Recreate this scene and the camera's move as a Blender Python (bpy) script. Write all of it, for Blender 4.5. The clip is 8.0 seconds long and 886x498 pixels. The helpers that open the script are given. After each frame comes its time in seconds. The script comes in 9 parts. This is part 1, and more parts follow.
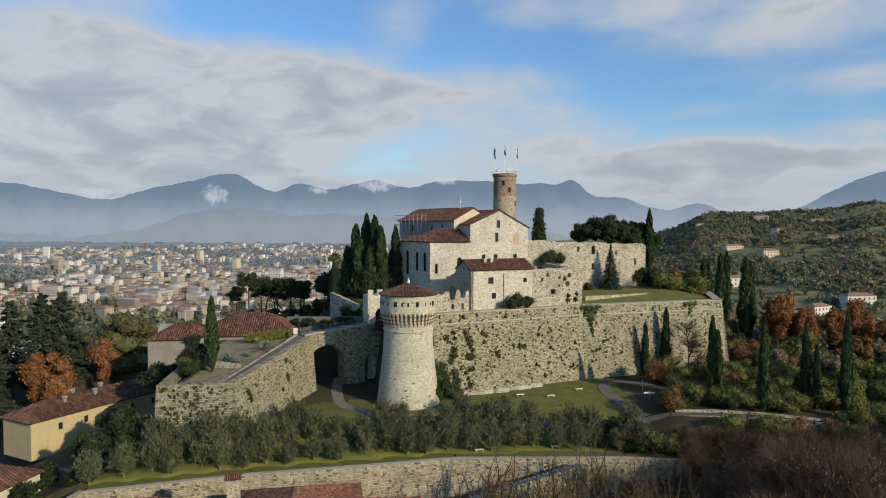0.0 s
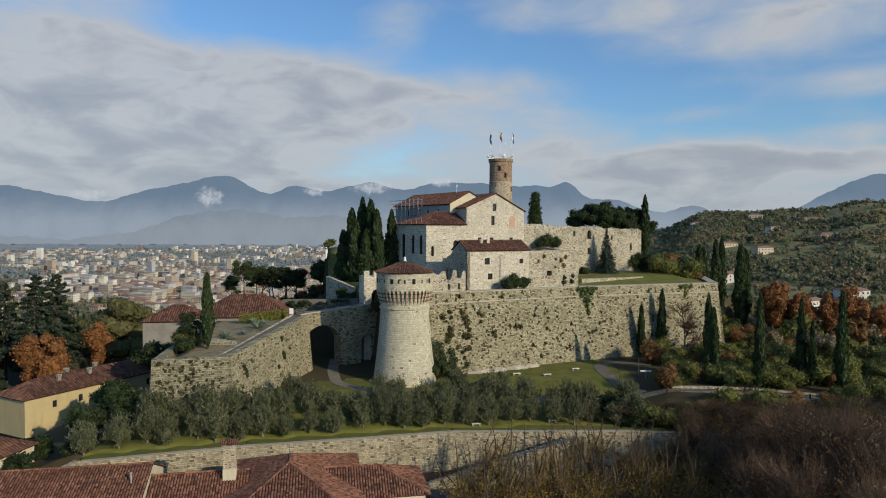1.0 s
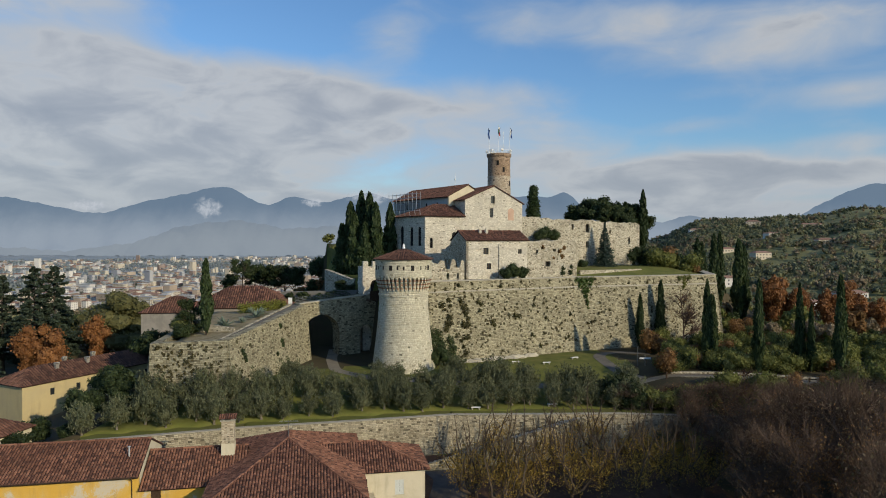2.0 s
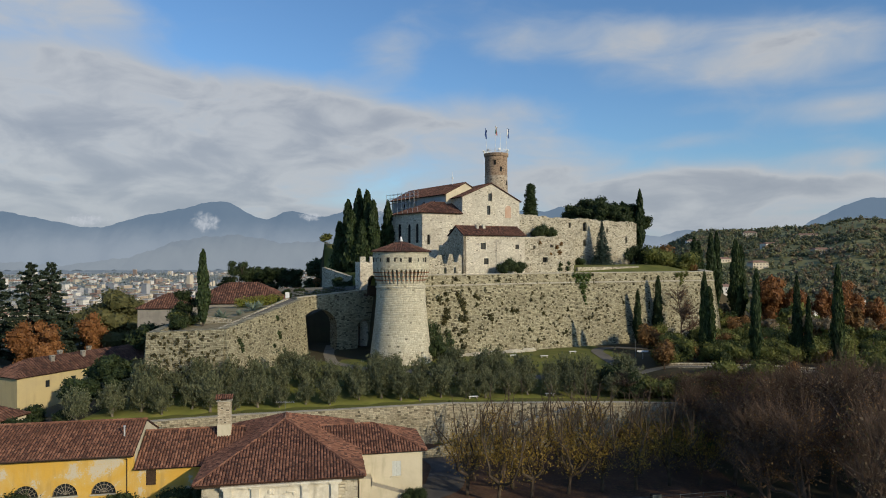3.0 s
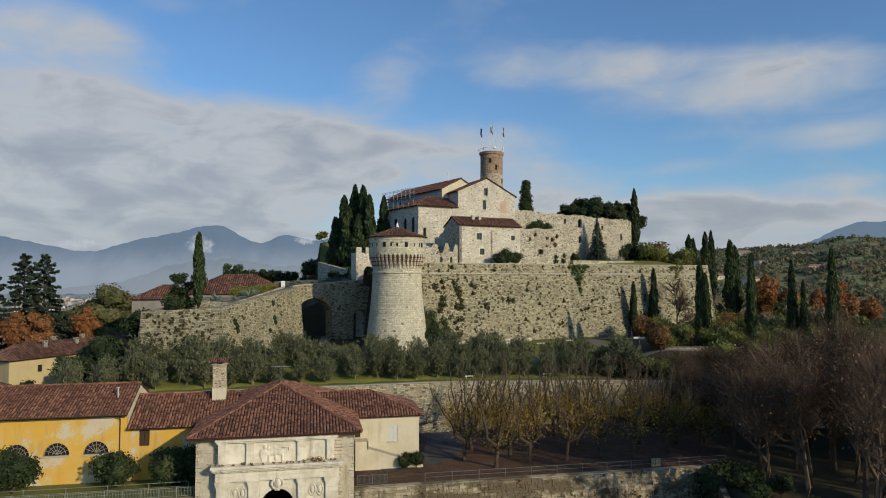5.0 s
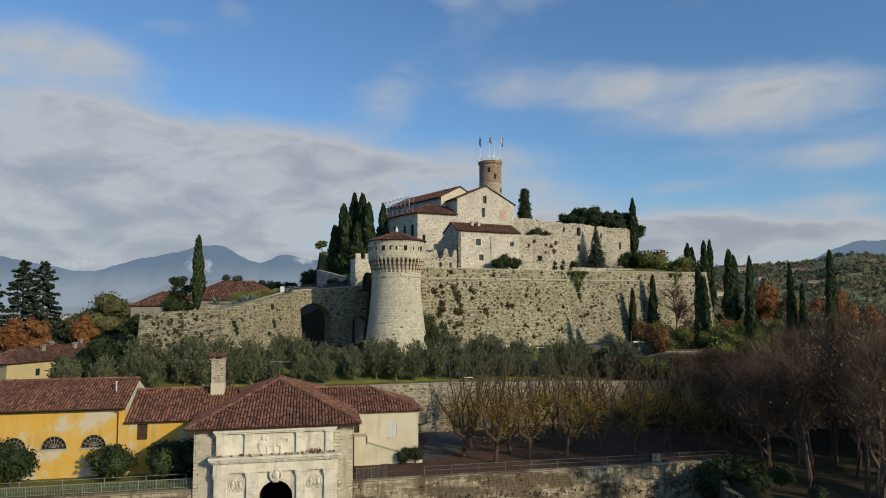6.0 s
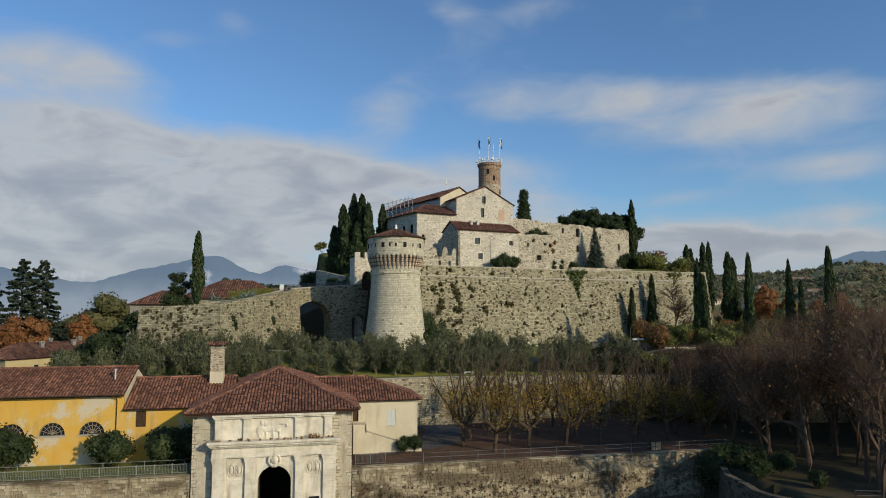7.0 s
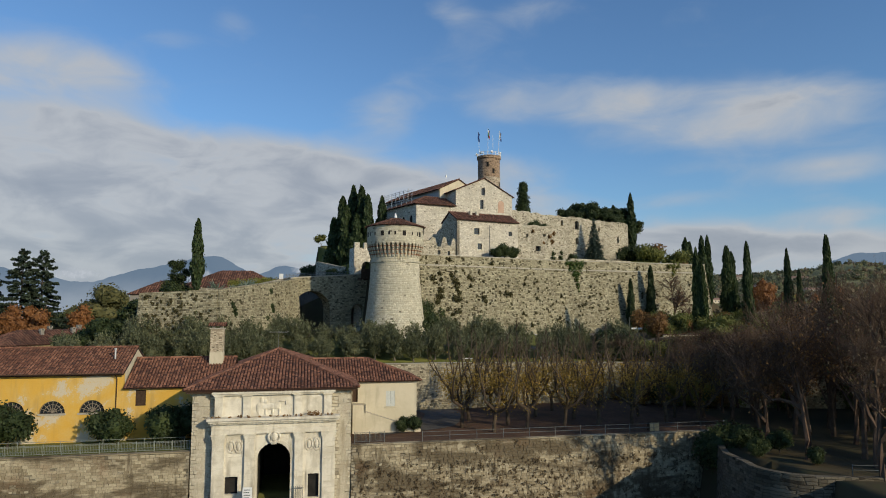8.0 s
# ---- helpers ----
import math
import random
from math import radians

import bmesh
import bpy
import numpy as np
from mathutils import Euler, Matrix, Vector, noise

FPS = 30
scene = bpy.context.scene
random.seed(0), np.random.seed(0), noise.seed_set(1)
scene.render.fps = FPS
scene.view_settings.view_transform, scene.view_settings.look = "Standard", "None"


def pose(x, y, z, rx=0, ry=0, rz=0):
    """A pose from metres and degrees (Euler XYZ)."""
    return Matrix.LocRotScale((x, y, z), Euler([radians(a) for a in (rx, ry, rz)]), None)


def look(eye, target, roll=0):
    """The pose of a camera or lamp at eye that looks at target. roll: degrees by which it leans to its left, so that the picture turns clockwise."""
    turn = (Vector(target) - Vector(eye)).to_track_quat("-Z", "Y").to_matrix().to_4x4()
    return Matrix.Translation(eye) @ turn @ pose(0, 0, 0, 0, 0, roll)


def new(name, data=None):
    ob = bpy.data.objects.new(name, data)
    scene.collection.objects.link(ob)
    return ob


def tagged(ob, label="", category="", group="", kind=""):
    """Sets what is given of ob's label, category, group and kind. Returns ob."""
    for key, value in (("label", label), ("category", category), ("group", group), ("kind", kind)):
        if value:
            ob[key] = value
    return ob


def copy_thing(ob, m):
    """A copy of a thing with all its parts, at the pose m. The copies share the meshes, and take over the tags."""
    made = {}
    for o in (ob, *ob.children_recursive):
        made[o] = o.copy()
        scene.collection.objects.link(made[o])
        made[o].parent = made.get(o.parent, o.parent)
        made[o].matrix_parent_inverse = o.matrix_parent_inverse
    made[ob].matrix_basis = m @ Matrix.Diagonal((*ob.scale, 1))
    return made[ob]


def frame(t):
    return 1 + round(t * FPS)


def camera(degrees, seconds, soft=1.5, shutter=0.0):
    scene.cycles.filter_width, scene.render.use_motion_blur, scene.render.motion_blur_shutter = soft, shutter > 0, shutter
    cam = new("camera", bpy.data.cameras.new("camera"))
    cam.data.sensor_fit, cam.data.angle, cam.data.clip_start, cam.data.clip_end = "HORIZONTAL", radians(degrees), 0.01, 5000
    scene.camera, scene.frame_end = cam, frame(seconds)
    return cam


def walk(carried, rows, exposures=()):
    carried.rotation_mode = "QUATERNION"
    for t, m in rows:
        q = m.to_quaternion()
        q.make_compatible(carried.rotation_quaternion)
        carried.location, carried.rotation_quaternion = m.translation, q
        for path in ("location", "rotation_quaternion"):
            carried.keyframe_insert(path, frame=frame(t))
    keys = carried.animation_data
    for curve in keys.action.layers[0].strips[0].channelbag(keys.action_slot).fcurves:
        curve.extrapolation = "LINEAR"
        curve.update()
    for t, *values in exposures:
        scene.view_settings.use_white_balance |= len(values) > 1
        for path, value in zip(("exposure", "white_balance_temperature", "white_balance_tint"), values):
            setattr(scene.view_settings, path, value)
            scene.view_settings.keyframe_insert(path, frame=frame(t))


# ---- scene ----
cam = camera(68.0, 8.0, 1.0)
PATH = [
    (0, (0.947, 0.388, 51.401), (0.905, 2.386, 51.329), 0.2),
    (0.5, (0.723, 0.263, 48.56), (0.691, 2.261, 48.491), 0.1),
    (1, (0.639, 0.32, 45.629), (0.612, 2.319, 45.566), 0.2),
    (1.5, (0.555, 0.163, 42.793), (0.53, 2.162, 42.744), 0.1),
    (3, (0.639, -0.216, 34.943), (0.624, 1.784, 34.96), 0.0),
    (3.5, (0.465, -0.052, 32.427), (0.456, 1.948, 32.462), -0.1),
    (4, (0.284, -0.149, 30.122), (0.281, 1.85, 30.173), -0.1),
    (4.5, (0.329, -0.242, 27.939), (0.329, 1.756, 28.01), -0.0),
    (6, (0.362, -0.397, 22.221), (0.365, 1.597, 22.375), -0.1),
    (6.5, (0.371, -0.508, 20.508), (0.375, 1.484, 20.693), -0.1),
    (7, (0.383, -0.413, 18.962), (0.388, 1.578, 19.15), -0.1),
    (7.5, (0.333, -0.449, 17.516), (0.34, 1.542, 17.705), -0.0),
    (8, (0.378, -0.455, 16.128), (0.385, 1.535, 16.319), -0.0),
]
walk(cam, [(t, look(eye, target, roll)) for t, eye, target, roll in PATH], [(0.0, 0.0), (0.5, -0.11), (1.5, -0.17), (4.5, -0.2), (8.0, -0.22)])

# ---- light ----
SUN_AZ, SUN_EL = 48.0, 21.0          # degrees to the right of straight behind the first view, and above the horizon
sun_way = Vector((math.sin(radians(SUN_AZ)) * math.cos(radians(SUN_EL)), -math.cos(radians(SUN_AZ)) * math.cos(radians(SUN_EL)), math.sin(radians(SUN_EL))))
sun = new("sun", bpy.data.lights.new("sun", "SUN"))
sun.data.energy, sun.data.angle, sun.data.color = 4.1, radians(0.6), (1.0, 0.85, 0.60)
sun.matrix_world = look(sun_way * 100, (0, 0, 0))
scene.view_settings.exposure = 0.0


def nodes_of(tree):
    return lambda kind, **kw: make_node(tree, kind, kw)


def make_node(tree, kind, kw):
    n = tree.nodes.new(kind)
    for k, v in kw.items():
        if k.startswith("in_"):
            n.inputs[k[3:].replace("_", " ")].default_value = v
        elif k == "operation":
            n.operation = v
        elif k == "blend_type":
            n.blend_type = v
        elif k == "data_type":
            n.data_type = v
    return n


def math_node(tree, op, a, b=None, clamp=False):
    n = tree.nodes.new("ShaderNodeMath")
    n.operation, n.use_clamp = op, clamp
    for i, v in enumerate((a, b)):
        if v is None:
            continue
        if isinstance(v, (int, float)):
            n.inputs[i].default_value = v
        else:
            tree.links.new(v, n.inputs[i])
    return n.outputs[0]


def ramp_node(tree, fac, stops):
    n = tree.nodes.new("ShaderNodeValToRGB")
    el = n.color_ramp.elements
    while len(el) > 1:
        el.remove(el[-1])
    el[0].position, el[0].color = stops[0][0], (*stops[0][1], 1)
    for p, c in stops[1:]:
        e = el.new(p)
        e.color = (*c, 1)
    tree.links.new(fac, n.inputs[0])
    return n.outputs[0]


def mix_node(tree, fac, a, b, blend="MIX"):
    n = tree.nodes.new("ShaderNodeMix")
    n.data_type, n.blend_type = "RGBA", blend
    for i, v in ((0, fac), (6, a), (7, b)):
        if isinstance(v, (int, float)):
            n.inputs[i].default_value = v
        elif isinstance(v, tuple):
            n.inputs[i].default_value = (*v, 1)
        else:
            tree.links.new(v, n.inputs[i])
    return n.outputs[2]


def noise_node(tree, vec, scale, detail=4.0, rough=0.55, distort=0.0):
    n = tree.nodes.new("ShaderNodeTexNoise")
    n.inputs["Scale"].default_value, n.inputs["Detail"].default_value, n.inputs["Roughness"].default_value = scale, detail, rough
    n.inputs["Distortion"].default_value = distort
    if vec is not None:
        tree.links.new(vec, n.inputs["Vector"])
    return n.outputs[0]


def vec_mul(tree, vec, s):
    n = tree.nodes.new("ShaderNodeMapping")
    n.inputs["Scale"].default_value = s
    tree.links.new(vec, n.inputs["Vector"])
    return n.outputs[0]


def smooth_node(tree, v, lo, hi, a=0.0, b=1.0):
    n = tree.nodes.new("ShaderNodeMapRange")
    n.interpolation_type = "SMOOTHSTEP"
    for i, x in ((1, lo), (2, hi), (3, a), (4, b)):
        n.inputs[i].default_value = x
    tree.links.new(v, n.inputs[0])
    return n.outputs[0]


def build_sky():
    world = bpy.data.worlds.new("sky")
    scene.world = world
    world.use_nodes = True
    t = world.node_tree
    t.nodes.clear()
    sky = t.nodes.new("ShaderNodeTexSky")
    sky.sky_type, sky.sun_disc = "NISHITA", False
    sky.sun_elevation, sky.sun_rotation = radians(SUN_EL), radians(180 - SUN_AZ)
    sky.air_density, sky.dust_density, sky.ozone_density = 1.1, 0.6, 2.2
    co = t.nodes.new("ShaderNodeTexCoord").outputs["Generated"]
    sep = t.nodes.new("ShaderNodeSeparateXYZ")
    t.links.new(co, sep.inputs[0])
    x, y, z = sep.outputs
    az = math_node(t, "ARCTAN2", x, y)                                   # to the right of straight ahead
    el = math_node(t, "ARCSINE", z)
    # cloud deck seen from below: place on a level sheet overhead, slightly flattened towards the horizon
    zz = math_node(t, "ADD", math_node(t, "MAXIMUM", z, 0.0), 0.10)
    u, v = math_node(t, "DIVIDE", x, zz), math_node(t, "DIVIDE", y, zz)
    comb = t.nodes.new("ShaderNodeCombineXYZ")
    t.links.new(u, comb.inputs[0]), t.links.new(v, comb.inputs[1])
    n1 = noise_node(t, vec_mul(t, comb.outputs[0], (0.9, 0.8, 1.0)), 0.8, 4.0, 0.5, 0.35)
    dome = t.nodes.new("ShaderNodeCombineXYZ")
    t.links.new(az, dome.inputs[0]), t.links.new(math_node(t, "MULTIPLY", el, 2.3), dome.inputs[1])
    n2 = noise_node(t, dome.outputs[0], 8.5, 5.0, 0.55, 0.5)
    n3 = noise_node(t, vec_mul(t, comb.outputs[0], (1.0, 0.6, 1.0)), 0.35, 3.0, 0.5)

    def bank(a0, e0, ra, re, soft):
        """How far a direction lies inside a bank of cloud round azimuth a0 and height e0 (radians)."""
        da = math_node(t, "DIVIDE", math_node(t, "SUBTRACT", az, a0), ra)
        de = math_node(t, "DIVIDE", math_node(t, "SUBTRACT", el, e0), re)
        d = math_node(t, "SQRT", math_node(t, "ADD", math_node(t, "MULTIPLY", da, da), math_node(t, "MULTIPLY", de, de)))
        return smooth_node(t, d, 1.0 + soft, 1.0 - soft)

    cover = None
    for a0, e0, ra, re, soft, gain in SKY_BANKS:
        b = math_node(t, "MULTIPLY", bank(a0, e0, ra, re, soft), gain)
        cover = b if cover is None else math_node(t, "ADD", cover, b)
    density = math_node(t, "ADD", math_node(t, "MULTIPLY", math_node(t, "SUBTRACT", n1, 0.5), 1.35), math_node(t, "MULTIPLY", math_node(t, "SUBTRACT", n2, 0.5), 0.8))
    cover = math_node(t, "SUBTRACT", math_node(t, "MINIMUM", cover, 1.0), 0.12)
    density = math_node(t, "ADD", math_node(t, "ADD", density, cover), math_node(t, "MULTIPLY", math_node(t, "SUBTRACT", n3, 0.5), 0.5))
    alpha = math_node(t, "MULTIPLY", smooth_node(t, density, -0.12, 0.75), 0.93)
    body = smooth_node(t, math_node(t, "ADD", density, math_node(t, "MULTIPLY", math_node(t, "SUBTRACT", n2, 0.5), 0.9)), 0.25, 1.55)
    cloud = ramp_node(t, body, ((0.0, (0.53, 0.60, 0.69)), (0.3, (0.61, 0.635, 0.67)), (0.65, (0.455, 0.49, 0.55)), (1.0, (0.375, 0.415, 0.485))))
    haze = smooth_node(t, el, 0.12, -0.02)
    clear = t.nodes.new("ShaderNodeVectorMath")
    clear.operation = "MULTIPLY"
    t.links.new(sky.outputs[0], clear.inputs[0])
    clear.inputs[1].default_value = SKY_CLEAR
    mixed = mix_node(t, alpha, clear.outputs[0], cloud)
    mixed = mix_node(t, math_node(t, "MULTIPLY", haze, 0.6), mixed, (0.455, 0.525, 0.62))
    bg = t.nodes.new("ShaderNodeBackground")
    t.links.new(mixed, bg.inputs[0])
    bg.inputs[1].default_value = SKY_STRENGTH
    out = t.nodes.new("ShaderNodeOutputWorld")
    t.links.new(bg.outputs[0], out.inputs[0])


SKY_STRENGTH, SKY_CLEAR = 0.90, (0.103, 0.137, 0.172)
# banks of cloud: azimuth, height, half width, half height (radians), softness, weight
SKY_BANKS = [
    (-0.20, 0.075, 0.75, 0.050, 0.60, 0.45),
    (-0.534, 0.282, 0.124, 0.068, 0.50, 0.75),
    (-0.560, 0.162, 0.206, 0.087, 0.50, 0.85),
    (-0.335, 0.180, 0.253, 0.076, 0.50, 0.85),
    (-0.087, 0.182, 0.221, 0.047, 0.75, 0.52),
    (-0.257, 0.234, 0.122, 0.033, 0.80, 0.35),
    (0.061, 0.191, 0.095, 0.034, 0.90, 0.30),
    (-0.079, 0.295, 0.052, 0.037, 0.90, 0.42),
    (-0.315, 0.412, 0.032, 0.022, 0.90, 0.40),
    (0.018, 0.443, 0.036, 0.017, 0.90, 0.35),
    (0.142, 0.441, 0.053, 0.017, 0.90, 0.30),
    (-0.396, 0.376, 0.042, 0.013, 0.90, 0.25),
    (0.192, 0.315, 0.127, 0.029, 0.70, 0.55),
    (0.386, 0.280, 0.150, 0.045, 0.75, 0.62),
    (0.527, 0.251, 0.125, 0.048, 0.75, 0.62),
    (0.544, 0.186, 0.103, 0.018, 0.70, 0.50),
    (0.352, 0.204, 0.054, 0.011, 0.90, 0.30),
    (0.351, 0.162, 0.054, 0.010, 0.90, 0.30),
    (0.547, 0.127, 0.057, 0.010, 0.90, 0.40),
    (0.444, 0.064, 0.231, 0.054, 0.50, 0.85),
    (0.188, 0.112, 0.166, 0.051, 0.70, 0.50),
    (-0.460, -0.006, 0.466, 0.099, 0.50, 0.60),
    (0.105, 0.215, 0.104, 0.021, 0.90, 0.20),
]
build_sky()


# ---- materials ----
def material(name):
    m = bpy.data.materials.new(name)
    m.use_nodes = True
    t = m.node_tree
    b = t.nodes["Principled BSDF"]
    b.inputs["Specular IOR Level"].default_value = 0.25
    return m, t, b


def bump(t, b, height, strength, distance=0.05):
    n = t.nodes.new("ShaderNodeBump")
    n.inputs["Strength"].default_value, n.inputs["Distance"].default_value = strength, distance
    t.links.new(height, n.inputs["Height"])
    t.links.new(n.outputs[0], b.inputs["Normal"])


def obj_coord(t):
    return t.nodes.new("ShaderNodeTexCoord").outputs["Object"]


def courses(t, co, u, z, size, wobble):
    """Stones in rough level courses, each course shifted against the next: a colour for each stone, and how near a joint is."""
    w, h = size
    du = math_node(t, "MULTIPLY", math_node(t, "SUBTRACT", noise_node(t, co, 0.9, 3.0, 0.6), 0.5), 1.3 * w * wobble)
    dz = math_node(t, "MULTIPLY", math_node(t, "SUBTRACT", noise_node(t, vec_mul(t, co, (1.0, 1.0, 0.5)), 0.7, 3.0, 0.6), 0.5), 3.0 * h * wobble)
    v = math_node(t, "DIVIDE", math_node(t, "ADD", z, dz), h)
    row = math_node(t, "FLOOR", v)
    wn = t.nodes.new("ShaderNodeTexWhiteNoise")
    wn.noise_dimensions = "1D"
    t.links.new(row, wn.inputs["W"])
    r = wn.outputs["Value"]
    uu = math_node(t, "DIVIDE", math_node(t, "ADD", u, du), math_node(t, "ADD", math_node(t, "MULTIPLY", r, 0.5 * w), 0.75 * w))
    uu = math_node(t, "ADD", uu, math_node(t, "MULTIPLY", r, 7.3))
    cell = t.nodes.new("ShaderNodeCombineXYZ")
    t.links.new(math_node(t, "FLOOR", uu), cell.inputs[0]), t.links.new(row, cell.inputs[1])
    pick = t.nodes.new("ShaderNodeTexWhiteNoise")
    pick.noise_dimensions = "2D"
    t.links.new(cell.outputs[0], pick.inputs["Vector"])
    fu, fv = math_node(t, "FRACT", uu), math_node(t, "FRACT", v)
    nu = math_node(t, "MULTIPLY", math_node(t, "MINIMUM", fu, math_node(t, "SUBTRACT", 1.0, fu)), w / h)
    nv = math_node(t, "MINIMUM", fv, math_node(t, "SUBTRACT", 1.0, fv))
    return pick.outputs["Color"], math_node(t, "MINIMUM", nu, nv)


def rubble(name, light, dark, joint, size=(0.6, 0.33), stain=0.5, moss=0.0, round_=0.0, coursed=0.6, pits=0.05):
    """Stone masonry: irregular blocks with sunken joints, stains and plants in the joints. round_: the radius of a round wall."""
    m, t, b = material(name)
    co = obj_coord(t)
    sep = t.nodes.new("ShaderNodeSeparateXYZ")
    t.links.new(co, sep.inputs[0])
    u = sep.outputs[0]
    if round_:
        u = math_node(t, "MULTIPLY", math_node(t, "ARCTAN2", sep.outputs[1], sep.outputs[0]), round_)
    else:
        u = math_node(t, "ADD", u, math_node(t, "MULTIPLY", sep.outputs[1], 0.93))
    comb = t.nodes.new("ShaderNodeCombineXYZ")
    t.links.new(math_node(t, "DIVIDE", u, size[0]), comb.inputs[0])
    t.links.new(math_node(t, "DIVIDE", sep.outputs[2], size[1]), comb.inputs[1])
    vec = comb.outputs[0]
    shade = t.nodes.new("ShaderNodeSeparateColor")
    if coursed < 0.7:
        rgb, gap = courses(t, co, u, sep.outputs[2], size, coursed)
    else:
        vor = t.nodes.new("ShaderNodeTexVoronoi")
        vor.voronoi_dimensions = "2D"
        vor.inputs["Scale"].default_value, vor.inputs["Randomness"].default_value = 1.0, coursed
        t.links.new(vec, vor.inputs["Vector"])
        edge = t.nodes.new("ShaderNodeTexVoronoi")
        edge.voronoi_dimensions, edge.feature = "2D", "DISTANCE_TO_EDGE"
        edge.inputs["Scale"].default_value, edge.inputs["Randomness"].default_value = 1.0, coursed
        t.links.new(vec, edge.inputs["Vector"])
        rgb, gap = vor.outputs["Color"], edge.outputs[0]
    t.links.new(rgb, shade.inputs[0])
    col = ramp_node(t, shade.outputs[0], ((0.0, tuple(0.35 * c for c in dark)), (pits, tuple(0.55 * c for c in dark)), (pits + 0.03, dark), (0.4, tuple(0.45 * a + 0.55 * c for a, c in zip(dark, light))), (0.75, light), (1.0, tuple(min(0.8, 1.18 * c) for c in light))))
    big = noise_node(t, co, 0.16, 6.0, 0.6)
    mid = noise_node(t, co, 0.9, 5.0, 0.65)
    fine = noise_node(t, co, 6.0, 4.0, 0.6)
    streak = noise_node(t, vec_mul(t, co, (1.0, 1.0, 0.12)), 0.8, 5.0, 0.6)
    col = mix_node(t, math_node(t, "MULTIPLY", smooth_node(t, big, 0.42, 0.68), stain), col, tuple(0.62 * c for c in dark))
    col = mix_node(t, math_node(t, "MULTIPLY", smooth_node(t, streak, 0.52, 0.75), stain * 0.6), col, tuple(0.5 * c for c in dark))
    col = mix_node(t, math_node(t, "MULTIPLY", smooth_node(t, mid, 0.5, 0.75), 0.35), col, tuple(min(0.8, 1.25 * c) for c in light))
    if moss:
        col = mix_node(t, math_node(t, "MULTIPLY", smooth_node(t, mid, 0.64, 0.72), moss), col, (0.055, 0.060, 0.022))
    col = mix_node(t, smooth_node(t, gap, 0.075, 0.02, 0.0, 0.75), col, joint)
    t.links.new(col, b.inputs["Base Color"])
    b.inputs["Roughness"].default_value = 0.95
    h = math_node(t, "ADD", smooth_node(t, gap, 0.0, 0.14), math_node(t, "ADD", math_node(t, "MULTIPLY", shade.outputs[1], 0.6), math_node(t, "MULTIPLY", fine, 0.5)))
    bump(t, b, h, 0.9, 0.10)
    return m


def plaster(name, base, worn, under=None, wear=0.5, scale=0.35, rough=0.9, drip=0.35):
    """Painted or bare render: streaks, patches where it has come off, fine grain."""
    m, t, b = material(name)
    co = obj_coord(t)
    big = noise_node(t, co, scale, 6.0, 0.65, 0.4)
    streak = noise_node(t, vec_mul(t, co, (1.0, 1.0, 0.15)), 0.9, 5.0, 0.6)
    fine = noise_node(t, co, 5.0, 5.0, 0.65)
    col = mix_node(t, math_node(t, "MULTIPLY", smooth_node(t, big, 0.40, 0.62), wear), base, worn)
    col = mix_node(t, smooth_node(t, streak, 0.5, 0.78, 0.0, drip), col, tuple(0.55 * c for c in worn))
    if under:
        col = mix_node(t, smooth_node(t, math_node(t, "ADD", big, math_node(t, "MULTIPLY", fine, 0.25)), 0.66, 0.70), col, under)
    col = mix_node(t, smooth_node(t, fine, 0.3, 0.7, 0.0, 0.22), col, tuple(0.75 * c for c in base))
    t.links.new(col, b.inputs["Base Color"])
    b.inputs["Roughness"].default_value = rough
    bump(t, b, math_node(t, "ADD", fine, big), 0.35, 0.04)
    return m


def tiles_mat(name, a, c, d):
    """Fired clay tiles, each of its own shade, with lichen."""
    m, t, b = material(name)
    geo = t.nodes.new("ShaderNodeNewGeometry")
    co = obj_coord(t)
    col = ramp_node(t, geo.outputs["Random Per Island"], ((0.0, d), (0.3, a), (0.7, c), (1.0, tuple(1.35 * v for v in c))))
    big = noise_node(t, co, 0.25, 5.0, 0.6)
    fine = noise_node(t, co, 3.0, 4.0, 0.6)
    col = mix_node(t, smooth_node(t, big, 0.42, 0.7, 0.0, 0.55), col, tuple(0.55 * v for v in a))
    col = mix_node(t, smooth_node(t, fine, 0.56, 0.74, 0.0, 0.5), col, (0.20, 0.17, 0.13))
    t.links.new(col, b.inputs["Base Color"])
    b.inputs["Roughness"].default_value = 0.88
    bump(t, b, fine, 0.4, 0.03)
    return m


def leaf_mat(name, a, c, trans=0.38, rough=0.6):
    m, t, b = material(name)
    geo = t.nodes.new("ShaderNodeNewGeometry")
    info = t.nodes.new("ShaderNodeObjectInfo")
    f = math_node(t, "ADD", math_node(t, "MULTIPLY", geo.outputs["Random Per Island"], 0.7), math_node(t, "MULTIPLY", info.outputs["Random"], 0.3))
    col = ramp_node(t, f, ((0.0, tuple(0.9 * v for v in a)), (0.5, tuple(1.45 * v for v in a)), (1.0, tuple(1.45 * v for v in c))))
    t.links.new(col, b.inputs["Base Color"])
    b.inputs["Roughness"].default_value = rough
    back, mx = t.nodes.new("ShaderNodeBsdfTranslucent"), t.nodes.new("ShaderNodeMixShader")
    t.links.new(col, back.inputs["Color"])
    mx.inputs[0].default_value = trans
    t.links.new(b.outputs[0], mx.inputs[1]), t.links.new(back.outputs[0], mx.inputs[2])
    t.links.new(mx.outputs[0], t.nodes["Material Output"].inputs[0])
    return m


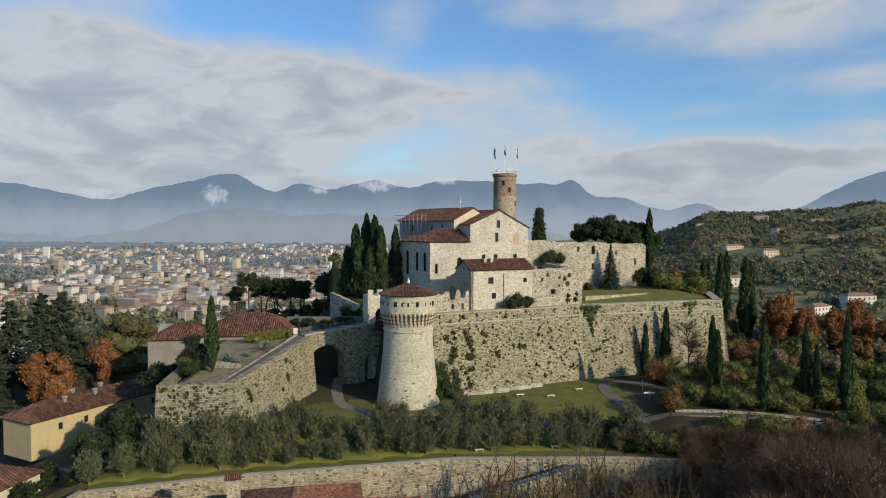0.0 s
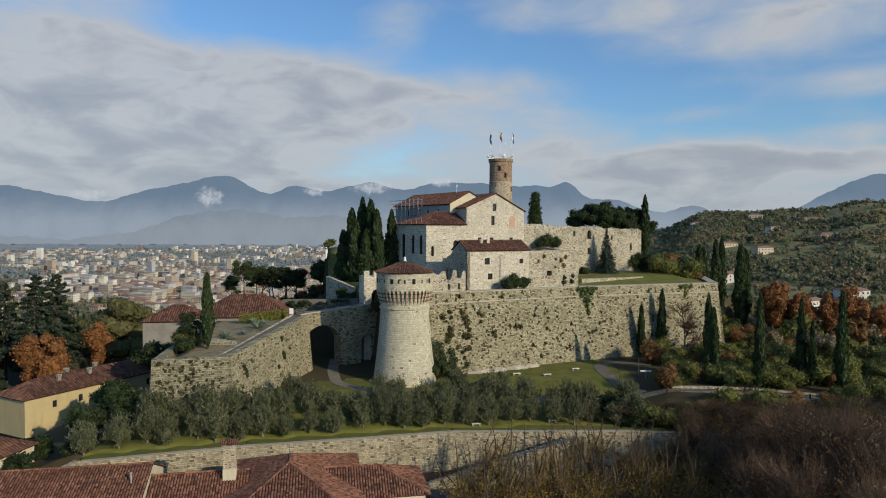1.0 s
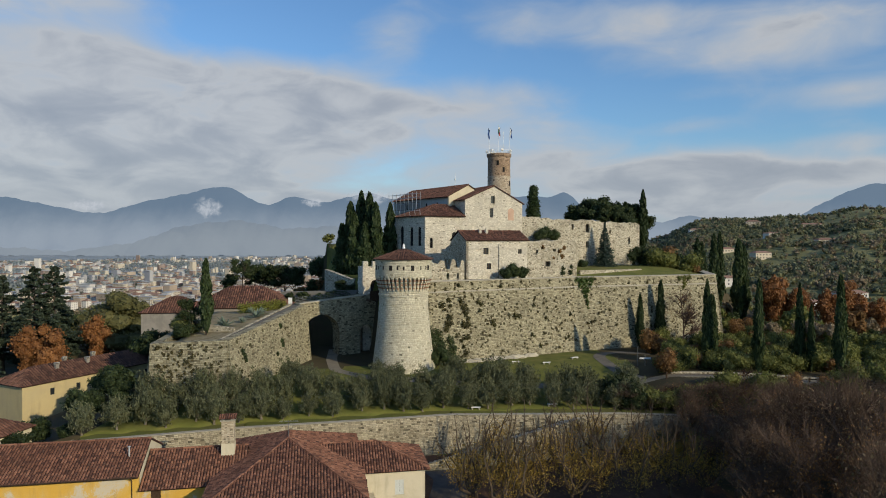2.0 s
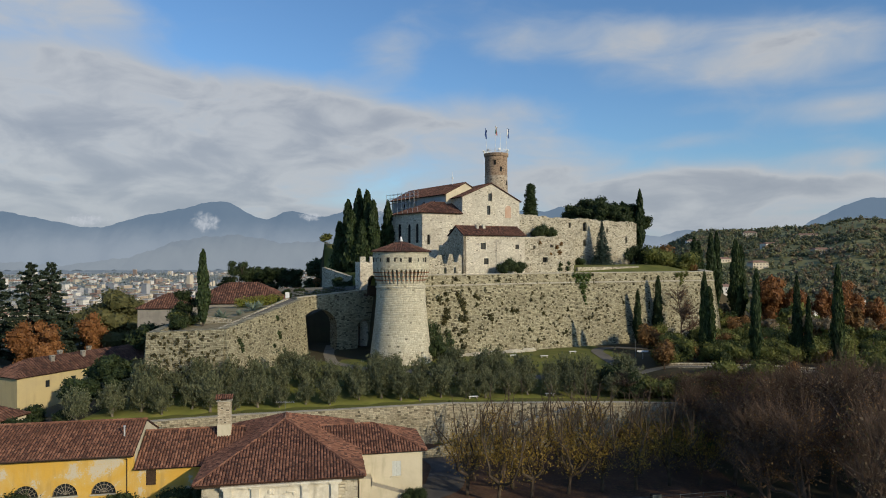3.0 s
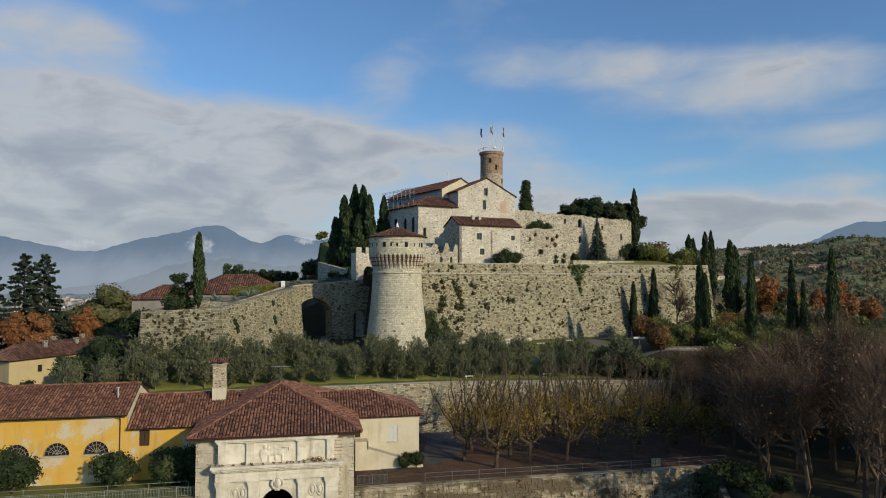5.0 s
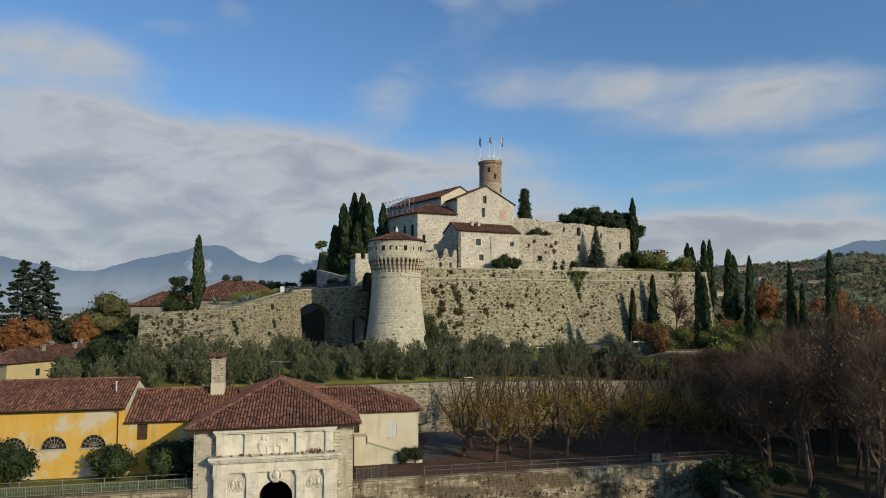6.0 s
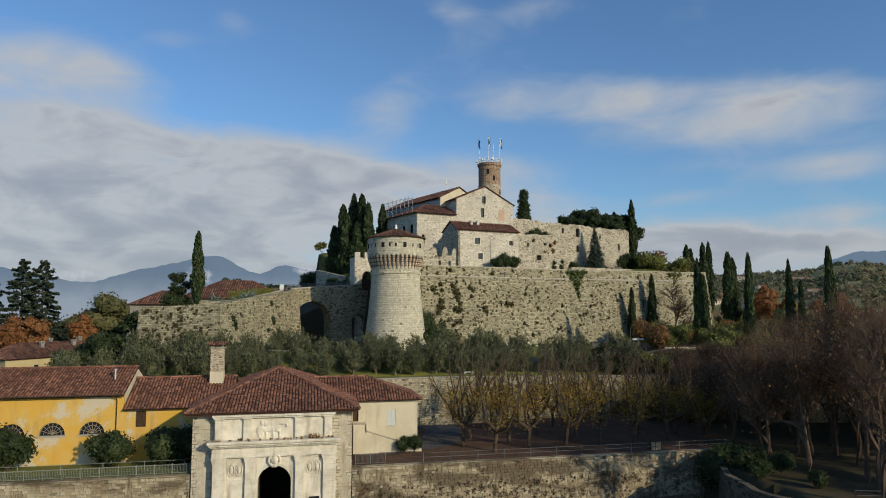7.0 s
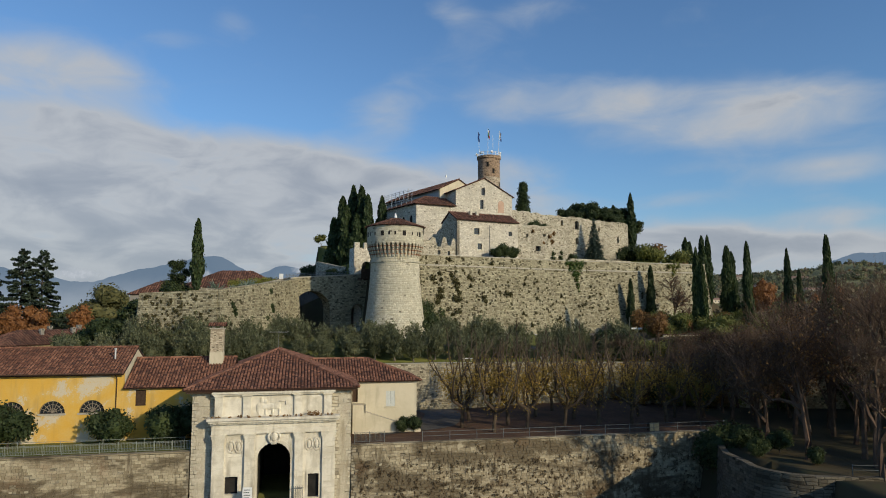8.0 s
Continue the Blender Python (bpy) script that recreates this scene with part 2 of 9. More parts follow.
def noisy(name, stops, scale=0.5, detail=6.0, rough=0.9, bump_by=0.3, second=None, metal=0.0):
    """A plain surface whose colour wanders between the stops; second: (scale, colour, weight)."""
    m, t, b = material(name)
    co = obj_coord(t)
    n = noise_node(t, co, scale, detail, 0.6, 0.2)
    col = ramp_node(t, n, stops)
    if second:
        col = mix_node(t, smooth_node(t, noise_node(t, co, second[0], 5.0, 0.6), 0.5, 0.66, 0.0, second[2]), col, second[1])
    t.links.new(col, b.inputs["Base Color"])
    b.inputs["Roughness"].default_value, b.inputs["Metallic"].default_value = rough, metal
    if bump_by:
        bump(t, b, noise_node(t, co, scale * 6, 4.0, 0.6), bump_by, 0.05)
    return m


STONE_FORT = rubble("fort_stone", (0.365, 0.335, 0.228), (0.205, 0.182, 0.118), (0.075, 0.064, 0.042), (0.58, 0.34), 0.35, 0.45, coursed=0.35, pits=0.06)
STONE_TOWER = rubble("tower_stone", (0.56, 0.525, 0.405), (0.47, 0.435, 0.33), (0.33, 0.30, 0.225), (0.62, 0.40), 0.28, 0.12, 6.4, 0.25, 0.012)
STONE_KEEP = rubble("keep_stone", (0.655, 0.61, 0.51), (0.52, 0.47, 0.375), (0.42, 0.375, 0.295), (0.46, 0.28), 0.30, 0.05, 0.0, 0.45, 0.015)
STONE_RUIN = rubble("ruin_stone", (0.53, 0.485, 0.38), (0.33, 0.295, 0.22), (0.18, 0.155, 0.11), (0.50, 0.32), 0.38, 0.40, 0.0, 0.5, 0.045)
STONE_TERRACE = rubble("terrace_stone", (0.46, 0.41, 0.295), (0.28, 0.245, 0.17), (0.13, 0.11, 0.075), (0.55, 0.32), 0.45, 0.4, 0.0, 0.5, 0.08)
STONE_MOAT = rubble("moat_stone", (0.36, 0.315, 0.225), (0.21, 0.18, 0.125), (0.13, 0.11, 0.08), (0.75, 0.38), 0.6, 0.35, 0.0, 0.45)
# Outwork masonry: the wall's shadow is put into these dark stone colours.
STONE_OUTWORK_SHADE = rubble("outwork_shaded_stone", (0.15, 0.13, 0.095), (0.085, 0.072, 0.05), (0.04, 0.035, 0.025), (0.7, 0.36), 0.6, 0.5, 0.0, 0.5)
STONE_GATE = rubble("gate_stone", (0.52, 0.47, 0.36), (0.44, 0.39, 0.29), (0.36, 0.315, 0.235), (0.8, 0.42), 0.35, 0.0, 0.0, 0.2, 0.01)
STONE_KEEPTOWER = rubble("keep_tower_stone", (0.50, 0.43, 0.33), (0.34, 0.27, 0.20), (0.25, 0.21, 0.17), (0.5, 0.3), 0.45, 0.1, 3.5, 0.8)
BRICK_RED = rubble("brick_red", (0.40, 0.29, 0.20), (0.24, 0.165, 0.11), (0.25, 0.21, 0.16), (0.45, 0.2), 0.4, 0.0, 3.5, 0.3)
MARBLE = plaster("white_marble", (0.70, 0.65, 0.535), (0.36, 0.31, 0.215), None, 0.45, 0.6, 0.65, 0.8)
YELLOW = plaster("yellow_plaster", (0.60, 0.36, 0.065), (0.56, 0.41, 0.17), (0.52, 0.47, 0.37), 0.75, 0.22, 0.9, 0.6)
CREAM = plaster("cream_plaster", (0.58, 0.52, 0.39), (0.46, 0.41, 0.29), None, 0.6, 0.3, 0.9, 0.5)
# Grey plaster darkened to paint the cast shade on the bridge wall.
SHADY_PLASTER = plaster("shade_grey_plaster", (0.20, 0.19, 0.17), (0.13, 0.125, 0.11), None, 0.5, 0.4)
# Weathered plaster, its base darkened to stand for shade on the wing's front.
WING_PLASTER = plaster("weathered_shaded_plaster", (0.27, 0.25, 0.22), (0.17, 0.16, 0.14), None, 0.6, 0.3)
GREY_PLASTER = plaster("grey_plaster", (0.42, 0.42, 0.41), (0.33, 0.33, 0.32), None, 0.5, 0.2)
COPPI = tiles_mat("clay_tiles", (0.165, 0.074, 0.048), (0.235, 0.112, 0.070), (0.075, 0.038, 0.028))
# Boarding colour: the shade in the gaps between tile columns is painted in.
TILE_BED_SHADE = noisy("tile_bed_shade", ((0.3, (0.035, 0.018, 0.013)), (0.7, (0.06, 0.03, 0.022))), 1.0)
COPPI_OLD = tiles_mat("old_clay_tiles", (0.125, 0.060, 0.042), (0.18, 0.088, 0.060), (0.065, 0.034, 0.026))
WOOD_DARK = noisy("dark_wood", ((0.3, (0.035, 0.022, 0.014)), (0.7, (0.075, 0.046, 0.028))), 3.0)
# Near-black colour that stands in for the shade inside openings.
PAINTED_DARK = noisy("painted_interior_shade", ((0.3, (0.012, 0.011, 0.010)), (0.7, (0.03, 0.028, 0.025))), 1.0, bump_by=0)
GRASS = noisy("grass", ((0.3, (0.085, 0.098, 0.020)), (0.55, (0.130, 0.136, 0.030)), (0.75, (0.17, 0.155, 0.046))), 0.3, second=(0.06, (0.14, 0.12, 0.05), 0.4))
LITTER = noisy("leaf_litter", ((0.3, (0.055, 0.036, 0.024)), (0.55, (0.095, 0.052, 0.034)), (0.75, (0.13, 0.085, 0.055))), 0.35, second=(2.2, (0.17, 0.10, 0.04), 0.5))
SCRUB = noisy("scrub_ground", ((0.3, (0.040, 0.036, 0.018)), (0.55, (0.068, 0.054, 0.028)), (0.75, (0.10, 0.075, 0.040))), 0.06, second=(0.5, (0.06, 0.06, 0.025), 0.6))
HILL_GROUND = noisy("hill_ground", ((0.3, (0.13, 0.135, 0.060)), (0.5, (0.185, 0.182, 0.080)), (0.65, (0.26, 0.235, 0.11)), (0.8, (0.18, 0.15, 0.085))), 0.012, second=(0.05, (0.11, 0.12, 0.055), 0.5), bump_by=0)
CITY_GROUND = noisy("city_ground", ((0.3, (0.16, 0.16, 0.15)), (0.5, (0.11, 0.12, 0.09)), (0.7, (0.20, 0.19, 0.18))), 0.008, second=(0.03, (0.10, 0.11, 0.07), 0.7), bump_by=0)
# Distant ground: pale grey-blue haze is painted into its base colour.
HAZED_PLAIN = noisy("hazed_plain", ((0.3, (0.32, 0.355, 0.375)), (0.5, (0.27, 0.305, 0.31)), (0.7, (0.38, 0.40, 0.41))), 0.005, second=(0.02, (0.26, 0.29, 0.29), 0.6), bump_by=0)
MOAT_FLOOR = noisy("moat_floor", ((0.3, (0.035, 0.04, 0.018)), (0.7, (0.07, 0.065, 0.03))), 0.3)
GRAVEL = noisy("gravel_road", ((0.3, (0.17, 0.15, 0.115)), (0.7, (0.25, 0.225, 0.175))), 0.5, second=(0.2, (0.20, 0.18, 0.14), 0.6))
PAVING = noisy("worn_paving", ((0.3, (0.11, 0.10, 0.085)), (0.7, (0.17, 0.155, 0.13))), 0.6, second=(0.2, (0.20, 0.18, 0.14), 0.5))
ASPHALT = noisy("asphalt", ((0.3, (0.055, 0.054, 0.053)), (0.7, (0.095, 0.09, 0.085))), 0.5, second=(0.15, (0.13, 0.11, 0.09), 0.5))
IRON = noisy("grey_iron", ((0.3, (0.10, 0.11, 0.11)), (0.7, (0.17, 0.18, 0.18))), 3.0, rough=0.55, bump_by=0, metal=0.3)
STEEL = noisy("galvanised_steel", ((0.3, (0.40, 0.41, 0.42)), (0.7, (0.52, 0.53, 0.54))), 3.0, rough=0.45, bump_by=0, metal=0.5)
WHITE = noisy("white_paint", ((0.3, (0.68, 0.68, 0.66)), (0.7, (0.78, 0.78, 0.76))), 2.0, rough=0.5, bump_by=0)
BARK = noisy("bark", ((0.3, (0.045, 0.036, 0.028)), (0.7, (0.10, 0.080, 0.060))), 2.0)
TWIG = noisy("twigs", ((0.3, (0.065, 0.042, 0.030)), (0.7, (0.125, 0.083, 0.058))), 1.0, bump_by=0)
OLIVE_BARK = noisy("olive_bark", ((0.3, (0.11, 0.095, 0.07)), (0.7, (0.22, 0.19, 0.14))), 2.0)
L_OLIVE = leaf_mat("olive_leaves", (0.088, 0.096, 0.050), (0.168, 0.172, 0.096))
L_CYP = leaf_mat("cypress_leaves", (0.025, 0.041, 0.015), (0.056, 0.080, 0.027))
L_DARK = leaf_mat("dark_leaves", (0.028, 0.042, 0.016), (0.065, 0.085, 0.032))
L_BUSH = leaf_mat("bush_leaves", (0.095, 0.105, 0.028), (0.19, 0.19, 0.055))
L_YELLOW = leaf_mat("yellow_leaves", (0.21, 0.140, 0.028), (0.36, 0.245, 0.050))
L_ORANGE = leaf_mat("orange_leaves", (0.165, 0.074, 0.028), (0.265, 0.128, 0.048))
L_BROWN = leaf_mat("brown_leaves", (0.14, 0.078, 0.030), (0.235, 0.132, 0.050))
L_BLUE = leaf_mat("spruce_needles", (0.035, 0.055, 0.045), (0.075, 0.105, 0.085))
L_CEDAR = leaf_mat("cedar_needles", (0.040, 0.056, 0.036), (0.080, 0.102, 0.066))
L_DRY = leaf_mat("dead_stalks", (0.095, 0.070, 0.042), (0.17, 0.13, 0.080))
L_WEED = leaf_mat("dry_weeds", (0.058, 0.052, 0.022), (0.105, 0.092, 0.042))
L_IVY = leaf_mat("ivy_leaves", (0.045, 0.075, 0.018), (0.09, 0.13, 0.035))
COPPI_DARK = tiles_mat("dark_clay_tiles", (0.105, 0.052, 0.038), (0.145, 0.074, 0.052), (0.055, 0.031, 0.024))
# Far leaf colours, lightened and greyed so that some haze is mixed in.
H_DARK = leaf_mat("hill_evergreens", (0.082, 0.096, 0.060), (0.125, 0.140, 0.082))
H_OLIVE = leaf_mat("hill_olives", (0.155, 0.158, 0.085), (0.225, 0.220, 0.115))
H_BROWN = leaf_mat("hill_browns", (0.180, 0.142, 0.090), (0.240, 0.192, 0.120))
SAND = noisy("dry_soil", ((0.3, (0.20, 0.16, 0.09)), (0.6, (0.30, 0.25, 0.15)), (0.8, (0.17, 0.15, 0.06))), 0.5, second=(0.6, (0.12, 0.11, 0.04), 0.6))
PALE_ROCK = noisy("pale_rock", ((0.3, (0.34, 0.31, 0.24)), (0.7, (0.52, 0.48, 0.39))), 0.6)
L_AGAVE = leaf_mat("agave_leaves", (0.16, 0.20, 0.15), (0.27, 0.31, 0.24))


def block_mat(name, dark, light, soot, GRIME=0.8):
    """Single cut stones: each of its own shade, pitted, with long dark streaks running over all of them."""
    m, t, b = material(name)
    info, geo = t.nodes.new("ShaderNodeObjectInfo"), t.nodes.new("ShaderNodeNewGeometry")
    f = math_node(t, "FRACT", math_node(t, "ADD", info.outputs["Random"], geo.outputs["Random Per Island"]))
    pos = geo.outputs["Position"]
    col = ramp_node(t, f, ((0.0, dark), (0.4, tuple(0.5 * (a + c) for a, c in zip(dark, light))), (1.0, light)))
    big = noise_node(t, pos, 0.22, 5.0, 0.6)
    streak = noise_node(t, vec_mul(t, pos, (1.0, 1.0, 0.18)), 0.7, 5.0, 0.65)
    fine = noise_node(t, pos, 5.0, 5.0, 0.65)
    grime = noise_node(t, vec_mul(t, pos, (0.12, 0.12, 0.42)), 1.0, 6.0, 0.62, 0.4)
    col = mix_node(t, smooth_node(t, streak, 0.50, 0.66, 0.0, 0.8), col, soot)
    col = mix_node(t, smooth_node(t, grime, 0.45, 0.57, 0.0, GRIME), col, soot)
    col = mix_node(t, smooth_node(t, big, 0.55, 0.75, 0.0, 0.45), col, (0.20, 0.11, 0.06))
    col = mix_node(t, smooth_node(t, fine, 0.35, 0.75, 0.0, 0.45), col, tuple(0.55 * v for v in dark))
    t.links.new(col, b.inputs["Base Color"])
    b.inputs["Roughness"].default_value = 0.95
    bump(t, b, fine, 0.7, 0.05)
    return m


BLOCK = block_mat("cut_blocks", (0.27, 0.222, 0.142), (0.48, 0.415, 0.285), (0.085, 0.063, 0.037), 0.85)
BLOCK_GATE = block_mat("gate_blocks", (0.49, 0.44, 0.335), (0.56, 0.505, 0.39), (0.30, 0.255, 0.175), 0.3)


def glass_mat():
    m, t, b = material("dark_glass")
    b.inputs["Base Color"].default_value = (0.02, 0.024, 0.028, 1)
    b.inputs["Roughness"].default_value, b.inputs["Specular IOR Level"].default_value = 0.08, 0.6
    return m


GLASS = glass_mat()


# ---- building blocks ----
def finish(bm, name, mat, smooth=False):
    bmesh.ops.recalc_face_normals(bm, faces=bm.faces)
    me = bpy.data.meshes.new(name)
    bm.to_mesh(me)
    bm.free()
    for m in (mat if isinstance(mat, (list, tuple)) else [mat]):
        me.materials.append(m)
    if smooth:
        me.polygons.foreach_set("use_smooth", [True] * len(me.polygons))
    return me


def part(name, bm, mat, parent, label="", smooth=False, kind=""):
    ob = new(name, finish(bm, name, mat, smooth) if isinstance(bm, bmesh.types.BMesh) else bm)
    ob.parent = parent
    return tagged(ob, label, kind=kind)


def thing(name, m, label, category, group="", kind=""):
    ob = new(name)
    ob.empty_display_size = 0.5
    ob.matrix_world = m
    return tagged(ob, label, category, group, kind)


def box(bm, x0, x1, y0, y1, z0, z1):
    v = [bm.verts.new(p) for p in ((x0, y0, z0), (x1, y0, z0), (x1, y1, z0), (x0, y1, z0), (x0, y0, z1), (x1, y0, z1), (x1, y1, z1), (x0, y1, z1))]
    for f in ((0, 3, 2, 1), (4, 5, 6, 7), (0, 1, 5, 4), (1, 2, 6, 5), (2, 3, 7, 6), (3, 0, 4, 7)):
        bm.faces.new([v[i] for i in f])
    return v


def boxes(*rows):
    bm = bmesh.new()
    for r in rows:
        box(bm, *r)
    return bm


def tube(bm, p0, p1, r0, r1, n=6):
    p0, p1 = Vector(p0), Vector(p1)
    q = (p1 - p0).to_track_quat("Z", "Y")
    rings = [[bm.verts.new(p + q @ Vector((r * math.cos(2 * math.pi * i / n), r * math.sin(2 * math.pi * i / n), 0))) for i in range(n)] for p, r in ((p0, r0), (p1, r1))]
    for i in range(n):
        bm.faces.new((rings[0][i], rings[0][(i + 1) % n], rings[1][(i + 1) % n], rings[1][i]))
    bm.faces.new(rings[0][::-1]), bm.faces.new(rings[1])


def lathe(bm, profile, n=48, cap=True):
    rings = [[bm.verts.new((r * math.cos(2 * math.pi * i / n), r * math.sin(2 * math.pi * i / n), z)) for i in range(n)] for r, z in profile]
    for a, c in zip(rings, rings[1:]):
        for i in range(n):
            bm.faces.new((a[i], a[(i + 1) % n], c[(i + 1) % n], c[i]))
    if cap:
        bm.faces.new(rings[0][::-1]), bm.faces.new(rings[-1])


def plate(bm, outline, holes=(), y0=0.0, y1=0.5, batter=0.0, top=0.0):
    """An upright plate in the x-z plane with holes through it, from y0 to y1; batter: how far its front leans, per metre below top."""
    from mathutils.geometry import delaunay_2d_cdt
    pts, edges = [], []
    for loop in (outline, *holes):
        k = len(pts)
        pts += [Vector(p) for p in loop]
        edges += [(k + i, k + (i + 1) % len(loop)) for i in range(len(loop))]
    vs, es, fs, _, oe, _ = delaunay_2d_cdt(pts, edges, [], 1, 1e-5)

    def within(loop, c):
        hit = False
        for (xa, za), (xb, zb) in zip(loop, list(loop[1:]) + [loop[0]]):
            if (za > c.y) != (zb > c.y) and c.x < (xb - xa) * (c.y - za) / (zb - za) + xa:
                hit = not hit
        return hit

    mid = [sum((vs[i] for i in f), Vector((0, 0))) / len(f) for f in fs]
    fs = [f for f, c in zip(fs, mid) if within(outline, c) and not any(within(h, c) for h in holes)]
    keep_e = {tuple(sorted(e)) for f in fs for e in zip(f, list(f[1:]) + [f[0]])}
    front = [bm.verts.new((p.x, y0 - batter * (top - p.y), p.y)) for p in vs]
    back = [bm.verts.new((p.x, y1, p.y)) for p in vs]
    for f in fs:
        bm.faces.new([front[i] for i in f]), bm.faces.new([back[i] for i in reversed(f)])
    for (a, c), o in zip(es, oe):
        if o and tuple(sorted((a, c))) in keep_e:
            bm.faces.new((front[a], front[c], back[c], back[a]))
    return bm


def rect(x0, x1, z0, z1):
    return [(x0, z0), (x1, z0), (x1, z1), (x0, z1)]


def arch(x0, x1, z0, spring, rise=None, n=12):
    """An arched opening's outline."""
    c, r = (x0 + x1) / 2, (x1 - x0) / 2
    rise = r if rise is None else rise
    return [(x0, z0), (x1, z0)] + [(c + r * math.cos(math.pi * i / n), spring + rise * math.sin(math.pi * i / n)) for i in range(n + 1)]


def place(x, y, z=0.0, turn=0.0):
    return pose(x, y, z, 0, 0, turn)


def window(parent, x0, x1, z0, z1, y=0.0, deep=0.35, surround=None, bars=True, shutters=None, name="window", label=""):
    """Glass set back in an opening of a wall at y, with its casing, glazing bars, sill and, where told, stone surround or shutters."""
    bm = boxes((x0, x1, y + deep, y + deep + 0.04, z0, z1))
    w = part(name, bm, GLASS, parent, label)
    c = 0.07
    bm = boxes((x0, x0 + c, y + deep - 0.06, y + deep - 0.003, z0, z1), (x1 - c, x1, y + deep - 0.06, y + deep - 0.003, z0, z1),
               (x0 + c, x1 - c, y + deep - 0.06, y + deep - 0.003, z1 - c, z1), (x0 + c, x1 - c, y + deep - 0.06, y + deep - 0.003, z0, z0 + c))
    if bars:
        m = (x0 + x1) / 2
        box(bm, m - 0.03, m + 0.03, y + deep - 0.055, y + deep - 0.002, z0 + c, z1 - c)
        for k in (1, 2):
            zz = z0 + (z1 - z0) * k / 3
            box(bm, x0 + c, x1 - c, y + deep - 0.05, y + deep - 0.001, zz - 0.025, zz + 0.025)
    part("window_frame", bm, WOOD_DARK, w)
    if surround:
        s = 0.22
        bm = boxes((x0 - s, x0 - 0.003, y - 0.07, y + 0.12, z0 - s, z1 + s), (x1 + 0.003, x1 + s, y - 0.07, y + 0.12, z0 - s, z1 + s),
                   (x0 - 0.003, x1 + 0.003, y - 0.07, y + 0.12, z1 + 0.003, z1 + s), (x0 - s - 0.08, x1 + s + 0.08, y - 0.14, y + 0.12, z0 - s - 0.12, z0 - 0.003))
        part("window_surround", bm, surround, w)
    if shutters:
        bm = bmesh.new()
        m = (x0 + x1) / 2
        for a, c2 in ((x0, m - 0.01), (m + 0.01, x1)):
            box(bm, a, c2, y + 0.06, y + 0.10, z0, z1)
            k = z0 + 0.12
            while k < z1 - 0.1:
                box(bm, a + 0.06, c2 - 0.06, y + 0.035, y + 0.06, k, k + 0.07)
                k += 0.16
        part("shutter", bm, shutters, w)
    return w


def roof_tiles(corners, eave, pitch_len=0.5, pitch_wide=0.42, seed=1):
    """Barrel tiles laid on a plane polygon (world or local points, eave edge named by its two corner indices): columns of
    half-round tiles running up from the eave."""
    rng = random.Random(seed)
    p = [Vector(c) for c in corners]
    o, u = p[eave[0]], (p[eave[1]] - p[eave[0]]).normalized()
    n = (p[1] - p[0]).cross(p[2] - p[1]).normalized()
    if n.z < 0:
        n = -n
    s = n.cross(u)
    if sum(((q - o).dot(s)) for q in p) < 0:
        s = -s
    flat = [((q - o).dot(u), (q - o).dot(s)) for q in p]
    lo, hi = min(a for a, _ in flat), max(a for a, _ in flat)
    verts, faces = [], []
    count = max(1, int((hi - lo) / pitch_wide))
    r = pitch_wide * 0.41
    for i in range(count):
        a = lo + (i + 0.5) * (hi - lo) / count
        cuts = []
        for (a0, b0), (a1, b1) in zip(flat, flat[1:] + flat[:1]):
            if (a0 - a) * (a1 - a) < 0:
                cuts.append(b0 + (b1 - b0) * (a - a0) / (a1 - a0))
        if len(cuts) < 2:
            continue
        b0, b1 = min(cuts), max(cuts)
        b = b0 - 0.10 + rng.uniform(-0.04, 0.04)
        while b < b1 - 0.15:
            e = min(b + pitch_len * 1.12, b1 + 0.05)
            k = len(verts)
            sx, lift = rng.uniform(-0.02, 0.02), rng.uniform(0.0, 0.02)
            for bb, rr, up in ((b, r, 0.05 + lift), (e, r * 0.82, 0.01)):
                for j in range(5):
                    th = math.pi * j / 4
                    verts.append(o + u * (a + sx - rr * math.cos(th)) + s * bb + n * (up + rr * 0.62 * math.sin(th)))
            faces += [(k + j, k + j + 1, k + 6 + j, k + 5 + j) for j in range(4)]
            faces.append((k, k + 1, k + 2, k + 3, k + 4))
            b += pitch_len
    me = bpy.data.meshes.new("roof_tiles")
    me.from_pydata([tuple(v) for v in verts], [], faces)
    return me


def roof_plane(parent, corners, eave, thick=0.22, mat=None, seed=1, wide=0.42, long=0.5, label=""):
    """One slope of a tiled roof: its boarding and the tiles on it. Returns the boarding."""
    mat = mat or COPPI
    p = [Vector(c) for c in corners]
    n = (p[1] - p[0]).cross(p[2] - p[1]).normalized()
    n = n if n.z > 0 else -n
    bm = bmesh.new()
    up, dn = [bm.verts.new(q) for q in p], [bm.verts.new(q - n * thick) for q in p]
    bm.faces.new(up), bm.faces.new(dn[::-1])
    for i in range(len(p)):
        bm.faces.new((up[i], dn[i], dn[(i + 1) % len(p)], up[(i + 1) % len(p)]))
    r = part("roof", bm, TILE_BED_SHADE, parent, label)
    me = roof_tiles(corners, eave, long, wide, seed)
    me.materials.append(mat)
    part("roof_tiles", me, mat, r, kind="stuff")
    return r


def ridge_tiles(parent, a, c, mat=None, r=0.17):
    """A line of ridge tiles."""
    mat = mat or COPPI
    a, c = Vector(a), Vector(c)
    bm = bmesh.new()
    n = max(1, int((c - a).length / 0.5))
    for i in range(n):
        p, q = a.lerp(c, i / n), a.lerp(c, (i + 1.1) / n)
        tube(bm, p + Vector((0, 0, 0.06)), q + Vector((0, 0, 0.03)), r, r * 0.85, 8)
    part("ridge_tile", bm, mat, parent, kind="stuff")


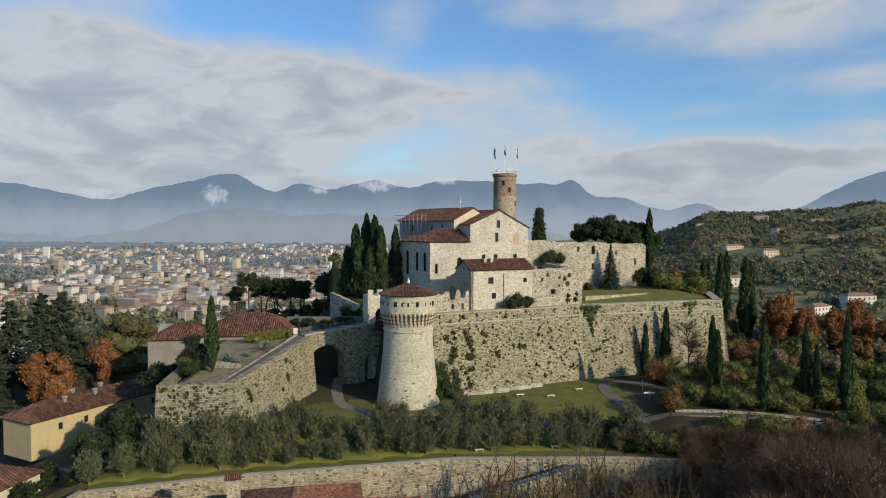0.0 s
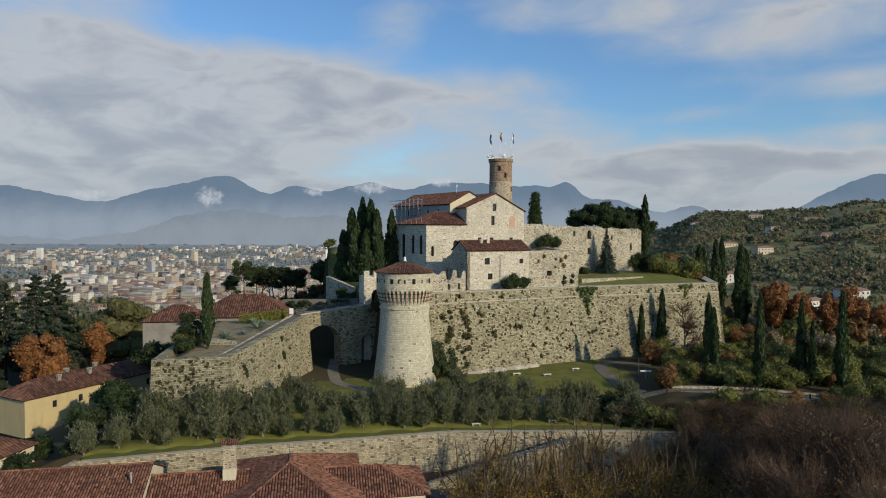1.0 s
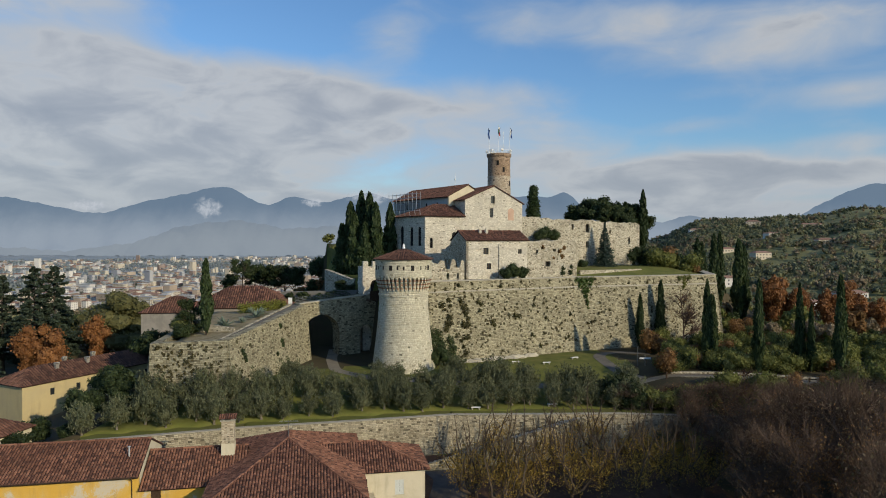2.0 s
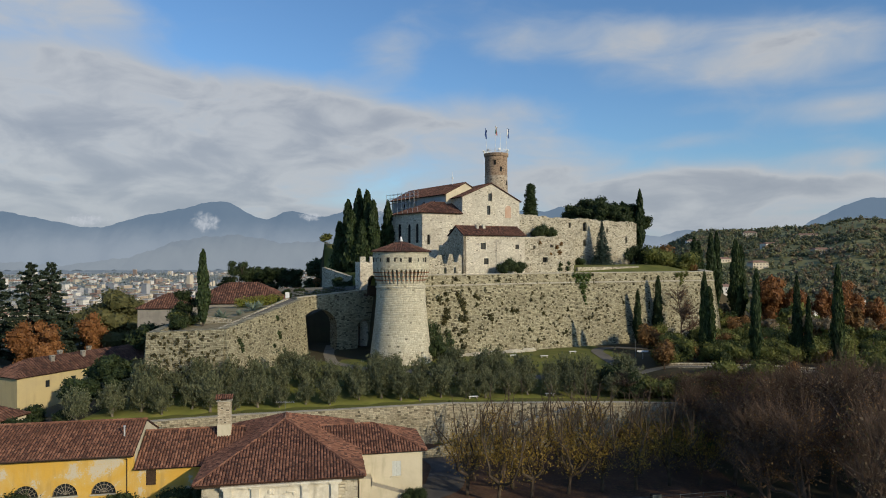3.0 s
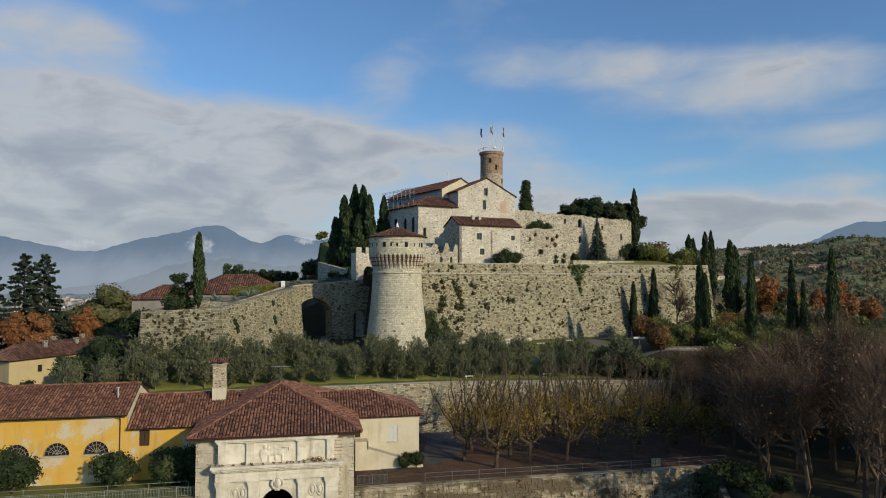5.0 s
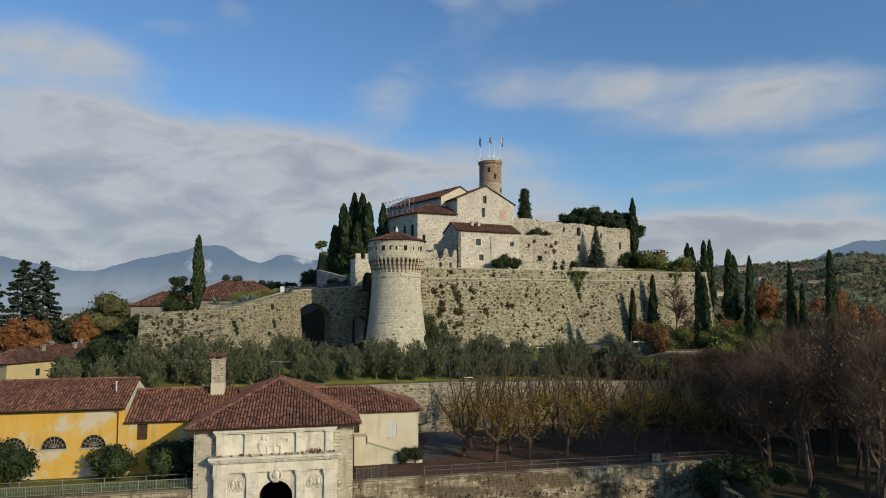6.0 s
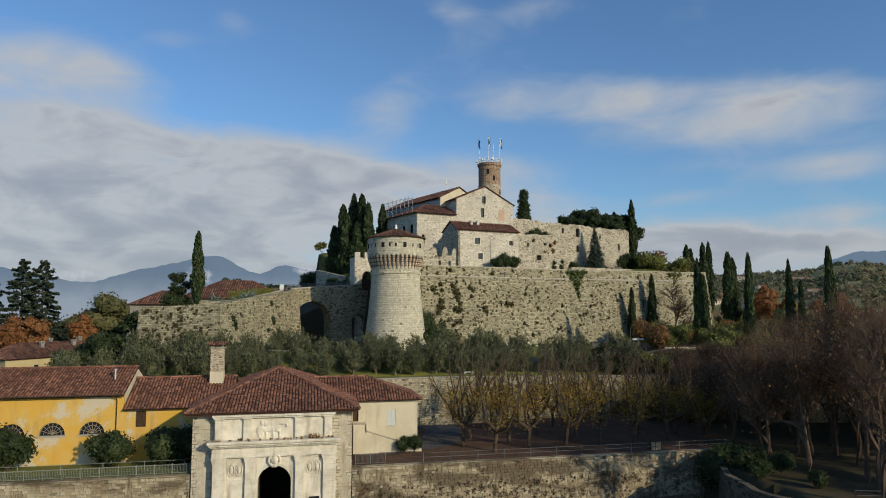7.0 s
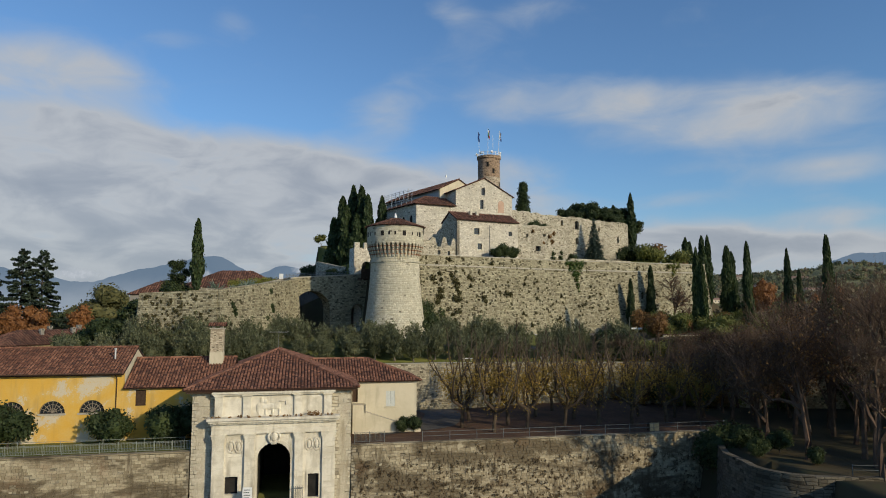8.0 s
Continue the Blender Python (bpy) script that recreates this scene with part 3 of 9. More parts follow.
# ---- plants ----
def leaf_quads(points, normals, size, rng, stretch=1.6, droop=0.0):
    """A small bent leaf clump at each point."""
    n = len(points)
    a = rng.normal(size=(n, 3))
    nn = normals + 0.7 * rng.normal(size=(n, 3))
    nn /= np.linalg.norm(nn, axis=1, keepdims=True)
    u = np.cross(nn, a)
    u /= np.linalg.norm(u, axis=1, keepdims=True)
    v = np.cross(nn, u)
    if droop:
        v = v * (1 - droop) + np.array([0, 0, 1.0]) * droop
        u = np.cross(v, nn)
        u /= np.linalg.norm(u, axis=1, keepdims=True) + 1e-9
    s = size * rng.uniform(0.6, 1.35, size=(n, 1))
    u, v = u * s * 0.5, v * s * 0.5 * stretch
    lift = nn * s * 0.18
    return np.stack([points - v, points + u * 0.9 + lift * 0.3, points + v, points - u * 0.9 + lift * 0.3], 1).reshape(-1, 3)


def mesh_of_quads(name, verts, mat, extra=None):
    n = len(verts) // 4
    faces = np.arange(n * 4).reshape(-1, 4).tolist()
    vl = verts.tolist()
    if extra:
        k = len(vl)
        vl += [tuple(v) for v in extra[0]]
        faces += [tuple(i + k for i in f) for f in extra[1]]
    me = bpy.data.meshes.new(name)
    me.from_pydata(vl, [], faces)
    me.materials.append(mat)
    return me


def blob_core(lumps, scale=0.72, rng=None):
    """Rough dark heart of a crown: one lumpy low-poly form for each lump."""
    vs, fs = [], []
    for c, r in lumps:
        k = len(vs)
        for i in range(5):
            th = math.pi * (i + 0.5) / 5
            for j in range(7):
                ph = 2 * math.pi * j / 7
                w = scale * (0.8 + 0.4 * rng.random())
                vs.append((c[0] + r[0] * w * math.sin(th) * math.cos(ph), c[1] + r[1] * w * math.sin(th) * math.sin(ph), c[2] + r[2] * w * math.cos(th)))
        for i in range(4):
            for j in range(7):
                fs.append((k + i * 7 + j, k + i * 7 + (j + 1) % 7, k + (i + 1) * 7 + (j + 1) % 7, k + (i + 1) * 7 + j))
    return vs, fs


def lump_leaves(lumps, count, size, rng, stretch=1.5, fill=0.55):
    vol = np.array([r[0] * r[1] * r[2] for _, r in lumps]) ** 0.67
    pick = rng.choice(len(lumps), count, p=vol / vol.sum())
    d = rng.normal(size=(count, 3))
    d /= np.linalg.norm(d, axis=1, keepdims=True)
    rad = fill + (1 - fill) * rng.random((count, 1)) ** 0.6
    rad *= 1 + 0.12 * rng.normal(size=(count, 1))
    c = np.array([c for c, _ in lumps])[pick]
    r = np.array([r for _, r in lumps])[pick]
    return leaf_quads(c + d * r * rad, d, size, rng, stretch)


def branch_tree(rng, height, spread, levels=4, first=0.28, forks=4, upright=0.6, trunk=0.22, twigs=0, twig_len=1.0, keep=0.45, wand=0.016):
    """Tapered trunk, limbs and twigs as one mesh's vertices and faces; also the tips."""
    vs, fs, tips = [], [], []

    def limb(p, way, length, r, level):
        n = 5 if level == 0 else 4 if level == 1 else 3
        steps = 3 if level < 2 else 2
        pts, q = [p], p.copy()
        for s in range(steps):
            way = (way + Vector(rng.normal(size=3)) * (0.10 if level == 0 else 0.2) + Vector((0, 0, 0.06 * upright))).normalized()
            q = q + way * length / steps
            pts.append(q.copy())
        k = len(vs)
        for i, c in enumerate(pts):
            rr = r * (1 - 0.55 * i / steps)
            t = (pts[min(i + 1, steps)] - pts[max(i - 1, 0)]).to_track_quat("Z", "Y")
            for j in range(n):
                vs.append(tuple(c + t @ Vector((rr * math.cos(2 * math.pi * j / n), rr * math.sin(2 * math.pi * j / n), 0))))
        for i in range(steps):
            for j in range(n):
                fs.append((k + i * n + j, k + i * n + (j + 1) % n, k + (i + 1) * n + (j + 1) % n, k + (i + 1) * n + j))
        if level + 1 >= levels:
            tips.append((pts[-1], way))
            return
        m = forks + (1 if rng.random() < 0.4 else 0)
        for i in range(m):
            f = 1.0 if i == 0 else rng.uniform(0.45, 1.0)
            base = pts[0].lerp(pts[-1], f) if f < 1 else pts[-1]
            side = Vector((math.cos(2.4 * i + rng.uniform(0, 6)), math.sin(2.4 * i + rng.uniform(0, 6)), 0))
            w = (way * 0.55 + side * (spread * (1.0 - 0.35 * (i == 0))) + Vector((0, 0, upright * 0.5))).normalized()
            limb(base, w, length * rng.uniform(0.55, 0.8), r * keep * rng.uniform(0.8, 1.1), level + 1)

    limb(Vector((0, 0, 0)), Vector((0, 0, 1)), height * first, trunk, 0)
    for p, w in list(tips):
        for _ in range(twigs):
            d = (w + Vector(rng.normal(size=3)) * 0.55 + Vector((0, 0, 0.3 * upright))).normalized()
            e = p + d * twig_len * rng.uniform(0.5, 1.2)
            side = d.orthogonal().normalized() * wand
            k = len(vs)
            s = p - w * rng.uniform(0, 0.8)
            vs.extend([tuple(s - side), tuple(s + side), tuple(e)])
            fs.append((k, k + 1, k + 2))
    return vs, fs, tips


def mesh_plain(name, vs, fs, mat):
    me = bpy.data.meshes.new(name)
    me.from_pydata([tuple(v) for v in vs], [], fs)
    me.materials.append(mat)
    return me


def tree_thing(name, label, category, parts, group=""):
    """A tree standing at the world's origin, to be copied: parts are (name, mesh, label)."""
    t = thing(name, Matrix(), label, category, group)
    for n, me, lab in parts:
        part(n, me, None, t, lab)
    return t


def scatter_copy(proto, spots, first=True):
    """Stands the tree at the first spot and copies of it at the others: (x, y, z, turn, size, height factor)."""
    out = []
    for i, (x, y, z, turn, s, hgt) in enumerate(spots):
        m = place(x, y, z, turn)
        ob = proto if i == 0 and first else copy_thing(proto, m)
        ob.matrix_world = m
        ob.scale = (s, s, s * hgt)
        out.append(ob)
    return out


# ---- the lie of the land ----
def sstep(a, b, v):
    s = np.clip((v - a) / (b - a), 0, 1)
    return s * s * (3 - 2 * s)


def moat_line(x):
    return 80.8 + (np.asarray(x) + 29.75) * 0.2016


def terrace_line(x):
    return np.interp(x, [-200, -61, -36, -20, 1, 34, 120], [60, 107.5, 116.0, 119.8, 125.3, 126.5, 118])


def fort_line(x):
    return np.interp(x, [-60, -8, 34.3, 78, 200], [140, 155.5, 177.3, 192.2, 235])


RAVELIN = [(-56.3, 128.6), (-44.2, 128.6), (-36.8, 161.0), (-42, 190), (-64, 190)]
WARD = [(-13, 158.0), (34.3, 178.3), (78.0, 193.0), (96, 262), (60, 300), (-30, 290), (-44, 235), (-38, 205), (-20, 172)]


def inside(poly, x, y):
    hit = np.zeros_like(x, bool)
    for (x0, y0), (x1, y1) in zip(poly, poly[1:] + poly[:1]):
        c = (y0 > y) != (y1 > y)
        hit ^= c & (x < (x1 - x0) * (y - y0) / (y1 - y0 + 1e-12) + x0)
    return hit


def edge_distance(poly, x, y):
    d = np.full_like(x, 1e9)
    for (x0, y0), (x1, y1) in zip(poly, poly[1:] + poly[:1]):
        dx, dy = x1 - x0, y1 - y0
        s = np.clip(((x - x0) * dx + (y - y0) * dy) / (dx * dx + dy * dy), 0, 1)
        d = np.minimum(d, np.hypot(x - x0 - s * dx, y - y0 - s * dy))
    return d


def wave(x, y, k, seed=0.0):
    return (np.sin(x * k + 1.3 + seed) * np.cos(y * k * 0.83 + 0.7 * seed) + 0.5 * np.sin(x * k * 2.1 + y * k * 1.7 + seed) + 0.25 * np.cos(x * k * 4.3 - y * k * 3.9 + 2 * seed)) / 1.75


def land(x, y):
    """The ground's height."""
    x, y = np.asarray(x, float), np.asarray(y, float)
    d = np.hypot(x, y - 150)
    right = sstep(0.02, 0.30, x / np.maximum(y, 60))
    # round the castle hill
    far = np.hypot(x, y)
    plain = -62 + 3 * wave(x, y, 0.004)
    # the wooded hill across the valley
    ang = x / np.maximum(y, 1)
    crest = 30 + 42 * sstep(0.28, 0.44, ang) + 7 * sstep(0.45, 0.65, ang) + 4 * np.sin(ang * 23) + 3 * np.sin(ang * 51 + 1)
    hill = -18 + (crest + 18) * sstep(400, 1150, far) - 45 * sstep(1250, 2400, far) + 7 * wave(x, y, 0.012, 2.0) * sstep(300, 600, far)
    low = plain * (1 - right) + hill * right
    near = 11.0 + 1.2 * wave(x, y, 0.03) - 9 * sstep(80, 190, x) - 11 * sstep(-58, -100, x) * sstep(190, 150, y) - 4 * sstep(-60, -110, x)
    z = near + (low - near) * sstep(120, 430, d)
    # terraces in front of the castle
    tl, fl = terrace_line(x), fort_line(x)
    s = np.clip((y - tl) / np.maximum(fl - tl, 1), 0, 1)
    terr = 6.6 + 3.9 * sstep(0.02, 0.75, s)
    shelf = 6.6 + 4.1 * sstep(130.5, 137.0, y)                             # level shelf that carries the road to the right
    terr = terr + (shelf - terr) * sstep(36, 50, x) * (1 - 0.5 * sstep(100, 135, x))
    front = (y < fl) & (y >= tl + 2.3) & (x > -64) & (x < 140)
    z = np.where(front, terr + (z - terr) * sstep(90, 140, x), z)
    left = (y < 190) & (y >= tl) & (x <= -58)
    z = np.where(left & (x > -200), np.minimum(z, 6.8 - 3.5 * sstep(-62, -75, x)), z)
    # castle ward, with falling banks behind and beside it
    wd, win = edge_distance(WARD, x, y), inside(WARD, x, y)
    bank = 30 - 0.75 * wd
    ok = ~((y < fl + 2) & (x > -40) & (x < 96)) & ~((x > -37) & (x < 0) & (y < 180)) & ~((x > 70) & (y < 262))
    z = np.where(~win & ok & (d < 400), np.maximum(z, np.where(x > 60, bank, 24 - 0.55 * wd)), z)
    ward = 29.6 + 2.2 * sstep(2, 16, wd) + 9.0 * sstep(202, 222, y) * sstep(0, 4, y - 200.5 - 0.488 * (x - 22)) * sstep(72, 60, x)
    z = np.where(win, ward, z)
    rv = inside(RAVELIN, x, y)
    z = np.where(rv, 19.0 + 2.4 * sstep(130, 165, y) + 0.08 * np.clip(x + 55, 0, 20), z)
    # promenade, moat and the ground outside
    ml = moat_line(x)
    garden = (y < tl + 2.3) & (y >= ml + 2.3) & (x > -140) & (x < 160)
    g = np.where(x > 36, -1.2 - 0.4 * sstep(40, 60, x), -0.75 + 0.02 * (y - ml) * sstep(0, 20, x))
    z = np.where(garden, g, z)
    out = y < ml + 2.3
    moat = out & (x < 36.5 + 0.35 * np.clip(83 - y, 0, 12)) & (y > 48)
    platform = out & ~moat & (y > 48)
    z = np.where(moat, -11.0, z)
    z = np.where(platform, -1.55, z)
    z = np.where(out & (y <= 48), -3.0 - 30 * sstep(-40, -400, y), z)
    # floor under the gatehouse
    gu, gv = (x + 29.75) * 0.980 + (y - 80.8) * 0.198, (y - 80.8) * 0.980 - (x + 29.75) * 0.198
    z = np.where((gu > 1.5) & (gu < 17.8) & (gv > -2) & (gv < 26.5), np.minimum(z, -7.0), z)
    return z


def zone_of(x, y, z):
    tl, fl, ml = terrace_line(x), fort_line(x), moat_line(x)
    far = np.hypot(x, y)
    right = x / np.maximum(y, 1) > 0.14
    k = np.full(x.shape, 2)                                               # scrub
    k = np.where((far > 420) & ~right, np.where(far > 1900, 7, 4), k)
    k = np.where((far > 330) & right, 3, k)
    lawn = (y > tl) & (y < fl) & (x > -62) & (x < 44 - 0.2 * np.abs(y - 158)) & ((x < 34) | (y > 140))
    k = np.where(lawn, 0, k)
    k = np.where(inside(WARD, x, y), 0, k)
    k = np.where(inside(RAVELIN, x, y), 6, k)
    k = np.where((y <= tl) & (y > ml) & (x > -12), 1, k)
    k = np.where((y <= tl) & (y > ml) & (x <= -12), 0, k)
    k = np.where((y <= ml), 5, k)
    k = np.where((y <= ml) & (x > 36), 2, k)
    k = np.where((y <= tl) & (y > ml) & (x > 45), 2, k)
    return k


def axis_steps(stops):
    """Grid lines: stretches (from, to, step)."""
    out = []
    for a, c, s in stops:
        out += list(np.arange(a, c, s))
    return np.array(out + [stops[-1][1]])


def build_ground():
    xs = axis_steps([(-4700, -1400, 330), (-1400, -400, 50), (-400, -130, 12), (-130, 130, 2.0), (130, 400, 9), (400, 1600, 30), (1600, 4700, 310)])
    ys = axis_steps([(-900, 30, 93), (30, 70, 5), (70, 230, 2.0), (230, 420, 8), (420, 1800, 30), (1800, 4900, 200)])
    gx, gy = np.meshgrid(xs, ys)
    gz = land(gx, gy)
    nx, ny = len(xs), len(ys)
    verts = np.stack([gx, gy, gz], -1).reshape(-1, 3)
    i = np.arange(nx * ny).reshape(ny, nx)
    faces = np.stack([i[:-1, :-1], i[:-1, 1:], i[1:, 1:], i[1:, :-1]], -1).reshape(-1, 4)
    me = bpy.data.meshes.new("ground")
    me.from_pydata(verts.tolist(), [], faces.tolist())
    for m in (GRASS, LITTER, SCRUB, HILL_GROUND, CITY_GROUND, MOAT_FLOOR, SAND, HAZED_PLAIN):
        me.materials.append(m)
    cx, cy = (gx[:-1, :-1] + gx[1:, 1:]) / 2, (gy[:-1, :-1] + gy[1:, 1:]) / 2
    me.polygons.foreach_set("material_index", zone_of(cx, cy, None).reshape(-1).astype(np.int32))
    me.polygons.foreach_set("use_smooth", [True] * len(me.polygons))
    tagged(new("ground", me), "grassy castle hill, wooded slopes and city plain", "ground", kind="structure")


build_ground()


def strip(name, pts, width, mat, label, category="road", lift=0.07, kind="structure"):
    """A road or path laid on the ground along a line of points."""
    line = [Vector((*p, 0)) for p in pts]
    fine = []
    for a, c in zip(line, line[1:]):
        n = max(1, int((c - a).length / 1.2))
        fine += [a.lerp(c, i / n) for i in range(n)]
    fine.append(line[-1])
    for _ in range(4):
        fine = [fine[0]] + [(a + 2 * c + e) / 4 for a, c, e in zip(fine, fine[1:], fine[2:])] + [fine[-1]]
    vs, fs, cols = [], [], 5
    for i, p in enumerate(fine):
        w = (fine[min(i + 1, len(fine) - 1)] - fine[max(i - 1, 0)]).normalized()
        side = Vector((w.y, -w.x, 0))
        for j in range(cols):
            q = p + side * width * (j / (cols - 1) - 0.5)
            vs.append((q.x, q.y, float(land(q.x, q.y)) + lift))
    for i in range(len(fine) - 1):
        for j in range(cols - 1):
            k = i * cols + j
            fs.append((k, k + 1, k + cols + 1, k + cols))
    ob = new(name, mesh_plain(name, vs, fs, mat))
    return tagged(ob, label, category, kind=kind)


strip("road", [(-30, 172), (-28.5, 160), (-25.5, 148), (-18, 141), (0, 141.5), (20, 142.0), (38, 143.4), (49, 142.4), (57.6, 142.2), (66.4, 140.4), (74.2, 137.2), (82, 135.3), (110, 131)], 2.6, GRAVEL, "pale gravel road along the foot of the fortress")
strip("path", [(42.5, 144.5), (40.2, 150), (38.6, 157.4), (37.8, 165), (39.6, 170.5), (44.5, 172), (52, 169)], 3.0, PAVING, "worn grey path curving up to the bastion wall", lift=0.09)
strip("path", [(-9, 94.5), (0, 100), (1, 112), (-2, 117)], 6.0, ASPHALT, "grey asphalt yard beside the gatehouse")


# ---- retaining and fortress walls ----
def long_wall(name, p0, p1, z0, z1, thick, mat, label, batter=0.0, cap=None, holes=(), outline=None, z1b=None, verge=None):
    """A straight wall between two places, as a piece of the setting."""
    dx, dy = p1[0] - p0[0], p1[1] - p0[1]
    length, turn = math.hypot(dx, dy), math.degrees(math.atan2(dy, dx))
    ob = thing(name, place(p0[0], p0[1], 0, turn), label, "wall", kind="structure")
    bm = bmesh.new()
    z1b = z1 if z1b is None else z1b
    plate(bm, outline or [(0, z0), (length, z0), (length, z1b), (0, z1)], holes, 0, thick, batter, max(z1, z1b))
    part("wall_face", bm, mat, ob)
    if cap:
        bm = bmesh.new()
        plate(bm, [(-0.02, z1 + 0.004), (length + 0.02, z1b + 0.004), (length + 0.02, z1b + 0.12), (-0.02, z1 + 0.12)], (), -0.10, min(thick, 0.8) + 0.1)
        part("coping", bm, cap, ob)
    if verge:
        bm = bmesh.new()
        plate(bm, [(0, z1 + 0.004), (length, z1b + 0.004), (length, z1b + 0.1), (0, z1 + 0.1)], (), min(thick, 0.8) + 0.12, thick + 0.5)
        part("verge", bm, verge, ob)
    return ob


COPING = plaster("coping_stone", (0.42, 0.39, 0.32), (0.30, 0.28, 0.23), None, 0.6, 0.8)

# moat walls either side of the gate
long_wall("wall_moat_west", (-95, 67.65), (-29.9, 80.78), -11.5, -0.72, 3.8, STONE_MOAT, "stained stone moat wall with dark streaks", 0.05, BLOCK, verge=GRASS)
long_wall("wall_moat_east", (-10.9, 84.6), (43.2, 95.5), -11.5, -0.72, 3.8, STONE_MOAT, "weathered stone moat wall with tufts of weed", 0.05, BLOCK, verge=LITTER)


def platform_wall():
    """The rounded outwork across the moat."""
    pts = [(43.2, 95.6), (36.8, 88), (35.4, 83)] + [(42.5 - 7.0 * math.cos(a), 76.5 - 6.0 * math.sin(a)) for a in np.linspace(-0.2, 1.45, 12)] + [(60, 69.5), (95, 66)]
    vs, fs = [], []
    for i, (x, y) in enumerate(pts):
        x0, y0 = pts[max(i - 1, 0)]
        x1, y1 = pts[min(i + 1, len(pts) - 1)]
        n = Vector((y1 - y0, x0 - x1)).normalized()                          # inwards, away from the moat
        n = -n
        for q, z in (((x - 0.5 * n.x, y - 0.5 * n.y), -11.5), ((x, y), -1.2), ((x + 0.8 * n.x, y + 0.8 * n.y), -1.2), ((x + 0.8 * n.x, y + 0.8 * n.y), -11.5)):
            vs.append((q[0], q[1], z))
    for i in range(len(pts) - 1):
        for j in range(4):
            fs.append((i * 4 + j, i * 4 + (j + 1) % 4, i * 4 + 4 + (j + 1) % 4, i * 4 + 4 + j))
    tagged(new("wall_outwork", mesh_plain("wall_outwork", vs, fs, STONE_OUTWORK_SHADE)), "rounded stone outwork wall beyond the moat, painted dark for shade", "wall", kind="structure")


platform_wall()

# terrace wall behind the gatehouse, in stretches
TW = [(-61, 107.5), (-36, 116.0), (-20, 119.8), (1, 125.3), (34, 126.5), (75, 122.5)]
for a, c in zip(TW, TW[1:]):
    long_wall("wall_terrace", a, c, -2, 6.5, 4.2, STONE_TERRACE, "old grey stone terrace wall topped by a grass strip", 0.04, COPING, verge=GRASS)
long_wall("wall_terrace", (-63.5, 96), (-61, 107.5), -2, 6.3, 1.2, STONE_TERRACE, "old grey stone terrace wall topped by a grass strip", 0.0, z1b=6.85)

# main curtain wall: two faces meeting at a blunt angle, leaning back, with a cordon below the parapet
CURTAIN = [(-7.0, 156.0), (34.3, 177.3), (78.0, 192.2), (92, 250)]
for i, (a, c) in enumerate(zip(CURTAIN, CURTAIN[1:])):
    w = long_wall("wall_curtain", a, c, 6, 29.9, 2.2, STONE_FORT, "tall sunlit rubble fortress wall dotted with weeds", 0.13)
    ln = math.hypot(c[0] - a[0], c[1] - a[1])
    bm = boxes((-0.15, ln + 0.15, -0.42, 0.05, 27.3, 27.65))
    part("cordon", bm, COPING, w)
    bm = boxes((-0.1, ln + 0.1, -0.12, 2.3, 29.9, 30.1))
    part("coping", bm, COPING, w)

# ravelin: front, flank beside the ramp, far side
long_wall("wall_ravelin", (-57.9, 127.0), (-42.8, 127.1), 5, 19.8, 1.6, STONE_FORT, "weathered stone ravelin wall with dry weeds", 0.11, z1b=20.5)
long_wall("wall_ravelin", (-42.8, 127.1), (-34.6, 160.6), 4, 20.5, 1.3, STONE_FORT, "sunlit stone ravelin flank rising to the bridge", 0.09, z1b=24.2)
long_wall("wall_ravelin", (-66, 175), (-57.9, 127.0), 3, 19.8, 1.6, STONE_FORT, "shaded stone ravelin wall", 0.11)


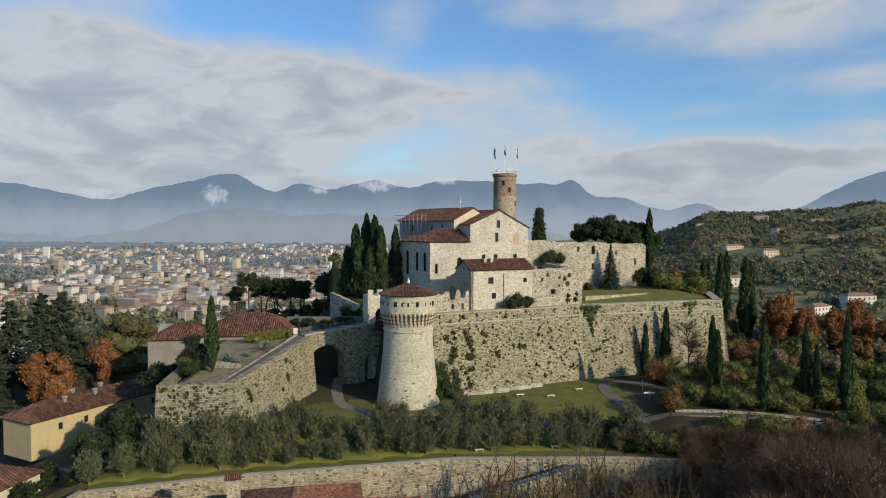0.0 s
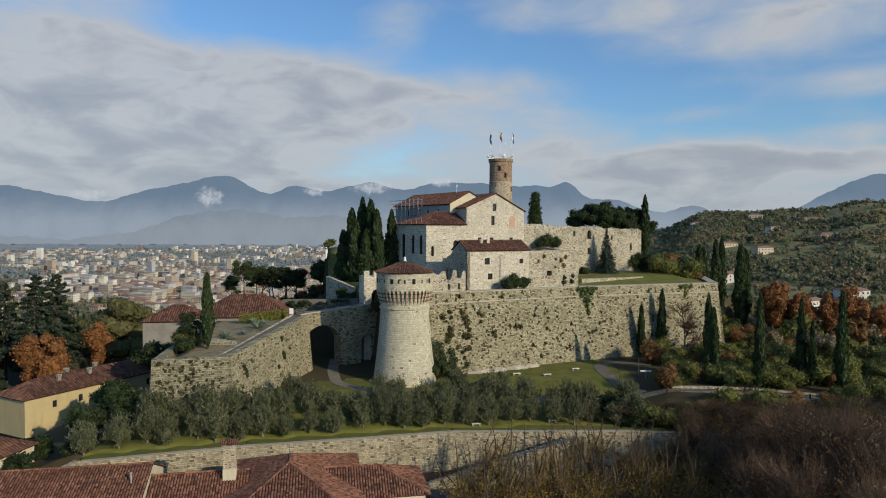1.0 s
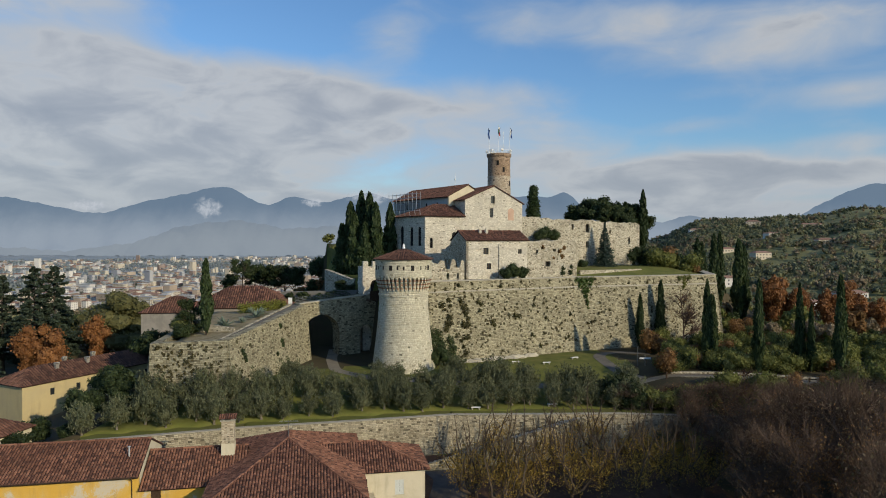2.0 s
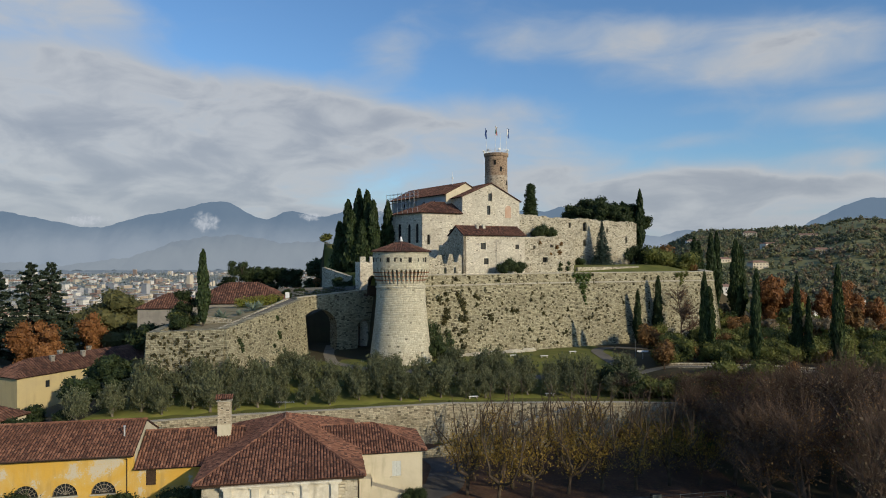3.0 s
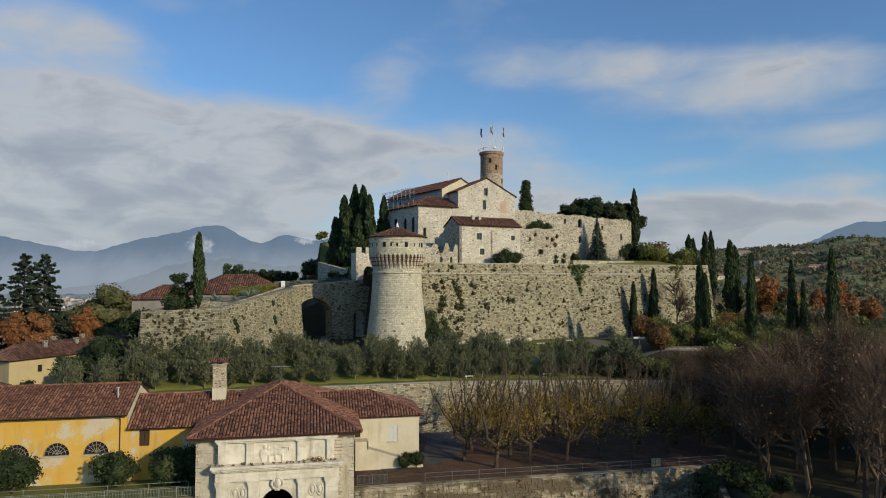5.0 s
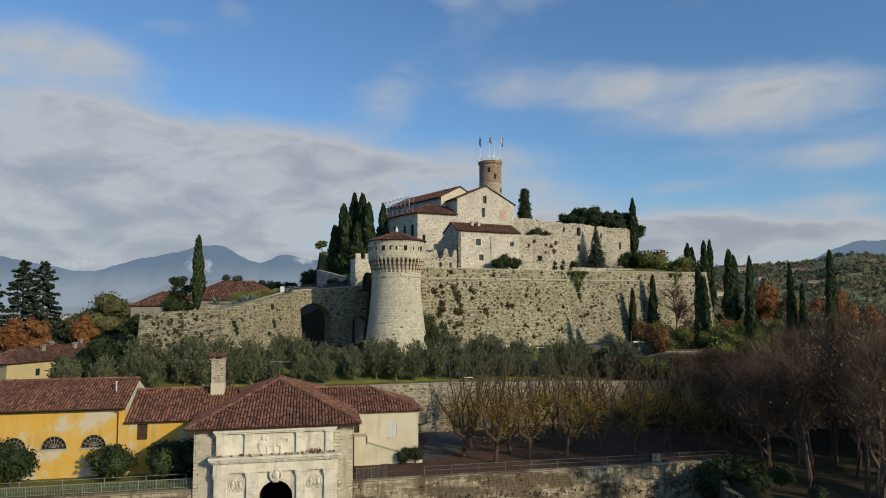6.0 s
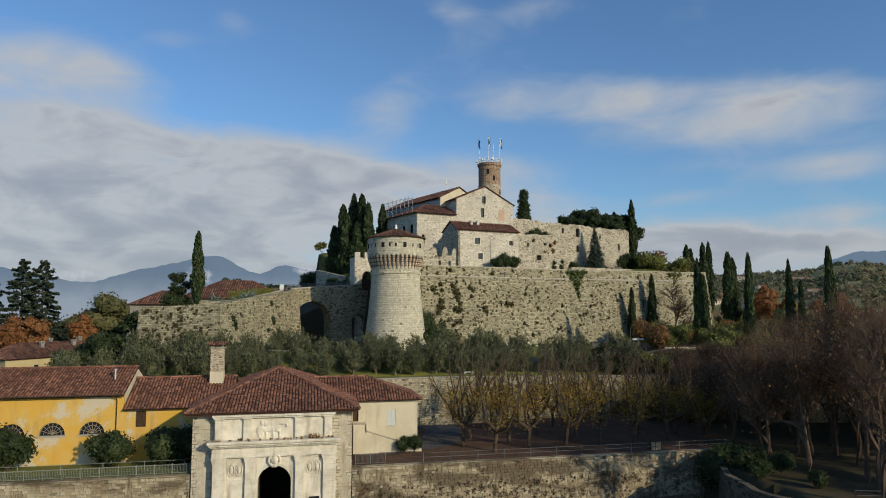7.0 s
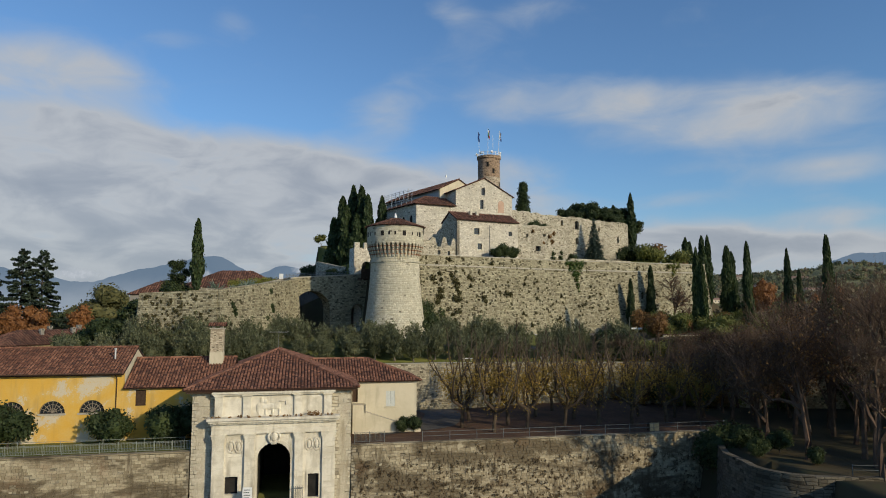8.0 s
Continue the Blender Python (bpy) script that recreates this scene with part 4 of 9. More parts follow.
# ---- round tower ----
BRICK_CORBEL = noisy("corbel_brick", ((0.3, (0.20, 0.10, 0.065)), (0.7, (0.30, 0.16, 0.10))), 1.5)
def round_tower():
    t = thing("round_tower", place(-10.2, 151.6), "pale round stone tower with corbelled top and tiled cap", "tower")
    bm = bmesh.new()
    lathe(bm, [(7.5, 5), (7.35, 10.0), (6.7, 15), (6.1, 20), (5.75, 24), (5.62, 27.3), (5.85, 27.35), (5.85, 27.7), (5.6, 27.75), (5.55, 31.8)], 64)
    part("shaft", bm, STONE_TOWER, t, smooth=False)
    bm = bmesh.new()
    lathe(bm, [(6.52, 31.7), (6.55, 32.2), (6.5, 35.55), (6.2, 35.55), (6.2, 31.9)], 64, False)
    part("drum", bm, STONE_TOWER, t)
    # corbels with little arches between them, brick-banded
    me = bmesh.new()
    for r0, r1, z0, z1 in ((5.5, 5.85, 28.6, 29.5), (5.5, 6.12, 29.5, 30.4), (5.5, 6.42, 30.4, 31.3)):
        box(me, r0, r1, -0.19, 0.19, z0, z1)
    corbel = finish(me, "corbel", STONE_TOWER)
    band = [finish(boxes((5.5, r1, -0.2, 0.2, z0, z1)), "brick_band", BRICK_CORBEL) for r1, z0, z1 in ((5.875, 29.0, 29.3), (6.145, 29.85, 30.15), (6.445, 30.75, 31.05))]
    k = 40
    for i in range(k):
        c = part("corbel", corbel, None, t)
        c.rotation_euler = (0, 0, 2 * math.pi * i / k)
        for bnd in band:
            part("brick_band", bnd, None, c, "red brick course")
    bm = bmesh.new()
    for i in range(k):
        a0, a1 = 2 * math.pi * (i + 0.22) / k, 2 * math.pi * (i + 0.78) / k
        m = 6
        lo, hi = [], []
        for j in range(m + 1):
            a = a0 + (a1 - a0) * j / m
            z = 31.3 + 0.34 * math.sin(math.pi * j / m)
            for r, row in ((5.6, lo), (6.5, hi)):
                row.append(bm.verts.new((r * math.cos(a), r * math.sin(a), z)))
        tl = [bm.verts.new((6.5 * math.cos(a0 + (a1 - a0) * j / m), 6.5 * math.sin(a0 + (a1 - a0) * j / m), 31.95)) for j in range(m + 1)]
        for j in range(m):
            bm.faces.new((lo[j], lo[j + 1], hi[j + 1], hi[j])), bm.faces.new((hi[j], hi[j + 1], tl[j + 1], tl[j]))
        b0, b1 = a1, 2 * math.pi * (i + 1.22) / k
        q = [bm.verts.new((6.5 * math.cos(a), 6.5 * math.sin(a), z)) for a, z in ((b0, 31.3), (b1, 31.3), (b1, 31.95), (b0, 31.95))]
        bm.faces.new(q)
    part("machicolation", bm, STONE_TOWER, t)
    # loopholes of the drum: near-black blocks in the stone, standing for the slots' shade
    for i, (ang, w, h) in enumerate(((-112, 0.75, 1.1), (-68, 0.75, 1.15), (-98, 0.4, 0.8), (-86, 0.4, 0.8), (-130, 0.3, 0.8), (-50, 0.3, 0.8), (-145, 0.3, 0.8), (-36, 0.3, 0.8), (-28, 0.75, 1.1), (-158, 0.75, 1.1))):
        bm = boxes((6.30, 6.56, -w / 2, w / 2, 33.75 - h / 2, 33.75 + h / 2))
        o = part("loophole", bm, PAINTED_DARK, t)
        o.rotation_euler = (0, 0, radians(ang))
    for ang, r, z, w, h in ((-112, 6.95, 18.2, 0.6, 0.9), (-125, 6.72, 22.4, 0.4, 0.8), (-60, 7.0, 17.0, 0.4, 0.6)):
        o = part("loophole", boxes((5.4, r - 0.22 * (z - 10) * 0.45 + 0.02, -w / 2, w / 2, z - h / 2, z + h / 2)), PAINTED_DARK, t)
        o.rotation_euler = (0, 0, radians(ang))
    # cap roof
    n = 14
    eaves = [Vector((7.0 * math.cos(2 * math.pi * i / n), 7.0 * math.sin(2 * math.pi * i / n), 35.65)) for i in range(n)]
    top = Vector((0, 0, 38.15))
    for i in range(n):
        roof_plane(t, [eaves[i], eaves[(i + 1) % n], top], (0, 1), 0.14, COPPI_DARK, i, 0.45, 0.6)
    bm = bmesh.new()
    lathe(bm, [(0.34, 37.95), (0.36, 38.3), (0.22, 38.5), (0.26, 38.75), (0.1, 39.05), (0.02, 39.25)], 10)
    part("finial", bm, WHITE, t, "white stone finial")


round_tower()


# ---- castle buildings on the ward ----
def house_by_tower():
    """The tiled house above the curtain wall, its shaded gable side running on as a ruin with tall openings."""
    t = thing("castle_house", place(4.6, 167.4, 0, 26.5), "two-storey rubble stone house with dark red tiled roof", "house")
    W, D, E0, RZ = 18.5, 8.2, 40.0, 42.2
    holes = [rect(5.0, 6.6, 36.3, 38.0), rect(6.0, 7.4, 32.4, 34.0), rect(15.6, 16.8, 36.4, 37.6)]
    bm = plate(bmesh.new(), rect(0, W, 29, E0), holes, 0, 0.7)
    part("wall", bm, STONE_KEEP, t)
    window(t, 5.0, 6.6, 36.3, 38.0, 0, 0.3, MARBLE, True, None)
    window(t, 6.0, 7.4, 32.4, 34.0, 0, 0.3, MARBLE)
    window(t, 15.6, 16.8, 36.4, 37.6, 0, 0.3)
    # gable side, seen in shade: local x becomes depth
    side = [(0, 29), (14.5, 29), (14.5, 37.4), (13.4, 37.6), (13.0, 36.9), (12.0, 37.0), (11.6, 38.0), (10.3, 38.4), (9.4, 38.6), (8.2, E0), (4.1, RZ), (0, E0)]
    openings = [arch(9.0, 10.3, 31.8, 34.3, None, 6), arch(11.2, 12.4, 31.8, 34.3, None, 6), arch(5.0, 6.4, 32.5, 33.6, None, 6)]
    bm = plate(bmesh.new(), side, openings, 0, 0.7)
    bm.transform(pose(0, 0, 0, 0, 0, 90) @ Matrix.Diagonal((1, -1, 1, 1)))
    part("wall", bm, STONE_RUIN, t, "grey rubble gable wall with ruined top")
    bm = plate(bmesh.new(), [(0.7, 29), (8.2, 29), (8.2, E0), (4.1, RZ), (0.7, E0)], (), W - 0.7, W)
    bm.transform(pose(0, 0, 0, 0, 0, 90) @ Matrix.Diagonal((1, -1, 1, 1)))
    part("wall", bm, STONE_KEEP, t)
    part("wall", plate(bmesh.new(), rect(0.7, W - 0.7, 29, E0), (), D - 0.6, D), STONE_KEEP, t)
    o, s = 0.55, (RZ - E0) / 4.1
    ridge = [(-0.35, 4.1, RZ + 0.25), (W + 0.35, 4.1, RZ + 0.25)]
    fe = [(-0.35, -o, E0 + 0.25 - s * o), (W + 0.35, -o, E0 + 0.25 - s * o)]
    be = [(-0.35, D + o, E0 + 0.25 - s * o), (W + 0.35, D + o, E0 + 0.25 - s * o)]
    roof_plane(t, [fe[0], fe[1], ridge[1], ridge[0]], (0, 1), 0.18, COPPI_OLD, 3, 0.45, 0.6)
    roof_plane(t, [be[1], be[0], ridge[0], ridge[1]], (0, 1), 0.18, COPPI_OLD, 4, 0.45, 0.6)
    ridge_tiles(t, ridge[0], ridge[1], COPPI_OLD)
    for cx in (5.6, 7.6):
        ch = part("chimney", boxes((cx - 0.35, cx + 0.35, 2.6, 3.3, 40.6, 42.7), (cx - 0.45, cx + 0.45, 2.5, 3.4, 42.7, 42.85)), STONE_KEEP, t)
    bm = bmesh.new()
    tube(bm, (9.6, -0.12, 29.5), (9.6, -0.12, 38.9), 0.07, 0.07, 6)
    part("downpipe", bm, IRON, t)


house_by_tower()


def ruin_arcade():
    """Crenellated low wall with pillars between the round tower and the house."""
    t = thing("ruined_arcade", place(-6.5, 161.8, 0, 26.5), "low ruined stone arcade with jagged merlons", "ruin")
    top = [(0, 29), (11.9, 29), (11.9, 34.6), (11.2, 35.0), (10.6, 33.0), (9.6, 33.1), (9.3, 35.0), (8.4, 35.2), (7.7, 32.6), (6.6, 32.7), (6.2, 34.8), (5.2, 34.9), (4.4, 34.0), (2.6, 34.6), (1.8, 33.4), (0.8, 34.2), (0, 33.2)]
    part("wall", plate(bmesh.new(), top, [arch(6.9, 7.6, 30.2, 31.4, None, 6), arch(9.7, 10.4, 30.2, 31.4, None, 6)], 0, 0.9), STONE_RUIN, t)


ruin_arcade()


def keep():
    """The palace: gabled block, lower hipped block beside it, higher block behind with scaffolding."""
    t = thing("castle_keep", place(4.8, 188.9, 0, 24.0), "pale stone castle palace with red tiled roofs", "castle")
    W, D, EL, ER, AZ, AX = 18.9, 22.0, 51.6, 50.8, 55.7, 9.4
    face = [(0, 30), (W, 30), (W, ER), (AX, AZ), (0, EL)]
    holes = [rect(8.4, 9.6, 50.7, 52.9), rect(8.0, 9.1, 46.6, 49.3), rect(3.6, 4.9, 41.4, 43.0), rect(7.5, 8.8, 41.4, 43.0), rect(14.0, 15.3, 41.4, 43.0)]
    part("wall", plate(bmesh.new(), face, holes, 0, 0.9), STONE_KEEP, t)
    window(t, 8.4, 9.6, 50.7, 52.9, 0, 0.45, STONE_KEEP)
    window(t, 8.0, 9.1, 46.6, 49.3, 0, 0.45)
    for x in (3.6, 7.5, 14.0):
        window(t, x, x + 1.3, 41.4, 43.0, 0, 0.4, MARBLE)
    # walled-up opening in reddish brick
    part("blocked_window", plate(bmesh.new(), arch(14.0, 16.0, 45.8, 48.6, 0.8, 8), (), -0.03, 0.02), noisy("reddish_render", ((0.3, (0.42, 0.27, 0.19)), (0.7, (0.50, 0.36, 0.27))), 0.8), t, "reddish walled-up window")
    flip = pose(0, 0, 0, 0, 0, 90) @ Matrix.Diagonal((1, -1, 1, 1))
    for x, e in ((0, EL), (W - 0.9, ER)):
        bm = plate(bmesh.new(), rect(0.9, D, 30, e), (), x, x + 0.9)
        bm.transform(flip)
        part("wall", bm, STONE_KEEP, t)
    part("wall", plate(bmesh.new(), face, (), D, D + 0.9), STONE_KEEP, t)
    o = 0.6
    sl, sr = (AZ - EL) / AX, (AZ - ER) / (W - AX)
    rd = [(AX, -0.3, AZ + 0.25), (AX, D + 1, AZ + 0.25)]
    le = [(-o, -0.3, EL + 0.25 - sl * o), (-o, D + 1, EL + 0.25 - sl * o)]
    re = [(W + o, -0.3, ER + 0.25 - sr * o), (W + o, D + 1, ER + 0.25 - sr * o)]
    roof_plane(t, [le[1], le[0], rd[0], rd[1]], (0, 1), 0.2, COPPI_OLD, 5, 0.5, 0.7)
    roof_plane(t, [re[0], re[1], rd[1], rd[0]], (0, 1), 0.2, COPPI_OLD, 6, 0.5, 0.7)
    ridge_tiles(t, rd[0], rd[1], COPPI_OLD)
    # lower block to the left
    E2 = 46.7
    L0 = -12.4
    dpt = 16.0
    holes = [arch(-4.1, -2.5, 38.6, 41.5, None, 8), arch(-10.9, -10.0, 37.8, 40.2, None, 8)]
    part("wall", plate(bmesh.new(), rect(L0, 0, 28, E2), holes, 0.02, 0.9), STONE_KEEP, t)
    for x0, x1, z0, z1 in ((-4.1, -2.5, 38.6, 42.3), (-10.9, -10.0, 37.8, 40.6)):
        part("window", boxes((x0, x1, 0.6, 0.65, z0, z1)), PAINTED_DARK, t)
    # side wall, not square to the front
    skew = pose(L0, 0.0, 0, 0, 0, 11.5)
    holes = [arch(2.0, 3.6, 38.3, 43.0, None, 8), arch(6.2, 7.8, 38.3, 43.0, None, 8), arch(11.4, 13.2, 37.0, 43.2, None, 8)]
    bm = plate(bmesh.new(), rect(0.02, dpt, 26, E2), holes, 0, 0.9)
    bm.transform(skew @ flip)
    part("wall", bm, STONE_KEEP, t, "shaded side wall with tall arched windows")
    for y0, y1 in ((2.0, 3.6), (6.2, 7.8), (11.4, 13.2)):
        bm = boxes((0.25, 0.3, y0, y1, 37.0, 44.2))
        bm.transform(skew)
        part("window", bm, PAINTED_DARK, t)
    far_l = skew @ Vector((0, dpt, E2))
    part("wall", plate(bmesh.new(), rect(far_l.x + 0.9, 0, 28, E2), (), dpt - 0.9, dpt), STONE_KEEP, t)
    rz, o = 50.4, 0.7
    hip = (L0 + 5.6, 7.6, rz)
    end = (-0.02, 7.6, rz)
    c = [(L0 - o, -o, E2 + 0.1), (-0.02, -o, E2 + 0.1), (-0.02, dpt + o, E2 + 0.1), (far_l.x - o, dpt + o, E2 + 0.1)]
    hip2 = (far_l.x + 6.2, dpt - 5, rz)
    roof_plane(t, [c[0], c[1], end, hip], (0, 1), 0.2, COPPI_OLD, 7, 0.5, 0.7)
    roof_plane(t, [c[3], c[0], hip], (0, 1), 0.2, COPPI_OLD, 8, 0.5, 0.7)
    roof_plane(t, [c[2], c[3], hip, end], (0, 1), 0.2, COPPI_OLD, 9, 0.5, 0.7)
    ridge_tiles(t, hip, end, COPPI_OLD), ridge_tiles(t, c[0], hip, COPPI_OLD)


def rear_block():
    """The higher block behind the palace, its gable towards the front."""
    t = thing("rear_palace_block", place(5.9, 198.0, 0, 34.0), "grey rendered palace block with red tiled roof", "castle")
    hw, L, e, r = 7.0, 33.0, 53.0, 56.5
    flip = pose(0, 0, 0, 0, 0, 90) @ Matrix.Diagonal((1, -1, 1, 1))
    part("wall", plate(bmesh.new(), [(-hw, 30), (hw, 30), (hw, e), (0, r), (-hw, e)], (), 0, 0.7), CREAM, t, "cream gable wall")
    part("wall", plate(bmesh.new(), [(-hw, 30), (hw, 30), (hw, e), (0, r), (-hw, e)], (), L - 0.7, L), CREAM, t)
    for x, hs in ((-hw, [rect(6 + 6 * i, 7.1 + 6 * i, 49.6, 51.4) for i in range(4)]), (hw - 0.7, [])):
        bm = plate(bmesh.new(), rect(0.7, L - 0.7, 30, e), hs, x, x + 0.7)
        bm.transform(flip)
        part("wall", bm, GREY_PLASTER, t)
        for h in hs:
            part("window", boxes((x + 0.3, x + 0.34, h[0][0], h[1][0], 49.6, 51.4)), PAINTED_DARK, t)
    o = 0.8
    s = (r - e) / hw
    for sx in (-1, 1):
        a, c2 = (sx * (hw + o), -0.3, e + 0.2 - s * o), (sx * (hw + o), L + 0.3, e + 0.2 - s * o)
        p, q = (0, -0.3, r + 0.2), (0, L + 0.3, r + 0.2)
        roof_plane(t, [c2, a, p, q] if sx < 0 else [a, c2, q, p], (0, 1), 0.2, COPPI_OLD, 14 + sx, 0.5, 0.7)
    ridge_tiles(t, (0, -0.3, r + 0.2), (0, L + 0.3, r + 0.2), COPPI_OLD)
    bm = bmesh.new()
    tube(bm, (-0.6, 6, 56.0), (-0.6, 6, 60.5), 0.06, 0.04, 5), tube(bm, (-0.6, 6, 58.4), (-0.6, 6, 58.8), 0.25, 0.25, 8)
    part("mast", bm, WHITE, t, "thin white mast")


keep()
rear_block()


def scaffold():
    """Steel scaffolding along the rear block's side."""
    t = thing("scaffolding", place(5.9, 198.0, 0, 34.0), "grey tubular steel scaffolding with boards against the palace", "scaffolding")
    xs, ys = (-9.6, -8.2), np.linspace(14, 32, 8)
    for y in ys:
        for x in xs:
            bm = bmesh.new()
            tube(bm, (x, y, 44), (x, y, 55.0), 0.07, 0.07, 5)
            part("standard", bm, STEEL, t)
    for z in (47.2, 49.4, 51.6, 53.4, 54.6):
        for x in xs:
            bm = bmesh.new()
            tube(bm, (x, 13.8, z), (x, 32.4, z), 0.06, 0.06, 5)
            part("ledger", bm, STEEL, t)
    for z in (47.3, 49.5, 51.7):
        part("board", boxes((-9.5, -8.3, 14, 32.2, z, z + 0.08)), WOOD_DARK, t)
    g = thing("roof_guard_rail", place(4.8, 188.9, 0, 24.0), "steel guard rail along the lower palace roof", "railing")
    for k in range(6):
        bm = bmesh.new()
        x, y = -13.3 - 0.55 * k, 1.0 + 2.7 * k
        tube(bm, (x, y, 46.7), (x - 0.3, y, 48.6), 0.06, 0.06, 5)
        part("post", bm, STEEL, g)
    bm = bmesh.new()
    tube(bm, (-13.5, 1.0, 48.3), (-16.3, 14.5, 48.3), 0.05, 0.05, 5)
    part("rail", bm, STEEL, g)


scaffold()


def keep_tower():
    t = thing("keep_tower", place(16.7, 218.4), "tall round brick and stone keep tower with railing on top", "tower")
    bm = bmesh.new()
    lathe(bm, [(3.95, 35), (3.85, 56), (3.75, 60.6), (3.85, 60.7), (3.85, 61.0), (3.72, 61.05)], 32)
    part("shaft", bm, STONE_KEEPTOWER, t)
    bm = bmesh.new()
    lathe(bm, [(3.72, 61.06), (3.72, 67.2), (4.05, 67.6), (4.1, 68.4), (3.8, 68.4), (3.8, 68.0)], 32)
    part("shaft_top", bm, BRICK_RED, t, "weathered brick upper stage")
    bm = bmesh.new()
    for i in range(18):
        a = 2 * math.pi * i / 18
        x, y = 3.95 * math.cos(a), 3.95 * math.sin(a)
        tube(bm, (x, y, 68.3), (x, y, 69.6), 0.09, 0.09, 5)
        a2 = 2 * math.pi * (i + 1) / 18
        for z in (69.0, 69.55):
            tube(bm, (x, y, z), (3.95 * math.cos(a2), 3.95 * math.sin(a2), z), 0.05, 0.05, 4)
    part("railing", bm, WHITE, t, "white railing")
    # Loopholes are near-black blocks, their inner shade painted in.
    for a, z in ((-100, 65.2), (-30, 58.6), (-70, 63.0)):
        o = part("loophole", boxes((3.5, 3.86, -0.35, 0.35, z - 0.8, z + 0.8)), PAINTED_DARK, t)
        o.rotation_euler = (0, 0, radians(a))
    for i in range(7):
        a = 2 * math.pi * i / 7 + 0.4
        bm = bmesh.new()
        tube(bm, (3.95 * math.cos(a), 3.95 * math.sin(a), 69.3), (3.95 * math.cos(a) * 1.1, 3.95 * math.sin(a) * 1.1, 69.5), 0.4, 0.4, 10)
        part("floodlight", bm, WHITE, t)


keep_tower()


def flagpole(x, y, z, h, cols, lean=0.0):
    t = thing("flagpole", place(x, y, z), "slim white flagpole with a limp flag on the keep", "flagpole", "flags on the keep tower")
    bm = bmesh.new()
    tube(bm, (0, 0, 0), (lean, 0, h), 0.07, 0.04, 6)
    part("pole", bm, WHITE, t)
    if cols:
        bm = bmesh.new()
        n, m = 9, 4
        g = [[bm.verts.new((lean + 0.05 + 0.55 * i / n + 0.12 * math.sin(j * 1.7 + i), 0.18 * math.sin(i * 1.4 + j), h - 0.15 - j * 0.75 - 0.9 * (i / n) ** 1.2)) for i in range(n + 1)] for j in range(m + 1)]
        for j in range(m):
            for i in range(n):
                f = bm.faces.new((g[j][i], g[j][i + 1], g[j + 1][i + 1], g[j + 1][i]))
                f.material_index = min(len(cols) - 1, i * len(cols) // n)
        part("flag", bm, cols, t)


def paint(name, c):
    return noisy(name, ((0.3, tuple(0.85 * v for v in c)), (0.7, c)), 2.0, bump_by=0, rough=0.7)


FLAG_G, FLAG_B, FLAG_R = paint("flag_green", (0.03, 0.14, 0.05)), paint("flag_blue", (0.03, 0.07, 0.22)), paint("flag_red", (0.30, 0.03, 0.03))
flagpole(13.6, 217.0, 68.0, 9.0, [FLAG_B], -0.7)
flagpole(16.2, 215.4, 68.0, 9.6, [FLAG_G, WHITE, FLAG_R])
flagpole(17.9, 215.8, 68.0, 7.4, None)
flagpole(19.8, 217.0, 68.0, 9.2, [WHITE, FLAG_B], 0.4)


